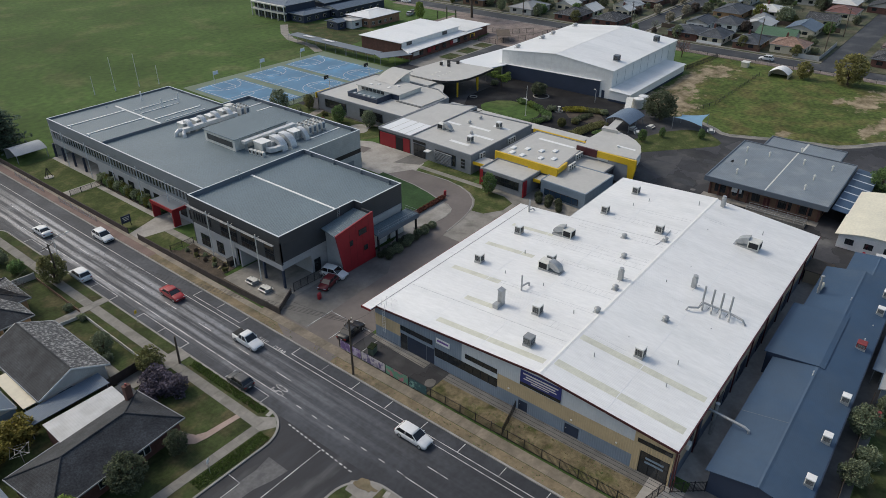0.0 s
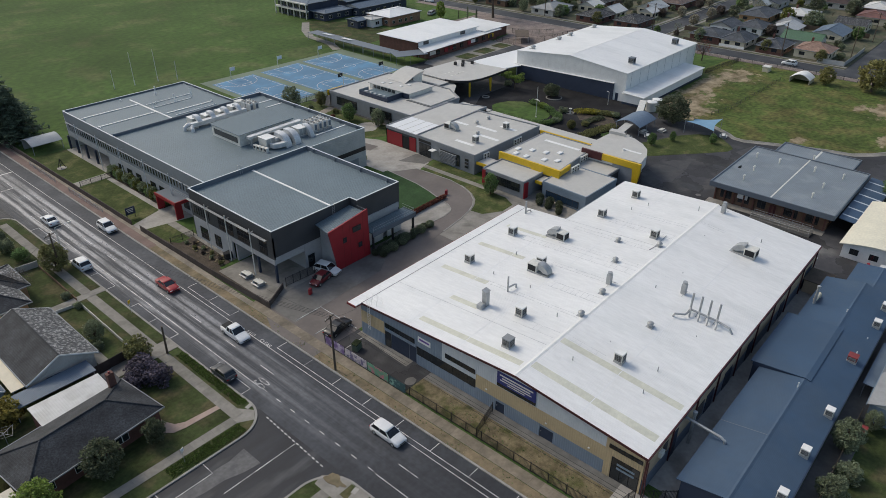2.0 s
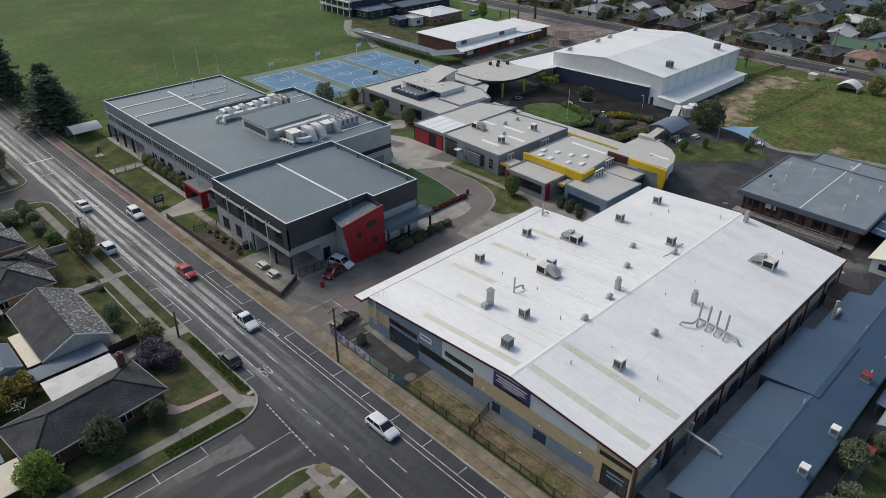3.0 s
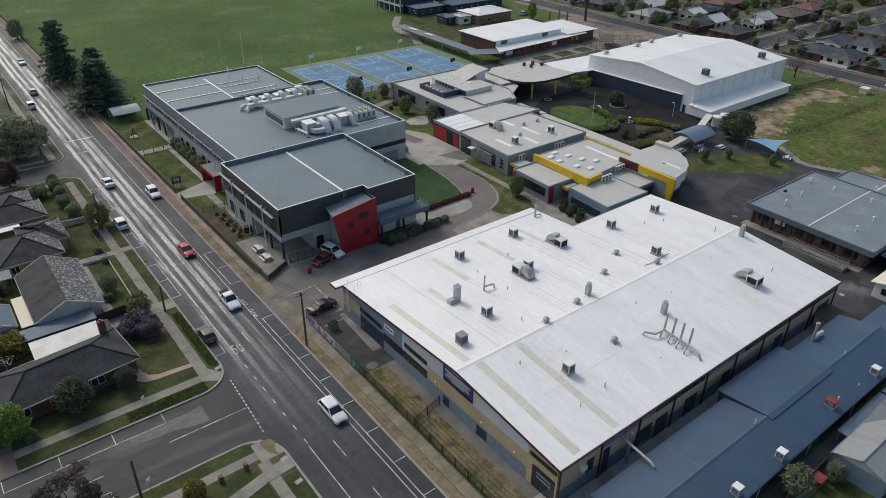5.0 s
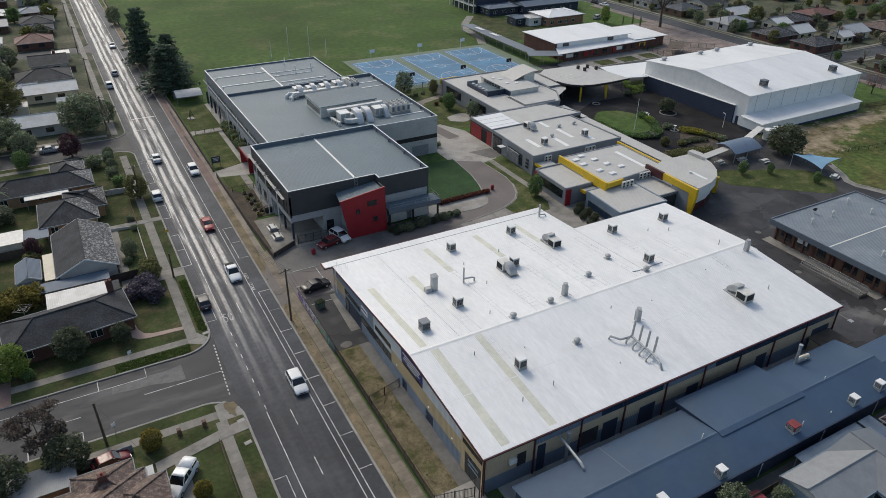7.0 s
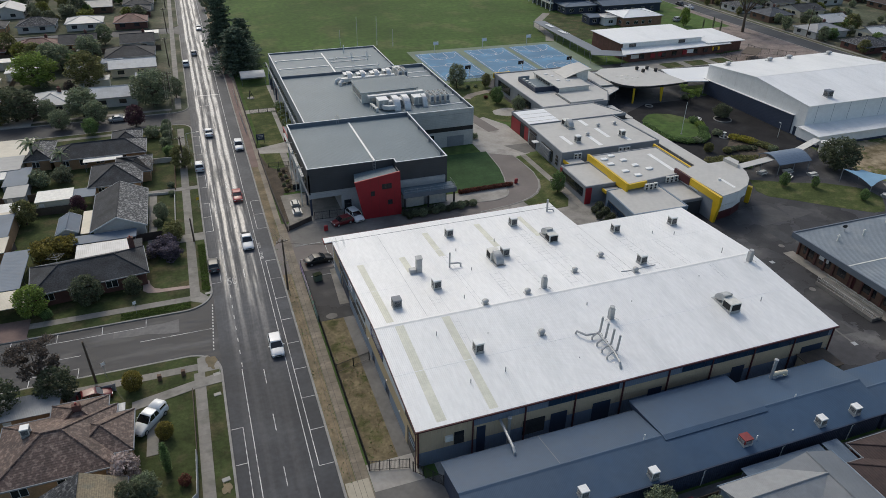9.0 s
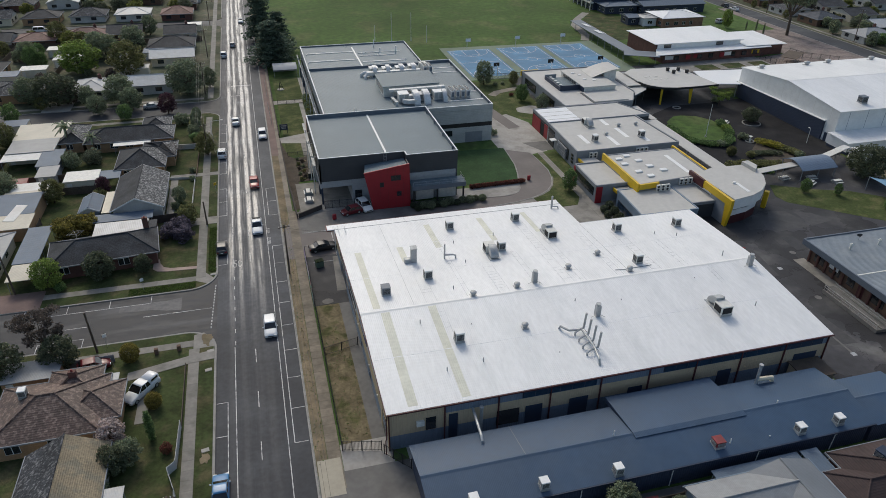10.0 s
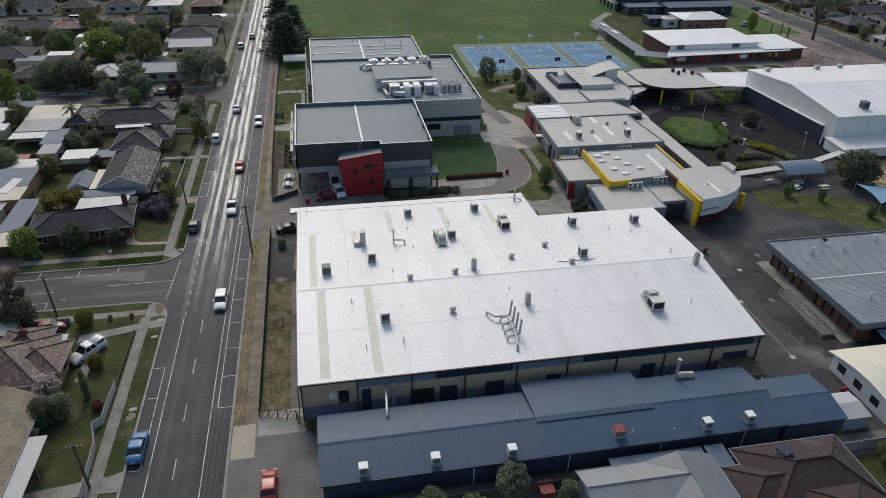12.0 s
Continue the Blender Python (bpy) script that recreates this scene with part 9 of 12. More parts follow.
# by the streets and in the house gardens
for row in (
    ("broad", "deep", -60.6, 138.6, 8.6, 1.6), ("broad", "bright", -59.5, 168, 9.6, 1.5), ("broad", "olive", -45.6, 163, 10.2, 1.3), ("broad", "dark", -45.0, 137.0, 7.8, 1.3),
    ("broad", "dark", -28.2, 140.8, 9.8, 1.35), ("broad", "plum", -32.4, 126.2, 5.5, 1.1), ("broad", "green", -42.3, 123.4, 4.2, 1.15), ("broad", "bright", -75.0, 128.0, 9.5, 1.0),
    ("broad", "green", -68.5, 126.0, 5.5, 0.9), ("broad", "dark", -53, 137, 5.5, 1.0), ("broad", "dark", -77.4, 184, 6.5, 1.2), ("broad", "dark", -58, 186, 8.0, 1.1),
    ("broad", "dark", -47, 190, 8.5, 1.2), ("broad", "green", -90, 150, 8, 1.0), ("broad", "dark", -100, 170, 9, 1.2), ("broad", "olive", -72, 204, 8, 1.0), ("broad", "dark", -44, 212, 7, 1.0),
    ("broad", "olive", -22.4, 96.6, 5.2, 1.1), ("bare", "grey", -29.0, 93.2, 5.0, 0.9), ("broad", "dark", -26.8, 73.0, 3.4, 1.0), ("gum", "grey", -42.0, 28.0, 7.4, 0.85), ("broad", "deep", -39.5, 25.6, 5.0, 1.25),
    ("broad", "deep", -46.5, 24.5, 6.0, 1.2), ("broad", "bright", -45.2, 46.6, 5.4, 1.05), ("broad", "deep", -37.6, 47.6, 5.0, 1.15), ("broad", "deep", -31.2, 48.0, 3.4, 1.0), ("shrub", "gold", -45.4, 63.4, 4.0, 1.15),
    ("shrub", "gold", -42.2, 64.4, 3.8, 1.2), ("broad", "olive", -50.4, 78.5, 5.0, 1.1), ("broad", "dark", -60.0, 82.6, 5.5, 1.3), ("shrub", "dark", -50.2, 95.5, 3.6, 1.2), ("shrub", "soft", -46, 96.5, 3.4, 1.2),
    ("palm", "dark", -52.0, 105.5, 7.0, 1.0), ("palm", "dark", -46.2, 101.5, 5.5, 1.0), ("broad", "plum", -41.5, 80.0, 4.0, 0.9), ("garden", "blossom", -31.0, 8.6, 4.4, 1.0), ("broad", "deep", -30.6, 4.6, 4.0, 1.1),
    ("cypress", "green", -26.8, 8.9, 4.6, 1.5), ("broad", "dark", -29.0, 5.8, 3.4, 1.2), ("broad", "olive", -66, 110, 6, 1.1), ("broad", "dark", -70, 75, 7, 1.2), ("broad", "green", -72, 95, 7, 1.1), ("broad", "dark", -54.5, 183, 8, 1.3), ("broad", "dark", -68.0, 141, 7.5, 1.2), ("broad", "green", -74.7, 178, 6.5, 1.0), ("broad", "dark", -22.5, 146, 6.0, 0.9), ("broad", "dark", -41.5, 131, 6.0, 1.2), ("broad", "dark", -49.5, 129.5, 5.0, 1.2),
):
    tree(*row, seed=int(abs(row[2] * 3 + row[3])))
for row in (
    ("clipped", "gold", -30.8, 24.8, 2.9, 0.95), ("clipped", "gold", -27.0, 14.6, 2.3, 1.0), ("shrub", "lilac", -26.2, 60.6, 3.0, 1.35), ("shrub", "lilac", -25.4, 57.6, 2.7, 1.4), ("shrub", "olive", -25.0, 64.0, 3.8, 1.0),
    ("shrub", "lilac", -28.0, 59.0, 2.6, 1.3), ("clipped", "dark", -25.2, 113.7, 2.8, 0.9), ("clipped", "dark", -25.4, 117, 3.2, 0.85), ("clipped", "dark", -25.2, 120.2, 3.2, 0.8), ("shrub", "dark", -25.6, 109.5, 2.6, 1.0),
    ("shrub", "green", -24.9, 104.5, 2.4, 1.2), ("shrub", "dark", -28.5, 117.0, 3.0, 1.2), ("shrub", "redleaf", -25.0, 6.4, 1.4, 1.0), ("shrub", "dark", -31.5, 1.5, 2.2, 1.0), ("shrub", "dark", -25.0, 87.0, 1.2, 1.3),
    ("shrub", "dark", -24.9, 83.0, 1.1, 1.3), ("shrub", "olive", -42.0, 78.0, 2.4, 1.2), ("shrub", "green", -50, 66.0, 1.4, 1.2), ("shrub", "dark", -27.6, 70.6, 1.4, 1.2), ("shrub", "green", -43.4, 45.6, 1.4, 1.3),
):
    tree(*row, seed=int(abs(row[2] * 5 + row[3])))
# school grounds
for row in (
    ("pine", "pine", -6.0, 197.5, 18.0, 0.95), ("pine", "pine", -3.8, 165.5, 13.5, 1.6), ("pine", "pine", -1.0, 178.0, 13.5, 1.15), ("broad", "dark", -7.5, 262, 7, 1.0),
    ("broad", "dark", 54.6, 131.4, 7.0, 0.95), ("broad", "olive", 63.0, 129.2, 4.2, 0.9), ("broad", "green", 60.2, 114.8, 4.8, 0.95), ("broad", "dark", 62.7, 106.4, 4.6, 1.0), ("broad", "green", 49.9, 60.0, 4.8, 0.8),
    ("gum", "bright", 111.4, 98.8, 5.2, 1.1), ("broad", "deep", 112.3, 86.4, 3.9, 1.5), ("broad", "deep", 115.0, 50.6, 7.4, 1.5), ("broad", "green", 97.2, 47.6, 3.2, 0.85), ("broad", "green", 103.0, 45.0, 2.6, 0.8),
    ("garden", "willow", 179.0, 18.6, 9.6, 1.15), ("garden", "willow", 177.4, 31.0, 5.4, 1.1), ("bare", "redleaf", 178.6, 70.2, 7.0, 1.0), ("gum", "dark", 184.0, 163.0, 18.5, 0.9),
    ("cypress", "dark", 174.3, 164.2, 4.6, 1.1), ("cypress", "dark", 175.1, 169.5, 4.8, 1.1), ("broad", "bright", 168.5, 178.5, 7.0, 0.7), ("cypress", "dark", 173.4, 173.0, 3.4, 1.3), ("broad", "green", 108.0, 37.0, 2.6, 0.9),
):
    tree(*row, seed=int(abs(row[2] * 3 + row[3])))
for row in (
    ("clipped", "olive", 94.0, 68.2, 2.3, 1.1), 
    ("shrub", "dark", 103, 76.5, 1.5, 1.8), 
    ("shrub", "dark", 95.0, 73.5, 1.5, 1.7), ("shrub", "olive", 98.0, 66.4, 1.4, 1.5), ("shrub", "dark", 109, 63.8, 1.5, 1.6),
    ("shrub", "dark", 112.6, 102, 1.6, 1.6), ("shrub", "dark", 57.5, 129.6, 1.0, 1.4), ("shrub", "dark", 60, 130.0, 0.9, 1.4), ("shrub", "olive", 61.8, 122, 1.2, 1.5), ("shrub", "redleaf", 59.0, 119.8, 0.9, 1.5),
    ("shrub", "dark", 44.6, 92.5, 1.6, 1.0), ("shrub", "green", 44.4, 95.5, 1.5, 1.0), ("shrub", "dark", 44.5, 98.5, 1.7, 1.0), ("shrub", "dark", 64.0, 103.2, 1.4, 1.2),
):
    tree(*row, seed=int(abs(row[2] * 5 + row[3])))
# clipped shrubs by the low block, and the hedge of balls by the driveway
for x, y, h in ((52.6, 49.6, 1.5), (54.2, 50.6, 1.7), (52.2, 47.2, 1.5), (54.0, 48.0, 1.8), (53.0, 45.2, 1.5), (54.2, 46.0, 1.5), (51.6, 44.4, 1.3)):
    tree("clipped", "deep", x, y, h, 1.1, seed=int(x * 7 + y))
for k in range(11):
    tree("clipped", "dark" if k % 3 else "deep", 17.6 + 1.35 * k, 58.6 + 0.12 * k + 0.5 * (k % 2), 1.2 + 0.2 * (k % 3), 1.3, seed=k)
for k in range(6):
    tree("clipped", "deep", 17.0 + 1.4 * k, 60.0 + 0.1 * k, 1.2, 1.2, seed=k + 1)
# garden bed along the street facade
for k in range(22):
    tree("shrub", ("green", "lime", "dark")[k % 3], 2.7 + 0.35 * (k % 2), 105.4 + 1.1 * k, 1.9 + 0.5 * ((k * 7) % 3) / 2, 1.0, seed=k)
for k in range(9):
    tree("shrub", ("olive", "grey", "dark")[k % 3], -2.9 + 0.9 * (k % 2), 77.6 + 1.35 * k, 0.8, 1.1, seed=k)


# uneven clipped hedge of a given outline
def hedge(label, line, w, h, mat):
    bm = NB()
    rng = random.Random(int(line[0][0] * 3 + line[0][1]))
    for (x0, y0), (x1, y1) in zip(line, line[1:]):
        ln = math.hypot(x1 - x0, y1 - y0)
        n = max(2, int(ln / (w * 0.45)))
        for k in range(n + 1):
            c = Vector((x0 + (x1 - x0) * k / n, y0 + (y1 - y0) * k / n, TOP + h * 0.45))
            leaves(bm, c, w * 0.5, int(170 * w), 0.15, rng, h / w * 0.9)
    return tagged(part("hedge", bm, mat), label, "hedge", "hedges")


hedge("Low clipped hedge of red leaves along a lawn", [(30.6, 65.6), (42.0, 65.9)], 1.1, 1.0, LEAF["redleaf"])
hedge("Low clipped hedge round the oval lawn", [(89.4, 86.5), (89.0, 81), (89.9, 77.0), (92.6, 74.4), (96.0, 73.6)], 2.4, 1.3, LEAF["green"])
hedge("Broad clipped green hedge at the end of the lawn", [(96.0, 73.8), (98.6, 75.4), (99.8, 77.4)], 2.7, 1.4, LEAF["green"])
for x, y, mat in ((101.4, 79.4, "green"), (102.6, 82.2, "bright"), (103.2, 85.6, "green")):
    hedge("Clipped green hedge block beside the oval lawn", [(x, y), (x + 0.5, y + 1.2)], 2.5, 1.4, LEAF[mat])
hedge("Low dark clipped hedge in a garden bed", [(99.8, 67.2), (102.4, 66.8), (105.0, 66.2)], 2.4, 1.1, LEAF["deep"])
hedge("Broad clipped green hedge in a garden bed", [(90.2, 62.4), (93.6, 62.0), (97.2, 61.2), (100.6, 60.2)], 3.2, 1.6, LEAF["olive"])
hedge("Small clipped hedge beside the covered way", [(94.6, 58.8), (96.6, 57.9)], 2.0, 0.9, LEAF["green"])
hedge("Golden flowering hedge in a garden bed", [(105.2, 73.0), (106.6, 71.0), (107.6, 69.2)], 2.7, 1.6, LEAF["yellow"])
hedge("Clipped olive hedge in a garden bed", [(108.0, 68.6), (108.9, 66.2), (109.2, 64.0)], 2.5, 1.4, LEAF["olive"])
# round planter kerbs and a drinking fountain in the yard
for x, y, r in ((103.7, 74.6, 1.0), (111.9, 85.2, 2.2), (99.4, 100.2, 1.0)):
    setting("kerb", prism(NB(), band(arc(x, y, r, 0, 360, 24), 0.25), TOP - 0.02, TOP + 0.2), M["kerb"], "Round concrete planter kerb in the yard", "kerb")
fountain = thing("yard_statue", (103.7, 74.6, TOP), "Pale stone ornament on a slim pedestal in the yard", "ornament")
part("pedestal", cyl(NB(), (103.7, 74.6, TOP), (103.7, 74.6, 1.2), 0.22, 10, 0.16), M["offwhite"], fountain)
part("bowl", cyl(NB(), (103.7, 74.6, 1.2), (103.7, 74.6, 1.5), 0.16, 12, 0.45), M["offwhite"], fountain)
# tufts on the dry verge, the fenced strip and the roadside grass
def tufts(name, label, areas, n, size, mat, seed):
    rng, bm = random.Random(seed), NB()
    for _ in range(n):
        x0, x1, y0, y1 = areas[rng.randrange(len(areas))]
        c = Vector((rng.uniform(x0, x1), rng.uniform(y0, y1), TOP + 0.02))
        for _k in range(4):
            a = rng.uniform(0, 6.28)
            d = Vector((math.cos(a), math.sin(a), 0)) * size * 0.5
            bm.faces.new([bm.verts.new(v) for v in (c - d, c + d, c + d * 1.4 + Vector((rng.uniform(-0.1, 0.1), rng.uniform(-0.1, 0.1), size)))])
    return tagged(part(name, bm, mat), label, "grass", "", "stuff")


tufts("dry_grass_tufts", "Scattered dry grass tufts on the verge", [(-8.2, -7.0, 0, 64), (-4.8, -1.5, 3, 26)], 170, 0.12, leaf_mat("dry_grass_blades", (0.3, 0.25, 0.13)), 5)
tufts("green_weed_tufts", "Scattered green weeds in the dry grass", [(-4.8, -1.5, 3, 26), (-8.2, -7.0, 0, 64)], 160, 0.13, LEAF["green"], 6)
tufts("verge_grass_tufts", "Long green grass on the roadside verge", [(-21.1, -19.9, 45.5, 61), (-33, -23, 41.3, 43.1)], 2200, 0.14, leaf_mat("verge_grass_blades", (0.12, 0.175, 0.05)), 7)


# ---- houses round about ----
def flat_shed(label, x0, x1, y0, y1, z, roof, wall="cream", slope=0.04, open_sides=False, name="shed", category="shed"):
    e = thing(name, ((x0 + x1) / 2, (y0 + y1) / 2, TOP), label, category, "sheds and carports")
    part("roof", prism(NB(), rect(x0 - 0.15, x1 + 0.15, y0 - 0.15, y1 + 0.15), lambda x, y: z - 0.1 + slope * (y - y0), lambda x, y: z + slope * (y - y0)), M[roof], e)
    if open_sides:
        for x in (x0 + 0.1, x1 - 0.1):
            n = max(2, int((y1 - y0) / 4) + 1)
            for k in range(n):
                y = y0 + 0.1 + (y1 - y0 - 0.2) * k / (n - 1)
                part("post", cyl(NB(), (x, y, TOP - 0.05), (x, y, z - 0.09 + slope * (y - y0)), 0.06, 6), M["greywall"], e)
    else:
        part("wall", prism(NB(), rect(x0, x1, y0, y1), TOP - 0.05, lambda x, y: z - 0.103 + slope * (y - y0)), M[wall], e)
        part("door", box(NB(), x0 + 0.5, min(x1 - 0.3, x0 + 1.4), y0 - 0.04, y0 - 0.003, TOP, 2.1), M["offwhite"], e)
    return e


M["pale_metal"] = surf("pale_metal_roof", (0.44, 0.45, 0.45), 0.45, var=0.1, scale=0.3, fine=2, fvar=0.06, ribs=("X", 0.15, 0.012), stain=(0.4, 0.39, 0.37), stain_scale=0.3, stain_at=0.58)
M["skillion_metal"] = surf("ribbed_white_metal_roof", (0.42, 0.43, 0.44), 0.4, var=0.1, scale=0.3, fine=2, fvar=0.06, ribs=("X", 0.3, 0.014), stain=(0.34, 0.345, 0.35), stain_scale=0.5, stain_at=0.56)
M["mid_metal"] = surf("grey_metal_roof", (0.175, 0.19, 0.205), 0.5, var=0.1, scale=0.3, fine=2, fvar=0.06, ribs=("X", 0.19, 0.008), stain=(0.175, 0.188, 0.2), stain_scale=0.3, stain_at=0.58)
M["bright_metal"] = surf("white_metal_roof", (0.6, 0.6, 0.58), 0.5, var=0.1, scale=0.3, fine=2, fvar=0.06, ribs=("X", 0.2, 0.01), stain=(0.5, 0.49, 0.46), stain_scale=0.3, stain_at=0.58)
M["cream_metal"] = surf("cream_metal_roof", (0.5, 0.46, 0.37), 0.55, var=0.1, scale=0.3, fine=2, fvar=0.06, ribs=("X", 0.2, 0.01))
M["dull_metal"] = surf("dull_silver_metal_roof", (0.27, 0.28, 0.285), 0.55, var=0.12, scale=0.3, fine=2, fvar=0.08, ribs=("X", 0.19, 0.008), stain=(0.22, 0.225, 0.23), stain_scale=0.3, stain_at=0.57)
M["slate_metal"] = surf("slate_blue_metal_roof", (0.115, 0.155, 0.205), 0.58, spec=0.35, var=0.1, scale=0.3, fine=2, fvar=0.06, ribs=("X", 0.15, 0.012))
M["green_metal"] = surf("green_metal_roof", (0.07, 0.14, 0.08), 0.5, var=0.1, scale=0.3, fine=2, fvar=0.06, ribs=("X", 0.15, 0.012))
M["red_metal"] = surf("red_metal_roof", (0.22, 0.035, 0.035), 0.5, var=0.1, scale=0.3, fine=2, fvar=0.06, ribs=("X", 0.15, 0.012))

# opposite the school
hip_house("Red brick corner house with dark hipped tile roof", -45.6, -29.6, 49.6, 57.6, 2.6, 2.0, "brick", "tile_dark", chimney=(-30.8, 57.0)).matrix_basis = pose(-37.6, 53.6, TOP, 0, 0, 6)
flat_shed("Narrow dark tiled porch of a brick house", -31.0, -29.9, 57.4, 61.4, 2.75, "tile_dark", "brick", 0.02)
flat_shed("White corrugated skillion behind the corner house", -39.9, -31.4, 57.2, 61.7, 2.75, "skillion_metal", "brick", 0.05)
hip_house("Pale house with a lichened gabled tile roof, east slope painted lit", -37.9, -29.5, 67.0, 81.6, 2.7, 2.2, "weatherboard", "tile_dark", gable=True, along="y", barge=True, lit_east="tile_lit_lichen")
flat_shed("Blue metal carport beside a house", -41.0, -31.0, 63.6, 66.2, 2.35, "slate_metal", open_sides=True, name="carport", category="carport")
flat_shed("Narrow cream roofed walkway beside a house", -39.9, -38.5, 67.4, 75.5, 2.3, "cream", open_sides=True, name="carport", category="carport")
hip_house("Small garage with blue gabled metal roof", -44.0, -40.6, 68.4, 74.8, 2.2, 0.9, "bluewall", "slate_metal", gable=True, along="y", over=0.15, barge=True, name="garage", category="garage", windows=False)
flat_shed("Pale flat-roofed garage behind a house", -49.0, -42.8, 82.4, 87.0, 2.6, "offwhite", "cream", 0.02, name="garage", category="garage")
flat_shed("Low grey metal carport roof", -42.6, -38.8, 82.8, 86.4, 2.4, "slate_metal", open_sides=True, name="carport", category="carport")
hip_house("House with a dark hipped tile roof", -39.6, -30.6, 86.4, 96.4, 2.6, 2.2, "tanbrick", "tile_dark", along="y", lit_east="tile_lit_lichen")
hip_house("Street-side wing with a dark hipped tile roof", -35.0, -28.8, 91.5, 99.6, 2.6, 1.4, "tanbrick", "tile_dark", windows=True, along="x", lit_east="tile_lit_lichen")
hip_house("Long house with a dark hipped tile roof", -48.0, -30.0, 102.6, 110.0, 2.6, 1.9, "tanbrick", "tile_dark", along="x", lit_east="tile_lit_lichen")
hip_house("House wing with a lichened hipped tile roof, east slope painted lit", -36.5, -31.0, 109.0, 116.0, 2.6, 1.4, "tanbrick", "tile_dark", along="y", lit_east="tile_lit_lichen")
hip_house("House wing with a lichened hipped tile roof, east slope painted lit", -53.5, -49, 104, 114.0, 2.6, 1.4, "tanbrick", "tile_dark", along="y", lit_east="tile_lit_lichen")
flat_shed("Long pale awning behind a house", -42.0, -34.5, 100.3, 102.2, 2.4, "offwhite", open_sides=True, name="carport", category="carport")
flat_shed("House with a flat cream metal roof", -63.6, -53.0, 107.2, 115.6, 2.9, "cream_metal", "cream", 0.06, name="house", category="house")
flat_shed("House wing with a pale blue-grey metal roof", -63.4, -54.0, 99.8, 107.0, 2.75, "dull_metal", "cream", 0.02, name="house", category="house")
flat_shed("White verandah roof behind a house", -63.6, -56.4, 96.0, 99.5, 2.5, "bright_metal", open_sides=True, name="carport", category="carport", slope=0.02)
flat_shed("Blue-grey metal carport between gardens", -56.0, -51.8, 92.0, 100.4, 2.5, "slate_metal", "greywall", 0.02, name="carport", category="carport")
flat_shed("Pale grey metal carport between gardens", -55.0, -51.4, 86.6, 91.8, 2.35, "dull_metal", "greywall", 0.02, name="carport", category="carport")
flat_shed("Small rust-red garden shed", -59.6, -56.4, 84.2, 86.8, 2.0, "red_metal", "rust", 0.1)
flat_shed("House with a blue-grey metal roof and pale panel", -61.0, -51.6, 69.2, 77.4, 2.9, "slate_metal", "tanbrick", 0.03, name="house", category="house")
flat_shed("Cream metal verandah roof on a house", -57.6, -51.4, 63.8, 69.0, 2.7, "cream_metal", "tanbrick", 0.03, name="house_wing", category="house")
tagged(part("roof_panel", obox(NB(), pose(-54.6, 69.6, 2.92, 2, 2, -10), 1.9, 6.0, 0.06), M["bright_metal"]), "Pale translucent sheet laid over a metal roof", "roof panel", "house roof panels")
flat_shed("Cream flat roof between two houses", -58.6, -51.6, 77.8, 79.6, 2.55, "cream_metal", "cream", 0.02)
flat_shed("White flat-roofed garage behind a house", -58.0, -51.4, 80.0, 83.4, 2.5, "bright_metal", "cream", 0.02, name="garage", category="garage")
flat_shed("Blue-grey flat carport by the side street", -51.0, -47.4, 51.4, 63.4, 2.6, "slate_metal", open_sides=True, name="carport", category="carport", slope=0.01)
flat_shed("Cream carport with open sides", -50.8, -46.2, 46.2, 50.9, 2.5, "cream_metal", open_sides=True, name="carport", category="carport", slope=0.01)
hip_house("House with a grey metal roof", -64, -53.5, 50, 62, 2.7, 1.0, "cream", "dull_metal", along="y")
# south of the side street
hip_house("Brick house with a brown hipped tile roof", -44.0, -32.6, 9.6, 19.0, 2.7, 2.3, "tanbrick", "tile_brown", along="x")
hip_house("Front wing with a brown hipped tile roof", -36.4, -30.6, 11.6, 17.4, 2.7, 1.5, "tanbrick", "tile_brown", along="x")
hip_house("North wing with a brown hipped tile roof", -39.0, -33.6, 16.0, 21.0, 2.7, 1.4, "tanbrick", "tile_brown", along="y", chimney=(-36.2, 18.4))
cooler(-41.1, 15.6, 4.2, 0.9, 0.8, "offwhite", 0, "Small pale evaporative cooler on a tiled roof", "")
flat_shed("Pale grey verandah roof on a brick house", -33.2, -31.4, 15.4, 19.6, 2.5, "pale_metal", open_sides=True, name="carport", category="carport", slope=0.0)
flat_shed("Weathered metal outbuilding roof", -45.5, -39.0, 21.0, 25.0, 2.4, "dull_metal", "tanbrick", -0.02)
# tan east slope and grey west slope hold sun and shade as colour
hip_house("House with a tan gabled tile roof, west slope painted shaded", -39.0, -31.0, -12.0, 6.6, 2.7, 2.2, "weatherboard", "tile_grey", gable=True, along="y", over=0.45, lit_east="tile_tan")
flat_shed("White ribbed verandah roof along a house", -31.0, -28.6, -12.0, 0.0, 2.6, "pale_metal", open_sides=True, name="carport", category="carport", slope=0.0)
# south of the blue-roofed building
hip_house("House with a grey gabled metal roof", 37.5, 45.0, -33.0, -15.5, 2.8, 1.1, "bluewall", "mid_metal", gable=True, along="y", over=0.3, trim="bluewall")
hip_house("House wing with a silver gabled metal roof", 29.8, 41.0, -21.2, -15.5, 2.8, 1.1, "bluewall", "dull_metal", gable=True, along="x", over=0.3, windows=False, trim="bluewall")
flat_shed("Flat grey carport behind a house", 34.0, 44.9, -15.1, -13.9, 2.45, "slate_metal", open_sides=True, name="carport", category="carport")
hip_house("House with a plum brown hipped tile roof", 48.4, 60.7, -23.6, -15.5, 2.8, 2.2, "brick", "tile_plum", along="x")
hip_house("Rear wing with a plum brown hipped tile roof", 50.6, 60.4, -34.0, -20.5, 2.8, 2.0, "brick", "tile_plum", along="y")
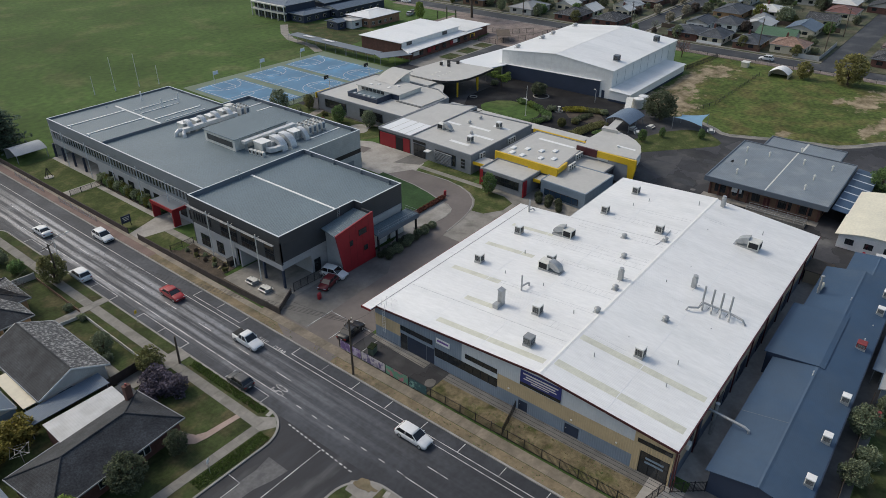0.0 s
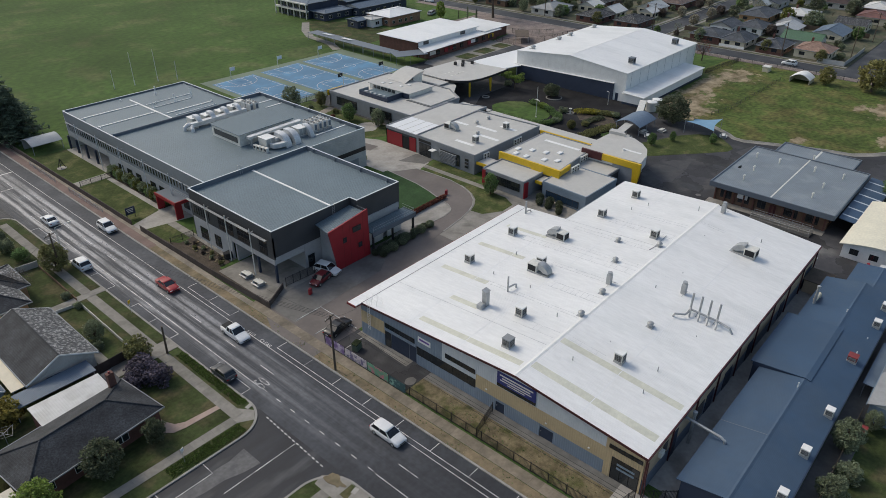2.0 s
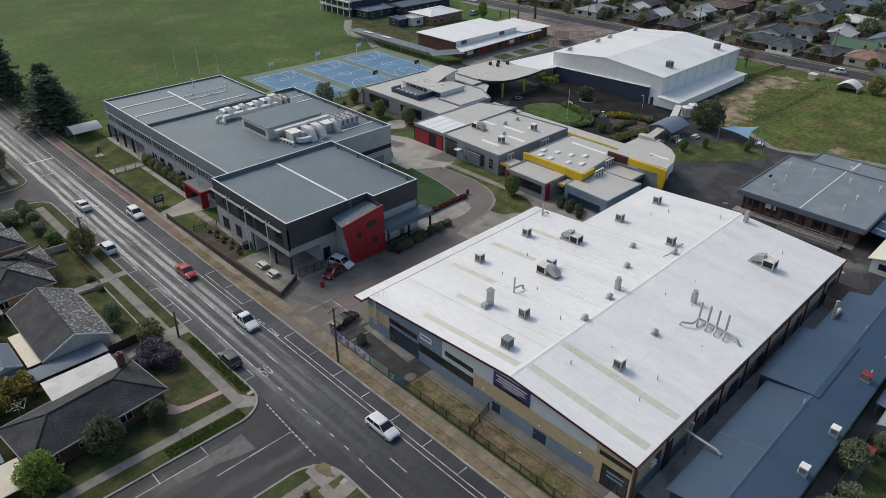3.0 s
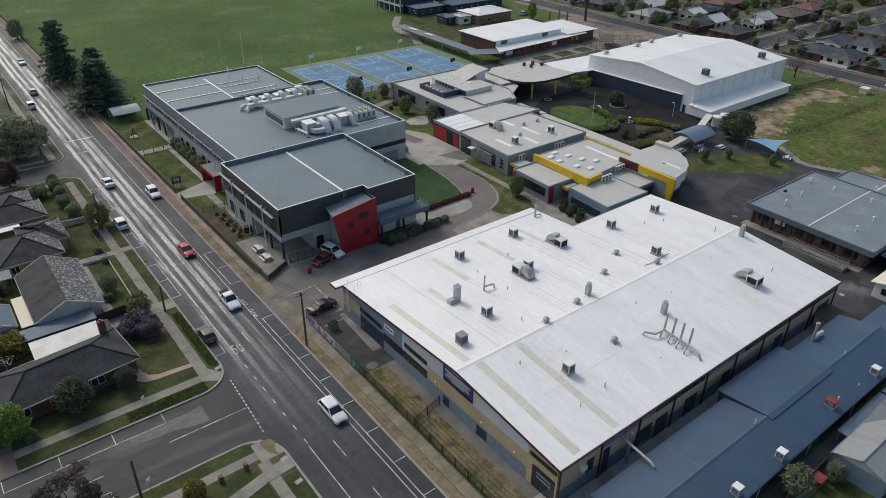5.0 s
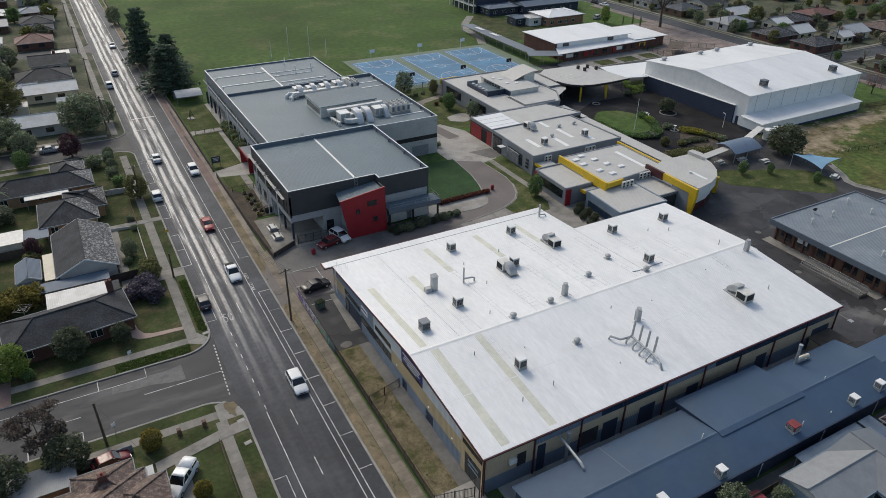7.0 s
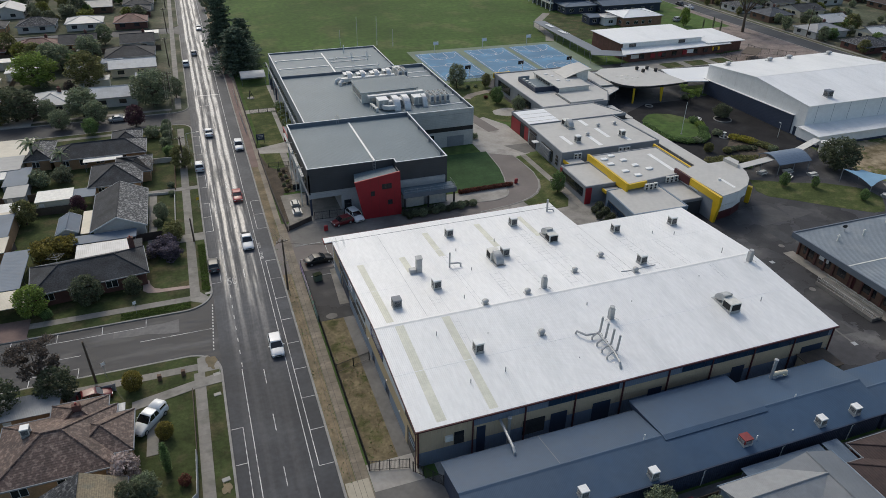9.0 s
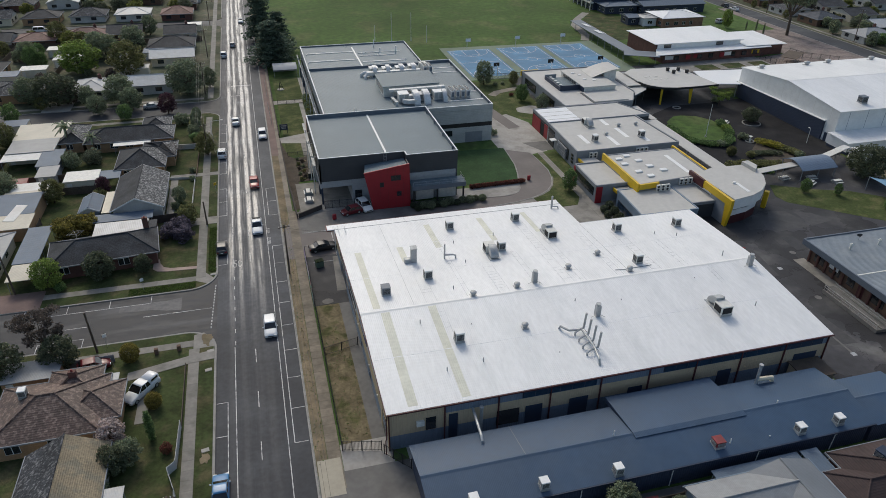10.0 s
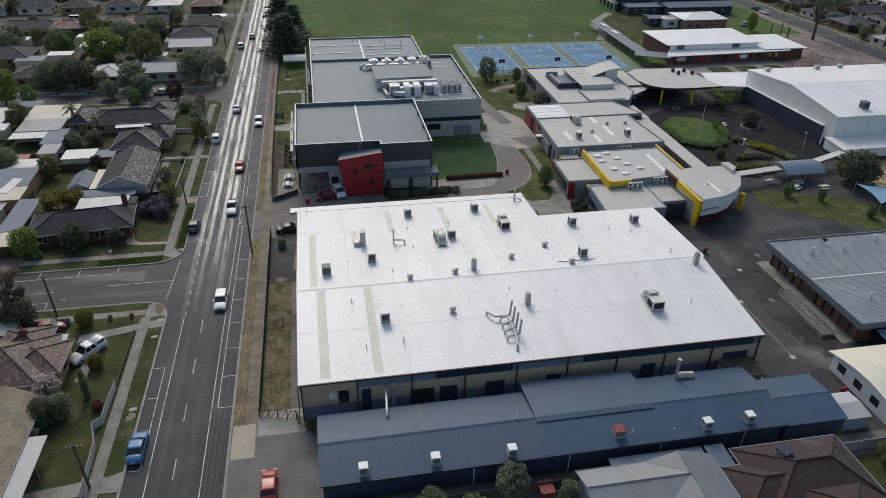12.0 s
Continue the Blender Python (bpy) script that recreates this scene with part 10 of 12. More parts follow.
hip_house("West wing with a plum brown hipped tile roof", 46.0, 54.0, -22.9, -17.8, 2.8, 1.4, "brick", "tile_plum", windows=False, along="x")
tagged(cooler(52.3, -18.0, 4.0, 1.3, 0.7, "navy", 15, "Dark evaporative cooler on a tiled roof", ""), "", "")
aerial = thing("tv_aerial", (54.8, -18.3, 4.4), "Thin metal television aerial on a tiled roof", "aerial")
part("mast", cyl(NB(), (54.8, -18.3, 4.1), (54.8, -18.3, 6.4), 0.03, 6), M["zinc"], aerial)
for dz in (0.0, 0.35):
    part("boom", cyl(NB(), (53.6, -17.9, 6.0 + dz), (56.0, -18.7, 6.0 + dz), 0.025, 6), M["zinc"], aerial)
flat_shed("Dark blue metal awning between houses", 45.5, 47.5, -16.8, -14.0, 2.5, "slate_metal", open_sides=True, name="carport", category="carport")

def clear(x, y):
    """Whether a garden tree may stand there: off the streets and the roofs."""
    if any(a - 1.2 < y < b + 1.2 for a, b in ((SS, SN), (NS, NN), (FS, FN))) and x < 0 or ((22 - 1 < y < 32 or LS - 1.5 < y < LN + 1.5) and x > 0) or x < 0 and x > -25:
        return False
    return not any(a < x < b and c < y < d for a, b, c, d in LOTS)


# rows of further houses
rng = random.Random(41)
ROOFS = ["tile_dark", "tile_grey", "tile_dark", "tile_red", "pale_metal", "slate_metal", "tile_dark", "bright_metal", "tile_plum", "dull_metal"]
WALLS = ["brick", "tanbrick", "weatherboard", "cream", "brownbrick", "weatherboard"]
ROOF_WORD = {"tile_dark": "charcoal tile", "tile_grey": "grey tile", "tile_brown": "brown tile", "tile_red": "red tile", "pale_metal": "pale metal", "slate_metal": "slate metal", "tile_plum": "plum tile", "green_metal": "green metal", "bright_metal": "white metal", "dull_metal": "grey metal", "tile_slate": "slate grey tile", "tile_rose": "faded pink tile"}
WALL_WORD = {"brick": "Red brick", "tanbrick": "Tan brick", "weatherboard": "Pale weatherboard", "cream": "Cream rendered", "brownbrick": "Brown brick", "white": "White rendered"}


def house_at(cx, cy, w, d, roof=None, wall=None, gable=None, eave=None):
    roof = roof or rng.choice(ROOFS)
    wall = wall or rng.choice(WALLS)
    gable = rng.random() < 0.3 if gable is None else gable
    eave = eave or rng.uniform(2.5, 2.8)
    hip_house(f"{WALL_WORD[wall]} house with a {ROOF_WORD[roof]} {'gabled' if gable else 'hipped'} roof", cx - w / 2, cx + w / 2, cy - d / 2, cy + d / 2, eave, rng.uniform(1.5, 2.2), wall, roof,
              gable=gable, plain="se" if cx < 0 else "sw", chimney=(cx + w * 0.2, cy + d * 0.2) if rng.random() < 0.4 else None, group="suburban houses")


# beyond the next street, along its north side and back to back
for cx, cy, w, d, roof, wall, gab in (
    (-52.8, 146.5, 8.5, 10.5, "pale_metal", "weatherboard", False), (-37.8, 146.2, 11.0, 6.5, "bright_metal", "weatherboard", True), (-33.8, 174.0, 12.5, 7.0, "bright_metal", "cream", True), (-35.0, 189.0, 14, 11, "tile_dark", "weatherboard", False),
    (-33.0, 205.5, 10, 10, "tile_dark", "weatherboard", True), (-51.5, 210, 11, 10, "tile_dark", "tanbrick", True), (-63.5, 207, 13, 9, "tile_red", "brick", False), (-78.5, 205, 12, 10, "tile_red", "brick", False),
    (-92, 206, 12, 10, "tile_dark", "weatherboard", True), (-72, 148.5, 13, 12, "tile_grey", "tanbrick", False), (-87.5, 170, 14, 12, "tile_dark", "tanbrick", False), (-92, 146, 12, 11, "tile_dark", "brick", False),
    (-106, 148, 12, 11, "tile_brown", "tanbrick", False), (-108, 207, 12, 10, "tile_grey", "cream", False), (-124, 206, 12, 10, "pale_metal", "cream", False), (-122, 150, 12, 11, "tile_red", "brick", False),
    (-75, 112, 12, 12, "pale_metal", "weatherboard", False), (-90, 112, 12, 11, "tile_red", "brick", False), (-76, 56, 12, 12, "tile_dark", "brick", False), (-92, 57, 12, 12, "tile_grey", "weatherboard", False),
    (-36.0, 238, 11, 10, "tile_red", "brick", False), (-52, 240, 12, 10, "pale_metal", "weatherboard", False), (-68, 241, 12, 10, "tile_grey", "weatherboard", False), (-84, 240, 12, 10, "tile_dark", "tanbrick", False),
    (-100, 241, 12, 10, "tile_grey", "cream", True), (-116, 240, 12, 10, "tile_dark", "weatherboard", False), (-133, 240, 12, 10, "tile_brown", "brick", False), (-34, 256, 9, 9, "tile_dark", "brick", False),
):
    house_at(cx, cy, w, d, roof, wall, gab)
for y in (268, 292, 318, 345):
    x = -34.0
    while x > -190:
        if rng.random() < 0.9:
            house_at(x, y + rng.uniform(-3, 3), rng.uniform(10, 13), rng.uniform(9, 12))
        x -= rng.uniform(15, 18)
for x, y, w, d, roof in ((-44, 163, 8, 4, "pale_metal"), (-64, 178, 9, 5, "pale_metal"), (-72, 168, 7, 4, "offwhite"), (-50, 177, 5, 4, "pale_metal"), (-79, 163, 8, 5, "slate_metal"), (-98, 187, 8, 5, "pale_metal"), (-69, 190, 7, 4, "offwhite"), (-90, 188, 6, 4, "offwhite"),
                     (-66, 120.0, 5, 4, "slate_metal"), (-70, 104, 7, 4, "offwhite"), (-48, 224 - 26, 6, 4, "offwhite"), (-30, 163, 6, 4, "slate_metal"), (-40, 181, 6, 5, "slate_metal"), (-29, 216, 5, 4, "offwhite")):
    flat_shed("Low metal-roofed outbuilding behind a house", x - w / 2, x + w / 2, y - d / 2, y + d / 2, 2.5, roof, "cream", 0.03)
# beyond the eastern road
for cx, cy, w, d, roof, wall, gab in (
    (209, 80, 12, 11, "tile_slate", "brick", False), (208.8, 69.4, 12, 8.4, "tile_slate", "cream", False), (208.6, 56.6, 12.5, 9, "tile_slate", "brownbrick", False), (210.2, 43.6, 10, 11, "tile_rose", "cream", False), (210, 112.5, 13, 10, "tile_grey", "brick", False),
    (209, 129, 12, 11, "tile_grey", "brick", False), (210, 151, 15, 11, "dull_metal", "weatherboard", False), (226, 163, 12, 11, "pale_metal", "weatherboard", True), (211, 178, 12, 11, "tile_slate", "brownbrick", False), (211, 196, 12, 11, "tile_grey", "weatherboard", False),
    (226.5, 81.4, 11, 8.4, "tile_slate", "white", True), (232.5, 72.4, 11, 9, "tile_slate", "white", False), (222.4, 51.4, 8.6, 13, "green_metal", "weatherboard", True), (242, 47, 14, 10, "slate_metal", "cream", True), (257, 79, 18, 11, "tile_slate", "tanbrick", False), (269, 67, 14, 12, "bright_metal", "cream", False),
    (263, 45, 10, 11, "tile_grey", "cream", True), (284, 42, 14, 11, "tile_red", "cream", False), (238, 62, 11, 9, "pale_metal", "weatherboard", True), (246, 64, 8, 7, "dull_metal", "cream", False), (287, 85, 16, 11, "tile_slate", "weatherboard", True), (276, 85, 5, 5, "bright_metal", "cream", True),
    (236, 143, 15, 10, "tile_grey", "brick", False), (219.5, 127, 9, 8, "bright_metal", "cream", True), (238.5, 118.4, 11, 9, "pale_metal", "cream", True), (256, 146, 16, 11, "tile_red", "brick", False), (228, 115, 6, 6, "bright_metal", "cream", True), (224, 140, 8, 8, "bright_metal", "cream", True),
    (258.5, 117, 17, 12, "tile_brown", "brick", False), (277, 118, 13, 11, "tile_red", "brick", False), (290, 125, 10, 9, "tile_red", "weatherboard", False),
    (212, 12, 12, 11, "tile_grey", "brick", False), (230, 12, 12, 11, "tile_brown", "cream", False), (248, 11, 12, 11, "tile_dark", "tanbrick", False), (268, 12, 12, 11, "pale_metal", "brick", False), (288, 12, 12, 11, "tile_red", "brick", False), (212, -6, 12, 11, "tile_dark", "brick", False),
    (232, -10, 12, 11, "tile_grey", "cream", False),
):
    house_at(cx, cy, w, d, roof, wall, gab)
for x0 in (212, 232, 258, 278, 305, 326, 352):
    y = 216.0 if x0 < 230 else (182 if x0 < 300 else 30)
    while y < 360:
        if rng.random() < 0.92 and not LS - 9 < y < LN + 9:
            house_at(x0 + rng.uniform(-2, 2), y, rng.uniform(10, 14), rng.uniform(9, 12))
        y += rng.uniform(15, 18)
FAR_LEAF = ["green", "soft", "olive", "dark", "soft", "dark", "lime", "grey"]
for k in range(85):
    x, y = rng.uniform(222, 350), rng.uniform(36, 340)
    if clear(x, y):
        tree("garden", rng.choice(FAR_LEAF), x, y, rng.uniform(3.5, 7), 1.25, seed=k)
for k in range(45):
    x, y = rng.uniform(-180, -27), rng.choice([rng.uniform(176, 200), rng.uniform(249, 340)])
    if clear(x, y):
        tree("garden", rng.choice(FAR_LEAF), x, y, rng.uniform(4, 8), 1.15, seed=k)
for k in range(9):
    tree("garden", rng.choice(["green", "olive", "dark"]), 203.2, 38 + 21 * k + rng.uniform(-4, 4), rng.uniform(3.2, 5.5), 1.0, seed=k)
for x, y in ((245.6, 95.2), (269, 105.8), (240, 105.6), (228, 95.0)):
    tree("garden", "creamy", x, y, 4.2, 1.2, seed=1)
# garden trees and shrubs between the far eastern houses
for k in range(190):
    x, y = rng.uniform(203, 300), rng.uniform(34, 215)
    if clear(x, y):
        tree(rng.choice(["garden", "garden", "garden", "shrub", "bare"]), rng.choice(FAR_LEAF), x, y, rng.uniform(2.2, 4.8), 1.25, seed=k)
for k in range(30):
    x, y = rng.uniform(-130, -26), rng.uniform(136, 232)
    if clear(x, y):
        tree(rng.choice(["garden", "shrub", "garden"]), rng.choice(FAR_LEAF), x, y, rng.uniform(2.4, 5.0), 1.2, seed=k)
for k in range(120):
    x, y = rng.uniform(-150, -27), rng.uniform(233, 345)
    if clear(x, y):
        tree(rng.choice(["garden", "shrub", "garden"]), rng.choice(FAR_LEAF), x, y, rng.uniform(2.6, 6.5), 1.2, seed=k)

# ---- vehicles ----
def car_paint(name, col):
    m = surf(name, col, 0.38, var=0.04, scale=0.8, fine=4, fvar=0.03, rvar=0.04)
    m.node_tree.nodes["Principled BSDF"].inputs["Coat Weight"].default_value = 0.15
    return m


PAINT = {"white": car_paint("white_car_paint", (0.72, 0.73, 0.73)), "silver": car_paint("silver_car_paint", (0.4, 0.41, 0.42)), "red": car_paint("red_car_paint", (0.32, 0.015, 0.02)),
         "maroon": car_paint("maroon_car_paint", (0.14, 0.01, 0.015)), "black": car_paint("black_car_paint", (0.012, 0.013, 0.015)), "blue": car_paint("blue_car_paint", (0.03, 0.16, 0.34)), "grey": car_paint("dark_grey_car_paint", (0.05, 0.052, 0.056))}
M["lamp_white"] = surf("clear_lamp", (0.6, 0.62, 0.64), 0.15)
M["lamp_red"] = surf("red_lamp", (0.3, 0.01, 0.01), 0.2)
M["car_glass"] = glass("car_glass", (0.012, 0.014, 0.016), 0.05)
# length, width, height, bonnet end, windscreen top, roof end, tail glass foot, deck height (from the front)
SHAPES = {"sedan": (4.85, 1.85, 1.46, 1.25, 2.05, 3.35, 4.05, 1.02), "wagon": (4.9, 1.85, 1.52, 1.25, 2.05, 4.2, 4.7, 1.0), "hatch": (4.2, 1.78, 1.5, 1.05, 1.8, 3.5, 4.0, 1.0),
          "suv": (4.7, 1.9, 1.72, 1.2, 1.95, 4.05, 4.55, 1.1), "ute": (5.25, 1.9, 1.78, 1.45, 2.2, 3.35, 3.6, 1.12), "van": (5.0, 1.95, 2.0, 0.6, 1.5, 4.7, 4.92, 1.15)}


def car(kind, colour, x, y, heading, label, z=0.0, canopy=False):
    ln, w, h, bon, wst, rfe, tgf, belt = SHAPES[kind]
    m = pose(x, y, z, 0, 0, heading)
    e = thing("car" if kind not in ("ute", "van") else kind, (x, y, z), label, {"ute": "utility vehicle", "van": "van"}.get(kind, "car"), "vehicles")
    px = lambda f: ln / 2 - f
    paint = PAINT[colour]

    def loft(name, secs, mat, parent=e, lab=""):
        """secs: (distance from the front, half width, low, high) from front to back, drawn as a rounded hull."""
        bm, rings = NB(), []
        for f, hw, lo, hi in secs:
            c = min(0.2, (hi - lo) * 0.35)
            side = [(0.94, lo), (1.0, lo + c), (1.0, (lo + hi) / 2), (0.985, hi - c), (0.95, hi - c * 0.35), (0.86, hi - c * 0.06), (0.45, hi + c * 0.08)]
            prof = [(-hw * k, zz) for k, zz in side] + [(hw * k, zz) for k, zz in side[::-1]]
            rings.append([bm.verts.new(m @ Vector((px(f), yy, zz))) for yy, zz in prof])
        for a, b in zip(rings, rings[1:]):
            for i in range(14):
                j = (i + 1) % 14
                bm.faces.new((a[i], a[j], b[j], b[i]))
        bm.faces.new(rings[0]), bm.faces.new(rings[-1][::-1])
        return part(name, bm, mat, parent, lab, smooth=True)

    hw = w / 2
    back = belt if kind == "sedan" else belt + 0.02
    loft("body", [(0, hw * 0.8, 0.35, 0.62), (0.12, hw * 0.93, 0.25, 0.74), (0.5, hw, 0.22, 0.84), (bon, hw, 0.22, belt - 0.04), (bon + 0.4, hw, 0.22, belt), (tgf, hw, 0.22, back), (ln - 0.12, hw * 0.95, 0.26, back - 0.04), (ln, hw * 0.86, 0.36, back - 0.2)], paint)
    k = hw * 0.8
    cab = NB()
    low = [(px(bon), -hw * 0.93, belt - 0.03), (px(tgf), -hw * 0.93, belt - 0.02), (px(tgf), hw * 0.93, belt - 0.02), (px(bon), hw * 0.93, belt - 0.03)]
    top = [(px(wst), -k, h - 0.06), (px(rfe), -k, h - 0.06), (px(rfe), k, h - 0.06), (px(wst), k, h - 0.06)]
    lo, hi = [cab.verts.new(m @ Vector(p)) for p in low], [cab.verts.new(m @ Vector(p)) for p in top]
    cab.faces.new(lo), cab.faces.new(hi[::-1])
    for i in range(4):
        cab.faces.new((lo[i], lo[(i + 1) % 4], hi[(i + 1) % 4], hi[i]))
    part("glasshouse", cab, M["car_glass"], e, "dark tinted windows")
    loft("roof", [(wst - 0.05, k * 0.9, h - 0.075, h - 0.03), (wst + 0.25, k * 1.02, h - 0.08, h), (rfe - 0.2, k * 1.02, h - 0.08, h), (rfe + 0.06, k * 0.9, h - 0.08, h - 0.03)], paint)
    for s in (-1, 1):
        for f0, f1 in ((bon + 0.05, wst), ((wst + rfe) / 2, (wst + rfe) / 2), (tgf - 0.05, rfe)):
            a, b = m @ Vector((px(f0), s * hw * 0.935, belt - 0.02)), m @ Vector((px(f1), s * k * 1.01, h - 0.05))
            part("pillar", cyl(NB(), a, b, 0.045, 5), paint, e)
        part("mirror", obox(NB(), m @ pose(px(bon + 0.45), s * (hw + 0.09), belt - 0.02), 0.12, 0.18, 0.12), paint, e)
        part("headlight", obox(NB(), m @ pose(px(0.1), s * hw * 0.68, 0.58), 0.18, 0.36, 0.12), M["lamp_white"], e)
        part("tail_light", obox(NB(), m @ pose(px(ln - 0.06), s * hw * 0.72, 0.7), 0.14, 0.34, 0.14), M["lamp_red"], e)
        for f in (0.85, ln - 0.9):
            wh = part("wheel", cyl(NB(), m @ Vector((px(f), s * (hw - 0.2), 0.33)), m @ Vector((px(f), s * (hw + 0.015), 0.33)), 0.33, 16), M["rubber"], e)
            part("rim", cyl(NB(), m @ Vector((px(f), s * (hw + 0.016), 0.33)), m @ Vector((px(f), s * (hw + 0.026), 0.33)), 0.21, 12), M["zinc"], wh)
    part("grille", obox(NB(), m @ pose(px(0.02), 0, 0.42), 0.06, w * 0.5, 0.16), M["black"], e)
    part("number_plate", obox(NB(), m @ pose(px(ln - 0.0), 0, 0.55), 0.03, 0.4, 0.12), M["white"], e)
    if kind == "ute" and not canopy:
        part("tray_bed", obox(NB(), m @ pose(px((tgf + ln) / 2), 0, belt + 0.023), ln - tgf - 0.25, w * 0.8, 0.03), M["darkhole"], e, "dark open tray")
    if canopy:
        loft("canopy", [(tgf - 0.05, hw * 0.86, belt, h - 0.08), (ln - 0.35, hw * 0.86, belt, h - 0.05), (ln - 0.1, hw * 0.8, belt, h - 0.15)], paint)
        for s in (-1, 1):
            part("canopy_window", obox(NB(), m @ pose(px((tgf + ln) / 2 - 0.1), s * (hw * 0.86 + 0.005), belt + 0.2), 1.1, 0.02, 0.3), M["car_glass"], e)
    return e


N, S = 90, -90
# on the main road
car("wagon", "white", -12.0, 27.6, S, "White station wagon driving on the road")
car("ute", "white", -12.7, 58.7, S, "White dual-cab utility driving on the road")
car("suv", "white", -9.75, 104.6, S, "White family wagon parked in the kerbside bay")
car("sedan", "white", -15.8, 115.3, N, "White sedan driving on the road")
car("sedan", "red", -12.6, 78.0, S, "Red sedan driving on the road")
car("hatch", "silver", -15.9, 190.4, N, "Silver hatchback driving on the far road")
car("sedan", "white", -12.6, 226, S, "White sedan driving on the far road")
car("hatch", "grey", -18.9, 52.4, N, "Dark grey hatchback parked by the kerb")
car("suv", "white", -19.0, 95.0, N, "White four-wheel drive parked under a tree")
car("sedan", "blue", -18.85, -1.4, N, "Bright blue sedan parked by the kerb")
car("suv", "white", -18.8, 178, N, "White car parked by the kerb")
# in the grounds and streets
car("hatch", "maroon", 5.0, 60.6, 195, "Dark red hatchback parked before the building", TOP + 0.03)
car("suv", "white", 7.7, 62.0, -75, "White four-wheel drive parked before the building", TOP + 0.03)
car("sedan", "black", -1.9, 48.4, 8, "Black sedan parked in the service yard", TOP + 0.02)
car("ute", "white", -28.8, 17.7, 232, "White utility with a canopy parked on a lawn", TOP, True)
car("hatch", "maroon", -35.4, 24.4, 10, "Dark red hatchback parked beside a house", TOP)
car("hatch", "red", -3.6, -9.6, N, "Red hatchback parked in a driveway", TOP + 0.02)
car("sedan", "silver", -36.6, 131.6, 0, "Pale blue-grey sedan parked in the street")
car("van", "white", -82, 224.5, 0, "White van parked in a far street")
car("suv", "white", 193.2, 46.5, N, "White four-wheel drive on the eastern road")
car("sedan", "white", 191.6, 206, N, "White sedan parked on the eastern road")
car("hatch", "grey", 191.6, 213, N, "Dark hatchback parked on the eastern road")
car("suv", "silver", 171, 186, 20, "Silver car parked by the school", TOP + 0.02)
car("sedan", "grey", 175, 188, 30, "Grey sedan parked by the school", TOP + 0.02)
car("ute", "white", 236.8, 98.4, 0, "White utility parked in a far street", 0.0)


# ---- fences ----
def bar_fence(label, pts, h=1.5, panel=2.4, gap=0.15, mat="black"):
    """Steel fence: each panel a piece with its rails and upright bars, between posts."""
    e = thing("steel_fence", (*pts[0], TOP), label, "fence", "steel fences")
    bars = NB()
    for a, b in zip(pts, pts[1:]):
        a, b = Vector(a), Vector(b)
        ln = (b - a).length
        n = max(1, round(ln / panel))
        d = (b - a) / n
        u = d.normalized()
        turn = math.degrees(math.atan2(u.y, u.x))
        for i in range(n + 1):
            p = a + d * i
            part("post", obox(NB(), pose(p.x, p.y, TOP - 0.05, 0, 0, turn), 0.09, 0.09, h + 0.12), M[mat], e)
        for z in (0.15, h - 0.12):
            c = (a + b) / 2
            part("rail", obox(NB(), pose(c.x, c.y, TOP + z, 0, 0, turn), ln, 0.04, 0.045), M[mat], e)
        k = int(ln / gap)
        for j in range(k):
            q = a + u * (ln * (j + 0.5) / k)
            obox(bars, pose(q.x, q.y, TOP + 0.05, 0, 0, turn), 0.03, 0.03, h)
    part("infill", bars, M[mat], e)["kind"] = "stuff"
    return e


def paling_fence(label, pts, h=1.7, mat="timber", panel=2.4, name="paling_fence", t=0.05):
    e = thing(name, (*pts[0], TOP), label, "fence", "garden fences")
    for a, b in zip(pts, pts[1:]):
        a, b = Vector(a), Vector(b)
        n = max(1, round((b - a).length / panel))
        d = (b - a) / n
        turn = math.degrees(math.atan2(d.y, d.x))
        for i in range(n):
            p = a + d * (i + 0.5)
            part("panel", obox(NB(), pose(p.x, p.y, TOP - 0.04, 0, 0, turn), d.length - 0.02, t, h + 0.02 * (i % 3)), M[mat], e)
        for i in range(n + 1):
            p = a + d * i
            part("post", obox(NB(), pose(p.x, p.y, TOP - 0.05, 0, 0, turn), 0.1, 0.1, h + 0.08), M[mat], e)
    return e


bar_fence("Black steel bar fence along the school frontage", [(-5.1, 1.6), (-5.1, 47.5)])
bar_fence("Black steel bar fence across the dry strip", [(-5.0, 19.4), (-0.2, 20.6)])
bar_fence("Black steel gates at the workshop driveway", [(-5.1, 1.5), (-0.6, 0.4)], 1.6, 1.1)
bar_fence("Black steel gate beside the workshop wall", [(-0.4, -0.2), (2.2, -3.2)], 1.6, 1.2)
bar_fence("Black steel gates before the undercroft", [(0.3, 63.6), (6.0, 63.3)], 1.7, 1.4)
bar_fence("Black steel fence across the front lawn", [(-4.8, 90.6), (-0.4, 90.2)], 1.2)
bar_fence("Black steel fence across the front lawn", [(-4.8, 126.6), (2.0, 126.6)], 1.2)
bar_fence("Galvanised steel railing beside the bus stop", [(-7.2, 111.8), (-7.4, 126)], 1.0, 2.4, 0.3, "zinc")
bar_fence("Galvanised steel railing beside the bus stop", [(-7.3, 133), (-7.3, 146)], 1.0, 2.4, 0.3, "zinc")
bar_fence("Dark steel fence along the eastern road", [(186.0, 12), (186.0, 112)], 1.3, 4.0, 0.3)
bar_fence("Dark steel fence beside the hall", [(164.6, 62.9), (175, 61.5), (184.9, 60.1)], 1.5, 3.0)
bar_fence("Low wire and post fence across the field", [(127.6, 45.4), (136.2, 43.4), (152, 43.0), (172.6, 42.5)], 1.1, 3.4, 0.85)
bar_fence("Dark steel fence by the car park", [(153.4, 137.6), (153.4, 129.8), (168.5, 123.4), (186, 121.4)], 1.9, 3.0, 0.3)
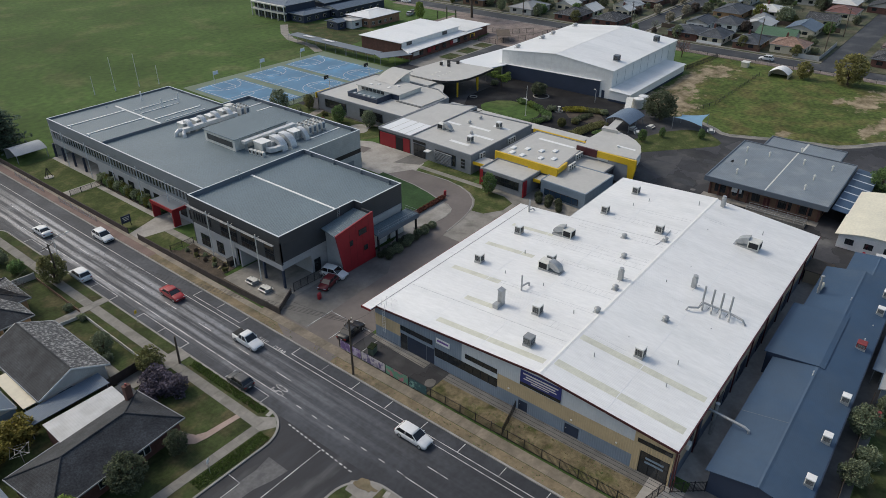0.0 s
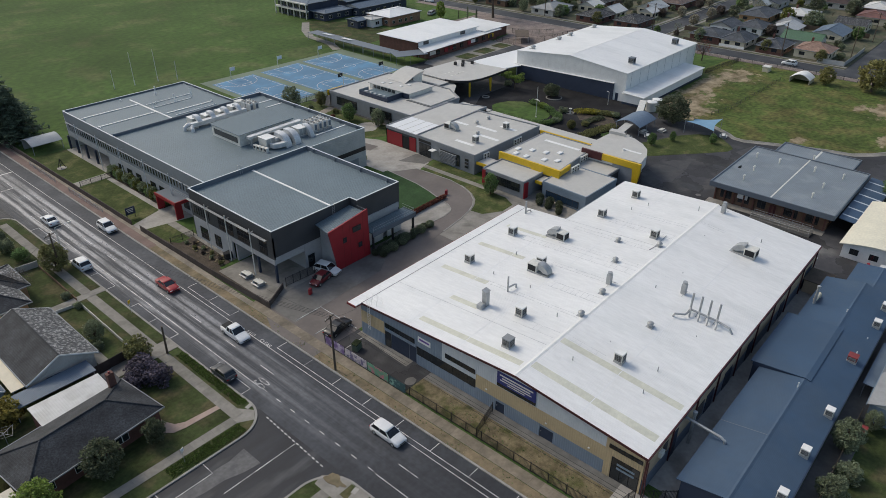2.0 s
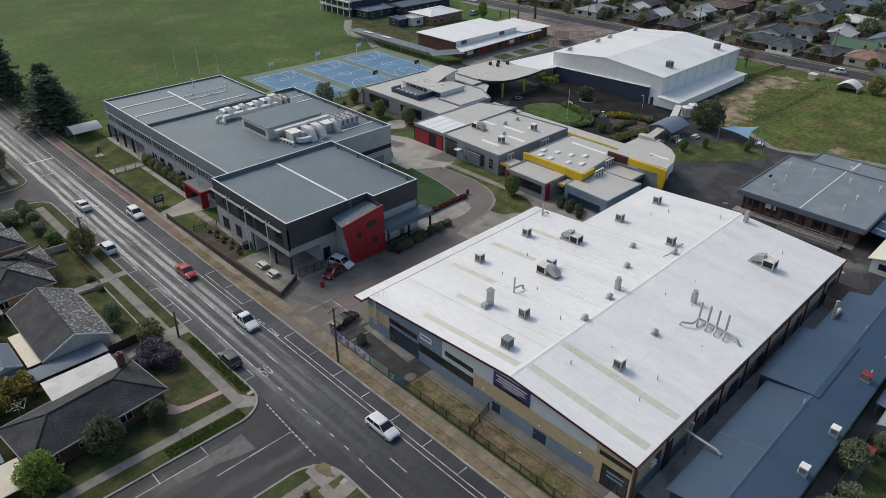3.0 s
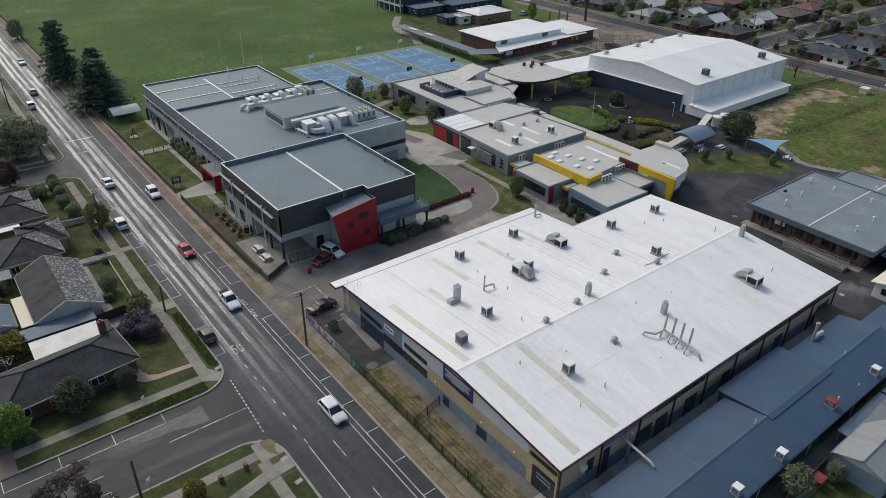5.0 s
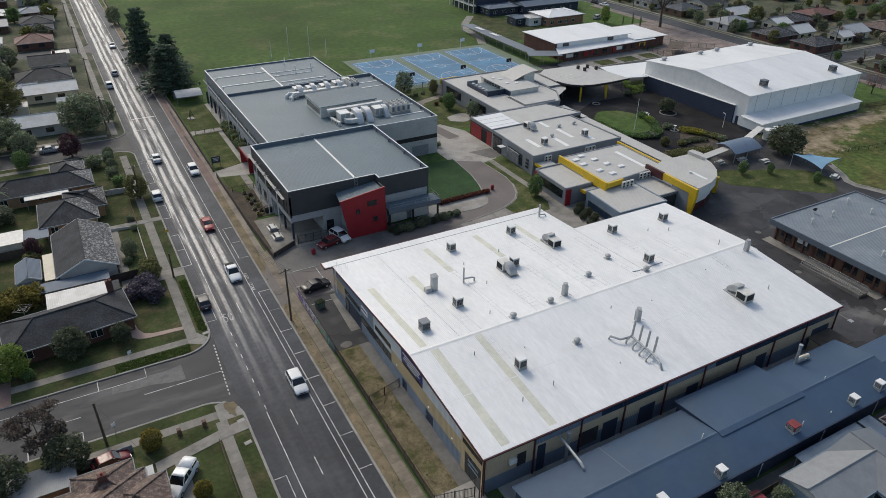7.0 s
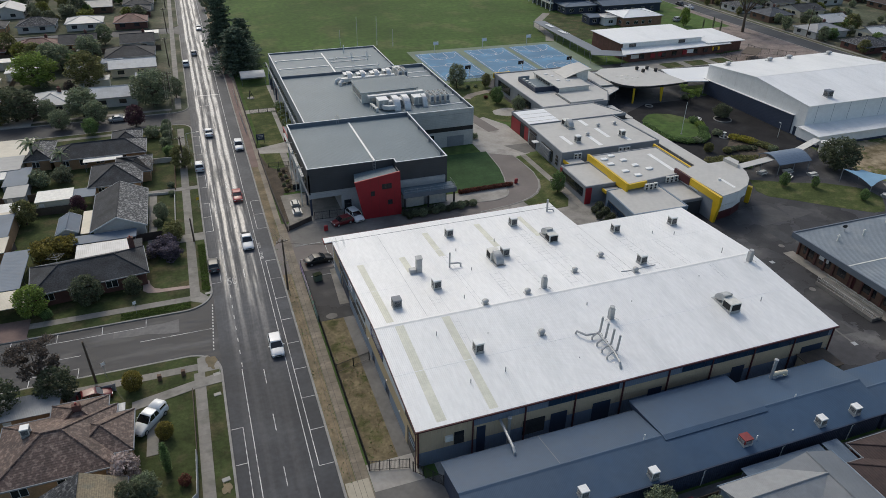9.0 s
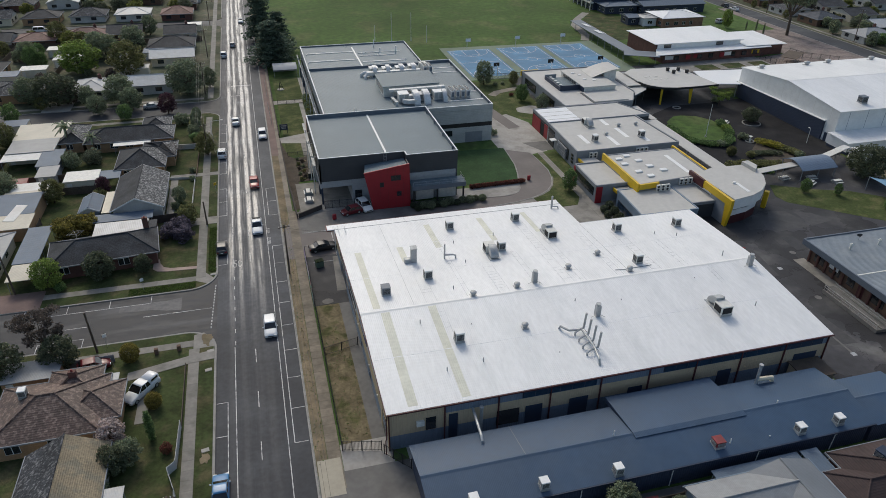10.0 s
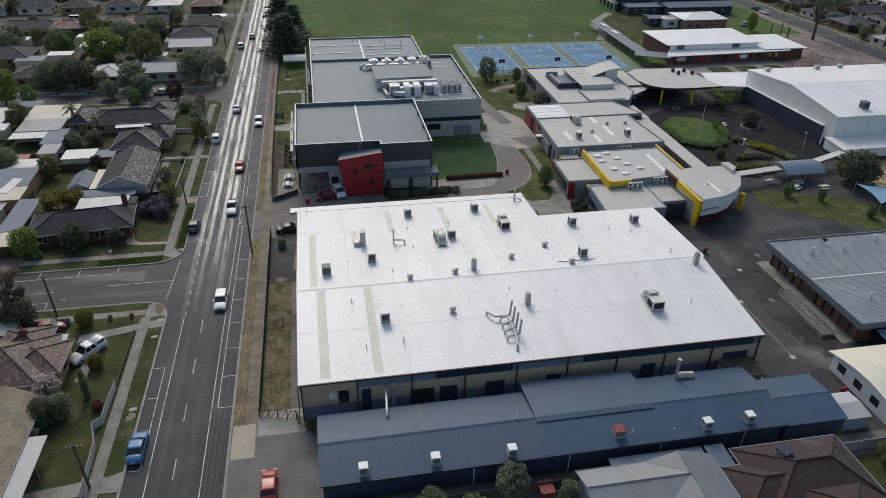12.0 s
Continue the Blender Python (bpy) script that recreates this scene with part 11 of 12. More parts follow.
bar_fence("Dark steel fence by the car park", [(167.6, 141), (168.4, 135.6), (176.4, 128.2)], 1.9, 3.0, 0.3)
bar_fence("Dark steel fence along the courts", [(55, 135.2), (70, 134.9)], 1.8, 4.0)
# low dark boundary fence with planting
paling_fence("Low dark boundary fence along the pavement", [(-5.2, 60.5), (-5.75, 76), (-5.95, 99.2)], 1.15, "fence_dark", 2.4, "boundary_fence", 0.16)
paling_fence("Low dark boundary fence along the pavement", [(-5.95, 102.6), (-6.1, 160), (-6.3, 330)], 1.15, "fence_dark", 4.8, "boundary_fence", 0.16)
paling_fence("Low dark wall before the undercroft", [(-4.9, 61), (-0.3, 63.6)], 1.0, "fence_dark", 2.4, "boundary_fence", 0.16)
# painted banners on the street fence
BANNER = [surf("banner_violet", (0.16, 0.1, 0.24), 0.6, stain=(0.45, 0.4, 0.5), stain_scale=1.3, stain_at=0.54), surf("banner_pale", (0.5, 0.46, 0.48), 0.6, stain=(0.12, 0.1, 0.2), stain_scale=1.5, stain_at=0.52),
          surf("banner_green", (0.12, 0.3, 0.2), 0.6, stain=(0.45, 0.16, 0.2), stain_scale=1.4, stain_at=0.52), surf("banner_teal", (0.03, 0.08, 0.09), 0.6, stain=(0.2, 0.36, 0.3), stain_scale=1.6, stain_at=0.6)]
for k, (y0, y1) in enumerate(((43.2, 47.2), (38.6, 43.0), (34.4, 38.4), (31.2, 34.2))):
    tagged(part("fence_banner", box(NB(), -5.24, -5.2, y0, y1, TOP + 0.1, TOP + 1.5), BANNER[k]), "Colourful painted banner fixed to the steel fence", "banner", "fence banners")

# house fences and walls
paling_fence("White sheet fence along a front garden", [(-23.4, -8), (-23.7, -0.5), (-24.6, 2.6)], 1.3, "pale_metal", 1.6, "sheet_fence")
paling_fence("White sheet fence along a front garden", [(-24.6, 2.8), (-23.8, 3.6), (-23.6, 10.0)], 1.3, "pale_metal", 1.6, "sheet_fence")
paling_fence("Low weathered timber fence along a lawn", [(-23.6, 10.2), (-23.6, 22.0)], 0.45, "timber", 2.4, "picket_fence", 0.08)
paling_fence("Dark timber fence between gardens", [(-25.0, 65.6), (-31.6, 65.0)], 1.6, "fence_dark")
paling_fence("Low pale wall along a front garden", [(-24.6, 66.5), (-24.4, 83.6), (-29.6, 84.2)], 0.55, "weatherboard", 3.0, "garden_wall", 0.12)
paling_fence("Low garden wall along a front lawn", [(-24.2, 85.2), (-24.0, 100.0)], 0.5, "brownbrick", 3.0, "garden_wall", 0.12)
paling_fence("Pale fence between front gardens", [(-24.0, 100.4), (-30.0, 100.8)], 1.2, "weatherboard", 2.0, "garden_wall", 0.12)
paling_fence("Dark timber fence behind gardens", [(-50.8, 64), (-50.8, 69)], 1.6, "fence_dark")
paling_fence("Grey timber fence behind gardens", [(-64.5, 46), (-64.5, 118)], 1.6, "timber", 3.2)
paling_fence("Grey timber fence between gardens", [(-41.2, 88), (-50, 88.4), (-64, 88.4)], 1.6, "timber", 3.2)
paling_fence("Grey timber fence between gardens", [(-42, 81.5), (-50.5, 81.5)], 1.6, "timber", 3.2)
paling_fence("Timber fence along the side street", [(-42.0, 24.9), (-33.0, 25.3)], 1.2, "greywall", 2.4)
paling_fence("Grey timber fence behind the blue-roofed building", [(2.0, -15.2), (30, -15.0)], 1.6, "timber", 2.8)
paling_fence("Pale sheet fence behind a house", [(46, -15.0), (62, -15.4), (70, -15.4), (72, -34)], 1.6, "pale_metal", 2.8, "sheet_fence")
for y in (153.5, 199.5):
    paling_fence("Grey timber fence between far gardens", [(-26, y), (-130, y + 1)], 1.7, "timber", 6.5)
for x in (-45, -66, -84):
    paling_fence("Grey timber fence between far gardens", [(x, 155), (x, 200)], 1.7, "timber", 5.0)
for k in range(1, 4):
    paling_fence("Pale front fence of a far house", [(202.3, 38 + 13.5 * k), (202.3, 47 + 13.5 * k)], 0.9, ("weatherboard", "brick", "white", "timber", "cream")[k], 3.0, "garden_wall", 0.12)
paling_fence("Grey timber fence between far gardens", [(217.4, 59), (217.4, 94)], 1.7, "timber", 5.0)
paling_fence("Grey timber fence between far gardens", [(218.0, 107), (218.0, 122)], 1.7, "timber", 5.0)
paling_fence("Grey timber fence between far gardens", [(250.5, 36), (250.5, 70)], 1.7, "timber", 5.0)
paling_fence("Grey timber fence beside the far street", [(236, 93.2), (262, 93.2)], 1.5, "timber", 5.0)
paling_fence("White sheet fence round a corner garden", [(202.6, 40.6), (202.8, 32.3), (216, 32.2), (228.4, 32.4)], 1.5, "pale_metal", 3.0, "sheet_fence")

# driveways and paths of the houses
for nm, pts, mt in (
    ("driveway_house", [(-31, 20.5), (-23.0, 22.3), (-19.8, 22.6), (-19.8, 24.6), (-23, 24.0), (-31, 22.2)], "path"), ("driveway_house", [(-29.2, 12), (-27.9, 12), (-27.6, 21), (-29.0, 21)], "path"),
    ("path_house", [(-30.0, 51.6), (-30.0, 48.6), (-29.2, 47.7), (-27.6, 47.35), (-23.0, 47.1), (-23.0, 47.9), (-27.2, 48.3), (-28.3, 48.9), (-28.9, 50.2), (-29.1, 51.6)], "pink_path"), ("driveway_house", rect(-29.4, -19.7, 84.6, 86.2), "path"), ("driveway_house", rect(-29.4, -19.7, 62.6, 65.4), "path"),
    ("driveway_house", rect(-29.2, -27.8, 66, 84), "path"), ("driveway_house", rect(-52.5, -45.6, 40.9, 46.0), "brickpave"), ("driveway_house", rect(-63, -55, 118, 124.3), "concrete"), ("driveway_house", rect(-64, -57, 133.7, 141), "concrete"),
    ("driveway_house", [(-23, -7.2), (-19.7, -7.4), (-19.7, -4.4), (-21.4, -5.0), (-30, -6.0), (-30, -8)], "path"), ("path_stump", blob_outline(-20.7, 4.4, 0.5, 0.9, 4, 22, 0.6), "sandy"), ("path_stump", blob_outline(-20.9, 27.0, 0.6, 1.2, 6, 22, 0.6), "sandy"),
):
    sheet(nm, pts, M[mt], "Worn concrete paving beside a house" if mt != "sandy" else "Bare sandy patch in the verge", 0.045, "paving")

# ---- poles and wires ----
def power_pole(x, y, h, label, arm=2.0, turn=0.0, lean=0.0, arms=1):
    e = thing("power_pole", (x, y, TOP), label, "power pole", "power poles")
    m = pose(x, y, TOP - 0.05, lean, 0, turn)
    part("pole", cyl(NB(), m @ Vector((0, 0, 0)), m @ Vector((0, 0, h)), 0.17, 9, 0.12), M["timber"], e)
    for k in range(arms):
        a = part("crossarm", obox(NB(), m @ pose(0, 0.16, h - 0.55 - 0.9 * k), arm, 0.1, 0.12), M["timber"], e)
        for u in (-0.45, -0.2, 0.2, 0.45):
            part("insulator", cyl(NB(), m @ Vector((u * arm, 0.16, h - 0.43 - 0.9 * k)), m @ Vector((u * arm, 0.16, h - 0.25 - 0.9 * k)), 0.05, 6), M["offwhite"], a)
    return e


def wire(a, b, sag, label="Thin overhead power cable"):
    bm = NB()
    pts = []
    for i in range(11):
        u = i / 10
        p = Vector(a).lerp(Vector(b), u)
        p.z -= sag * 4 * u * (1 - u)
        pts.append(p)
    pipe(bm, pts, 0.018, 4)
    tagged(part("power_line", bm, M["black"]), label, "power line", "overhead wires")


power_pole(-8.15, 41.8, 9.3, "Dark timber power pole on the verge", 1.8, 12)
power_pole(-21.6, 62.4, 4.9, "Short dark timber pole on the verge", 0.1, 0, 3, 0)
power_pole(-22.0, 96.0, 7.4, "Timber power pole with a crossarm and lamp", 2.0, 20)
power_pole(-35.6, 27.9, 7.2, "Dark timber pole by the side street", 0.1, 0, 4, 0)
power_pole(-23.0, -6.2, 7.0, "Timber power pole by the pavement", 1.6, 0, 3)
power_pole(-23.6, 140, 9.0, "Timber power pole with crossarms", 2.2, 0, 0, 2)
power_pole(-23.8, 178, 9.0, "Timber power pole with a crossarm", 2.0, 0)
power_pole(-23.8, 222, 9.0, "Timber power pole with a crossarm", 2.0, 0)
power_pole(-23.8, 266, 9.0, "Timber power pole with a crossarm", 2.0, 0)
power_pole(-50, 46, 7.5, "Dark timber pole by the side street", 0.1, 0, 5, 0)
for y in (52, 100, 149, 198):
    power_pole(201.6, y, 11.5, "Tall power pole beside the eastern road", 2.2, 0, 0, 2)
power_pole(216, 33.5, 10.5, "Tall power pole in a far street", 2.0, 90)
power_pole(245, 33.5, 10.5, "Tall power pole in a far street", 2.0, 90)
ys = [(96.0, 7.2), (140.0, 8.9), (178.0, 8.9), (222.0, 8.9), (266.0, 8.9)]
for (y0, z0), (y1, z1) in zip(ys, ys[1:]):
    for u in (-0.9, -0.4, 0.4, 0.9):
        wire((-22.9 + u, y0, z0 + 0.1), (-23.7 + u, y1, z1), 0.8)
for u in (-0.7, -0.25, 0.25, 0.7):
    wire((-8.15 + u * 0.3, 41.8 + u, 9.2), (-22.0 + u * 0.3, 96 + u, 7.2), 0.5)
wire((-8.15, 41.8, 8.9), (0.4, 44.5, 5.6), 0.3)
wire((-8.15, 41.9, 9.0), (-5.0, 62.0, 3.4), 0.3)
for u in (-0.5, 0.0, 0.5):
    wire((-8.15 + u, 41.8, 9.1), (-8.0 + u, -40, 9.1), 0.8)
wire((-22.0, 96, 7.0), (-30.5, 95, 3.6), 0.3)
wire((-35.6, 27.9, 7.0), (-31, 18, 4.2), 0.3)
for y0, y1 in ((52, 100), (100, 149), (149, 198)):
    for u in (-0.9, 0.0, 0.9):
        wire((201.6 + u, y0, 11.3), (201.6 + u, y1, 11.3), 0.9)


def street_lamp(x, y, h, label, reach=1.2, turn=0.0):
    e = thing("street_lamp", (x, y, TOP), label, "street lamp", "lamps")
    m = pose(x, y, TOP - 0.03, 0, 0, turn)
    part("post", cyl(NB(), m @ Vector((0, 0, 0)), m @ Vector((0, 0, h)), 0.07, 8, 0.05), M["offwhite"], e)
    part("arm", pipe(NB(), [m @ Vector((0, 0, h - 0.02)), m @ Vector((reach, 0, h + 0.15))], 0.04, 6), M["offwhite"], e)
    part("lamp_head", obox(NB(), m @ pose(reach, 0, h + 0.1), 0.6, 0.22, 0.12), M["offwhite"], e)
    return e


street_lamp(-20.6, 97.2, 7.4, "Street lamp reaching over the road", 2.4)
street_lamp(116.6, 70.5, 3.6, "Pale lamp post in the school yard", 0.4, 90)

# flagpole, goal posts, hoops
e = thing("flagpole", (94.9, 79.7, TOP), "Tall white flagpole on the oval lawn", "flagpole")
part("pole", cyl(NB(), (94.9, 79.7, TOP), (94.9, 79.7, 8.4), 0.07, 8, 0.04), M["white"], e)
part("base", cyl(NB(), (94.9, 79.7, TOP), (94.9, 79.7, TOP + 0.25), 0.25, 10), M["concrete"], e)
for x, y, h in ((32.4, 186.6, 5.6), (38.2, 185.6, 9.9), (44.8, 184.0, 9.9), (49.8, 181.4, 5.8)):
    t = thing("goal_post", (x, y, TOP), "Tall white goal post on the sports oval", "goal post", "goal posts")
    part("pole", cyl(NB(), (x, y, TOP - 0.03), (x, y, h), 0.07, 8), M["white"], t)
    part("pad", cyl(NB(), (x, y, TOP), (x, y, 1.6), 0.13, 8), M["white"], t)


def hoop(x, y, s):
    e = thing("basketball_hoop", (x, y, TOP), "Basketball hoop with a dark backboard on a pole", "basketball hoop", "basketball hoops")
    part("pole", pipe(NB(), [(x, y, TOP - 0.02), (x, y, 2.9), (x, y + s * 1.2, 3.5)], 0.09, 8), M["offwhite"], e)
    part("backboard", obox(NB(), pose(x, y + s * 1.25, 2.95), 1.8, 0.06, 1.1), M["black"] if s > 0 else M["white"], e)
    part("ring", pipe(NB(), [(x + 0.25 * math.cos(a), y + s * 1.6 + 0.25 * math.sin(a), 3.1) for a in [k * math.pi / 5 for k in range(11)]], 0.02, 5), M["rust"], e)
    return e


for cx in (61.0, 78.6, 95.4):
    hoop(cx, 137.6, 1)
    hoop(cx, 169.4, -1)

# shade structures
e = thing("arched_shelter", (104.4, 55.8, TOP), "Arched steel-blue shelter roof on posts", "shelter")
bm = NB()
pts = [(52.4 + 6.8 * i / 10, 2.5 + 1.2 * math.sin(math.pi * i / 10)) for i in range(11)]
side_prism(bm, pts + [(y, z - 0.1) for y, z in pts[::-1]], 100, 109)
part("roof", bm, M["shade_navy"], e)
for x in (100.3, 104.5, 108.7):
    for y in (52.7, 58.9):
        part("post", cyl(NB(), (x, y, TOP - 0.02), (x, y, 2.55), 0.08, 8), M["greywall"], e)
covered_way("White covered link between shelter and hall", [(109.3, 57.5), (119.4, 61.5)], 1.7, 2.8, "offwhite")
e = thing("shade_sail", (111, 41, TOP), "Pale blue fabric shade sail on posts", "shade sail")
corners = [(110.4, 45.4, 3.2), (115.6, 45.2, 2.4), (118.4, 39.2, 3.0), (110.5, 38.0, 2.3)]
bm = NB()
n = 8
grid = [[None] * (n + 1) for _ in range(n + 1)]
for i in range(n + 1):
    for j in range(n + 1):
        u, v = i / n, j / n
        a = Vector(corners[0]).lerp(Vector(corners[1]), u)
        b = Vector(corners[3]).lerp(Vector(corners[2]), u)
        p = a.lerp(b, v)
        c = Vector((114, 41.6, 2.9))
        pull = 0.9 * (u * (1 - u) + v * (1 - v)) - 1.1 * 16 * u * (1 - u) * v * (1 - v) * 0.12
        edge = 0.22 * (abs(2 * u - 1) ** 2 * v * (1 - v) * 4 + abs(2 * v - 1) ** 2 * u * (1 - u) * 4)
        grid[i][j] = bm.verts.new(p.lerp(c, min(0.3, edge)) - Vector((0, 0, 0.35 * pull)))
for i in range(n):
    for j in range(n):
        bm.faces.new((grid[i][j], grid[i + 1][j], grid[i + 1][j + 1], grid[i][j + 1]))
sail = part("fabric", bm, M["shade_blue"], e)
sol = sail.modifiers.new("thickness", "SOLIDIFY")
sol.thickness = 0.02
for x, y, z in corners:
    part("post", cyl(NB(), (x, y, TOP - 0.02), (x, y, z + 0.2), 0.07, 8), M["greywall"], e)


def picnic_table(x, y, turn, label="White outdoor table with bench seats"):
    e = thing("picnic_table", (x, y, TOP), label, "picnic table", "picnic tables")
    m = pose(x, y, TOP, 0, 0, turn)
    part("tabletop", obox(NB(), m @ pose(0, 0, 0.7), 1.9, 0.8, 0.06), M["offwhite"], e)
    for s in (-1, 1):
        part("bench", obox(NB(), m @ pose(0, s * 0.75, 0.42), 1.9, 0.3, 0.05), M["offwhite"], e)
        part("leg", obox(NB(), m @ pose(s * 0.7, 0, -0.02), 0.08, 1.4, 0.72), M["zinc"], e)
    return e


for x, y, t in ((97.2, 54.0, 10), (101.2, 50.6, 30), (107.2, 49.8, 0), (113.8, 36.6, 20), (105.0, 86.5, 40), (103.2, 52.8, 0)):
    picnic_table(x, y, t)
for x, y in ((-2.4, 67.4), (-2.2, 71.0)):
    picnic_table(x, y, 90, "Pale concrete table with bench seats")

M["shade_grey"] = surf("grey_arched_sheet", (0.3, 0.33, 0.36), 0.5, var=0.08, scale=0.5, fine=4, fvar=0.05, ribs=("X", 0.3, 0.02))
# sheds by the oval and the field
e = thing("garden_shelter", (-0.9, 154.4, TOP), "Grey arched metal shelter by the fence", "shelter")
pts = [(151.2 + 6.4 * i / 10, 2.3 + 1.0 * math.sin(math.pi * i / 10)) for i in range(11)]
part("roof", side_prism(NB(), pts + [(y, z - 0.08) for y, z in pts[::-1]], -4.4, 2.6), M["shade_grey"], e, "arched grey sheet roof")
for x in (-4.2, 2.4):
    for y in (151.4, 157.4):
        part("post", cyl(NB(), (x, y, TOP - 0.02), (x, y, 2.4), 0.07, 6), M["greywall"], e)
part("back_wall", box(NB(), -4.2, 2.4, 157.2, 157.3, TOP, 2.3), M["greywall"], e)
e = thing("arched_shed", (176.0, 37.3, TOP), "White arched open-fronted sheet metal shed", "shed")
pts = [(34.3 + 6.0 * i / 12, 1.5 + 1.4 * math.sin(math.pi * i / 12)) for i in range(13)]
part("roof", side_prism(NB(), pts + [(y, z - 0.1) for y, z in pts[::-1]], 173.4, 178.6), M["white"], e)
for y in (34.4, 40.05):
    part("wall", box(NB(), 173.6, 178.4, y, y + 0.15, TOP, 1.55), M["cream"], e)
part("wall", side_prism(NB(), [(34.56, TOP), (40.04, TOP)] + [(y, z - 0.14) for y, z in pts[::-1][1:-1]], 178.0, 178.2), M["cream"], e)
e = thing("field_hut", (180.0, 49.3, TOP), "Small cream field hut beside the fence", "hut")
part("wall", box(NB(), 178.8, 181.2, 48.3, 50.3, TOP, 1.7), M["cream"], e)
part("roof", box(NB(), 178.6, 181.4, 48.1, 50.5, 1.703, 1.83), M["offwhite"], e)
e = thing("sculpture", (-3.2, 139.4, TOP), "Dark steel tripod sculpture on a round plinth", "sculpture")
part("plinth", cyl(NB(), (-3.2, 139.4, TOP), (-3.2, 139.4, TOP + 0.15), 1.0, 18), M["concrete"], e)
bm = NB()
for k in range(3):
    a = 2 * math.pi * k / 3
    cyl(bm, (-3.2 + 0.8 * math.cos(a), 139.4 + 0.8 * math.sin(a), TOP + 0.14), (-3.2, 139.4, 2.4), 0.07, 6)
    b = a + 2 * math.pi / 3
    cyl(bm, (-3.2 + 0.45 * math.cos(a), 139.4 + 0.45 * math.sin(a), 1.1), (-3.2 + 0.45 * math.cos(b), 139.4 + 0.45 * math.sin(b), 1.1), 0.05, 6)
part("frame", bm, M["black"], e)
e = thing("school_sign", (-4.6, 105.3, TOP), "Dark school sign board on two posts", "sign")
for x in (-5.4, -3.8):
    part("post", obox(NB(), pose(x, 105.3, TOP - 0.03), 0.1, 0.1, 2.5), M["black"], e)
b = part("board", obox(NB(), pose(-4.6, 105.25, 1.0), 1.9, 0.08, 1.5), M["navy"], e)
bm = NB()
for k in range(3):
    obox(bm, pose(-4.6, 105.2, 2.05 - 0.3 * k), 1.4 - 0.2 * k, 0.012, 0.12)
part("lettering", bm, M["offwhite"], b)
# rockery stones, bins, bollards, signs
rng = random.Random(8)
for k in range(26):
    x, y, s = rng.uniform(-3.4, -1.2), rng.uniform(77.2, 89.2), rng.uniform(0.18, 0.42)
    tagged(part("rock", lump(NB(), (x, y, TOP + 0.1), s, s * 0.8, s * 0.7, k, 0.25, 1), M["dirt"]), "Sandy rock in the garden bed", "rock", "rockery stones")


def wheelie_bin(x, y, turn, mat="green_court", label="Large green waste bin with a lid"):
    e = thing("waste_bin", (x, y, TOP), label, "bin", "bins")
    m = pose(x, y, TOP, 0, 0, turn)
    part("tub", bevelled(obox(NB(), m, 1.3, 0.9, 1.1), 0.05), M[mat], e)
    part("lid", bevelled(obox(NB(), m @ pose(0, 0.05, 1.102, 4), 1.4, 1.0, 0.14), 0.04), M["hedge"] if mat == "green_court" else M["black"], e)


wheelie_bin(-3.1, 42.9, 15)
wheelie_bin(-0.8, 78.4, 0, "black", "Dark waste bin against the facade")
for x, y, mt, lb in ((43.6, 66.6, "red", "Red plastic traffic barrier"), (1.5, 58.9, "red", "Red plastic sign stand"), (69.5, 29.6, "rust", "Rusty red drum on a pallet in the yard"), (69.6, -6.4, "red", "Small red plastic equipment box on the paving")):
    tagged(part("plastic_barrier", bevelled(obox(NB(), pose(x, y, TOP, 0, 0, 20), 0.7, 0.45, 1.1), 0.08), M[mt]), lb, "barrier", "plastic barriers")
for x, y in ((-20.4, 24.4), (-20.3, 44.7), (-20.7, 5.6), (-20.6, 20.3)):
    tagged(part("service_pit", bevelled(obox(NB(), pose(x, y, TOP - 0.02, 0, 0, 10), 0.9, 0.6, 0.09), 0.02), M["concrete"]), "Concrete service pit lid in the verge", "pit lid", "service pits")
for x, y in ((-20.1, 75.6), (-30.8, 42.4), (-34.4, 28.8)):
    t = thing("street_sign", (x, y, TOP), "Small yellow street sign on a thin post", "street sign", "street signs")
    part("post", cyl(NB(), (x, y, TOP - 0.03), (x, y, 2.3), 0.03, 6), M["zinc"], t)
    part("plate", obox(NB(), pose(x, y - 0.05, 1.9, 0, 0, 30), 0.55, 0.03, 0.55), M["yellow"] if x > -25 else M["white"], t)
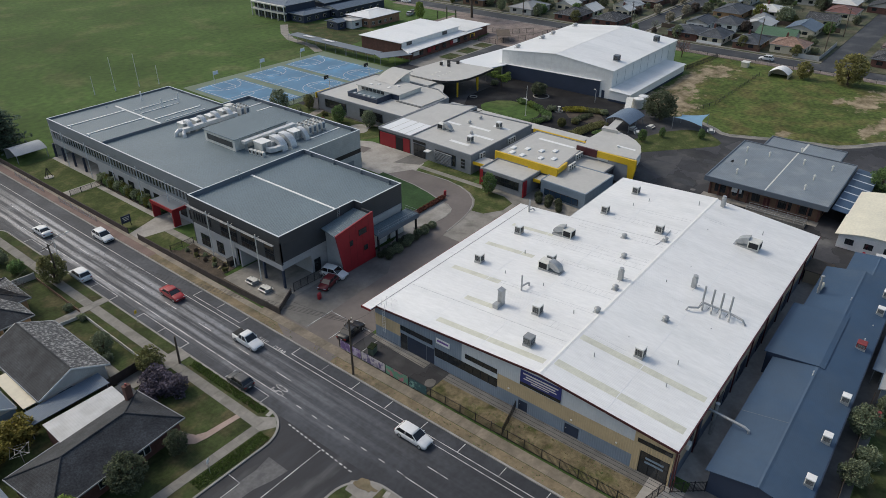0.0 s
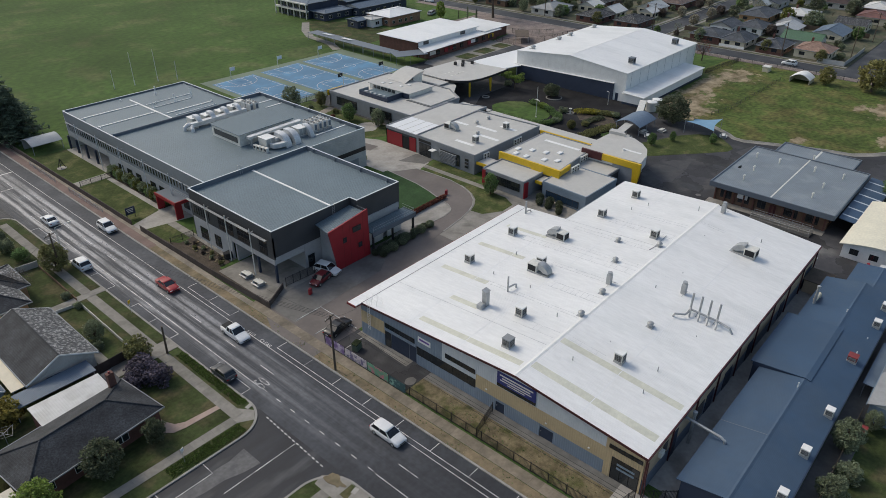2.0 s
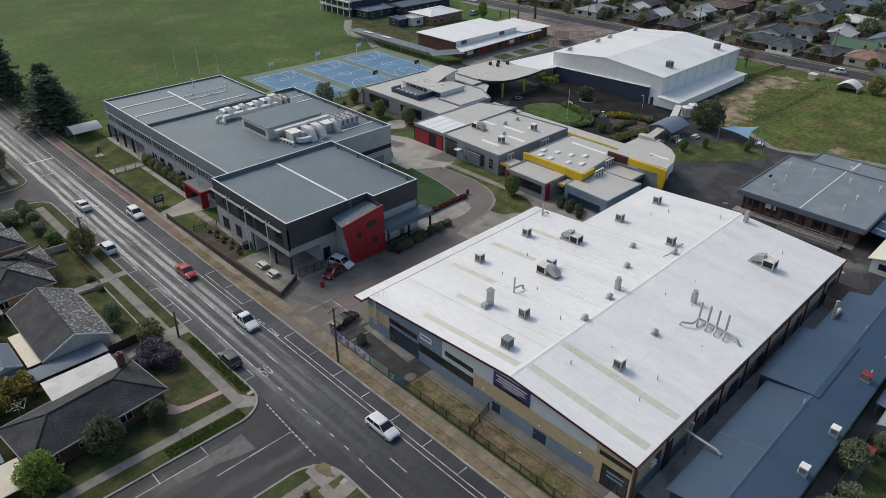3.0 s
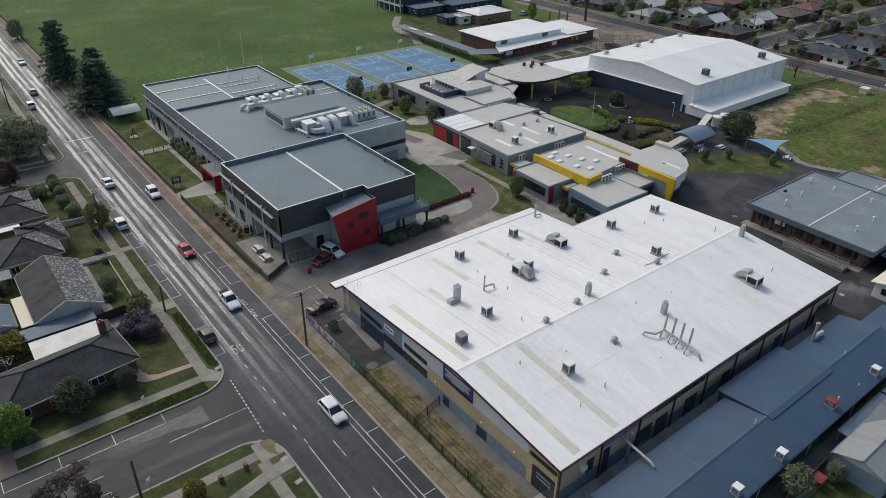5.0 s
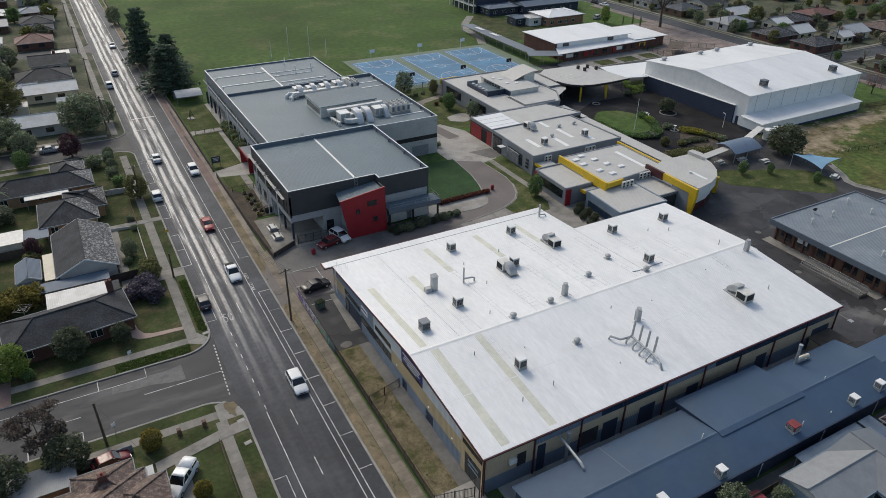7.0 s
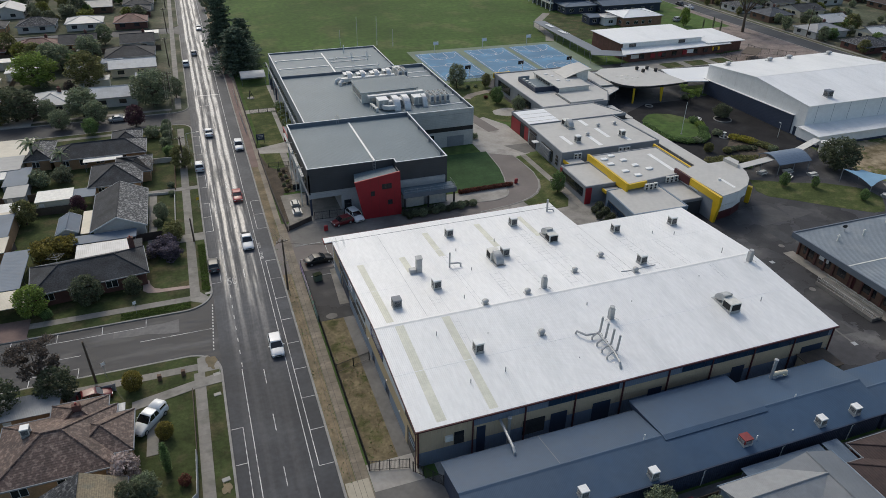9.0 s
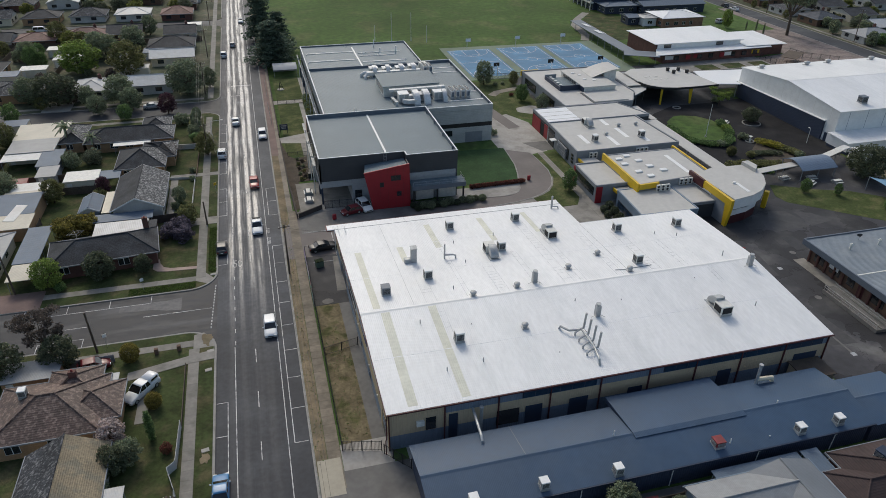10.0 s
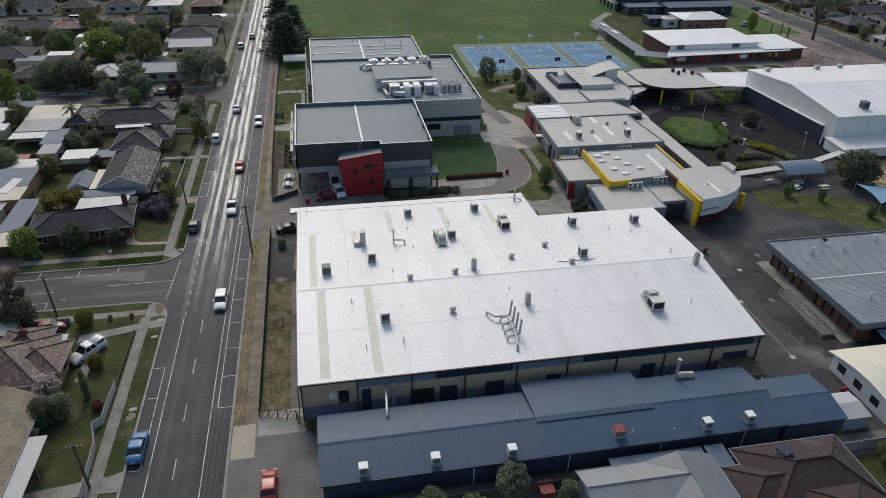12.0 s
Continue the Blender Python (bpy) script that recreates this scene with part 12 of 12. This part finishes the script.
for x in (-27.6, -24.6):
    tagged(part("gate_pier", bevelled(obox(NB(), pose(x, 25.6, TOP - 0.02), 0.5, 0.5, 0.9), 0.03), M["brownbrick"]), "Low brown brick gate pier", "gate pier", "gate piers")
# clothes hoist, trampoline corner and yard things behind the houses
t = thing("clothes_hoist", (-43.4, 60.8, TOP), "Rotary clothes hoist in a back yard", "clothes hoist")
part("pole", cyl(NB(), (-43.4, 60.8, TOP - 0.02), (-43.4, 60.8, 2.2), 0.04, 6), M["zinc"], t)
for k in range(4):
    a = math.pi / 2 * k + 0.4
    part("arm", cyl(NB(), (-43.4, 60.8, 2.0), (-43.4 + 1.5 * math.cos(a), 60.8 + 1.5 * math.sin(a), 2.2), 0.025, 5), M["zinc"], t)
    for r in (0.7, 1.4):
        b = a + math.pi / 2
        part("line", cyl(NB(), (-43.4 + r * math.cos(a), 60.8 + r * math.sin(a), 2.15), (-43.4 + r * math.cos(b), 60.8 + r * math.sin(b), 2.15), 0.012, 4), M["zinc"], t)
t = thing("garden_shed", (26.2, -15.4, TOP), "Small red roofed garden shed", "shed")
part("wall", box(NB(), 25.6, 26.8, -16.2, -14.7, TOP, 1.35), M["rust"], t)
part("roof", prism(NB(), rect(25.4, 27.0, -16.4, -14.5), 1.353, lambda x, y: 1.45 + 0.1 * (1 - abs(x - 26.2) / 0.8)), M["rust"], t)
for row in (("broad", "dark", 13.5, -15.8, 3.6, 1.1), ("broad", "dark", 22.6, -15.0, 4.6, 1.0), ("broad", "dark", 28.4, -16.6, 3.0, 0.95), ("broad", "olive", 67.5, -18, 4.0, 1.2), ("broad", "green", 70, -21.5, 4.5, 1.2), ("broad", "green", 100.5, -4.0, 6.0, 1.2),
            ("broad", "green", 98.5, -9.0, 5.0, 1.1), ("shrub", "dark", -5.2, -12.8, 1.6, 1.2), ("shrub", "olive", -6.4, -12.2, 1.3, 1.2), ("shrub", "dark", 18, -16.5, 2.2, 1.4), ("broad", "lime", 118, -8, 6, 1.0)):
    tree(*row, seed=int(abs(row[2] * 5 + row[3])))
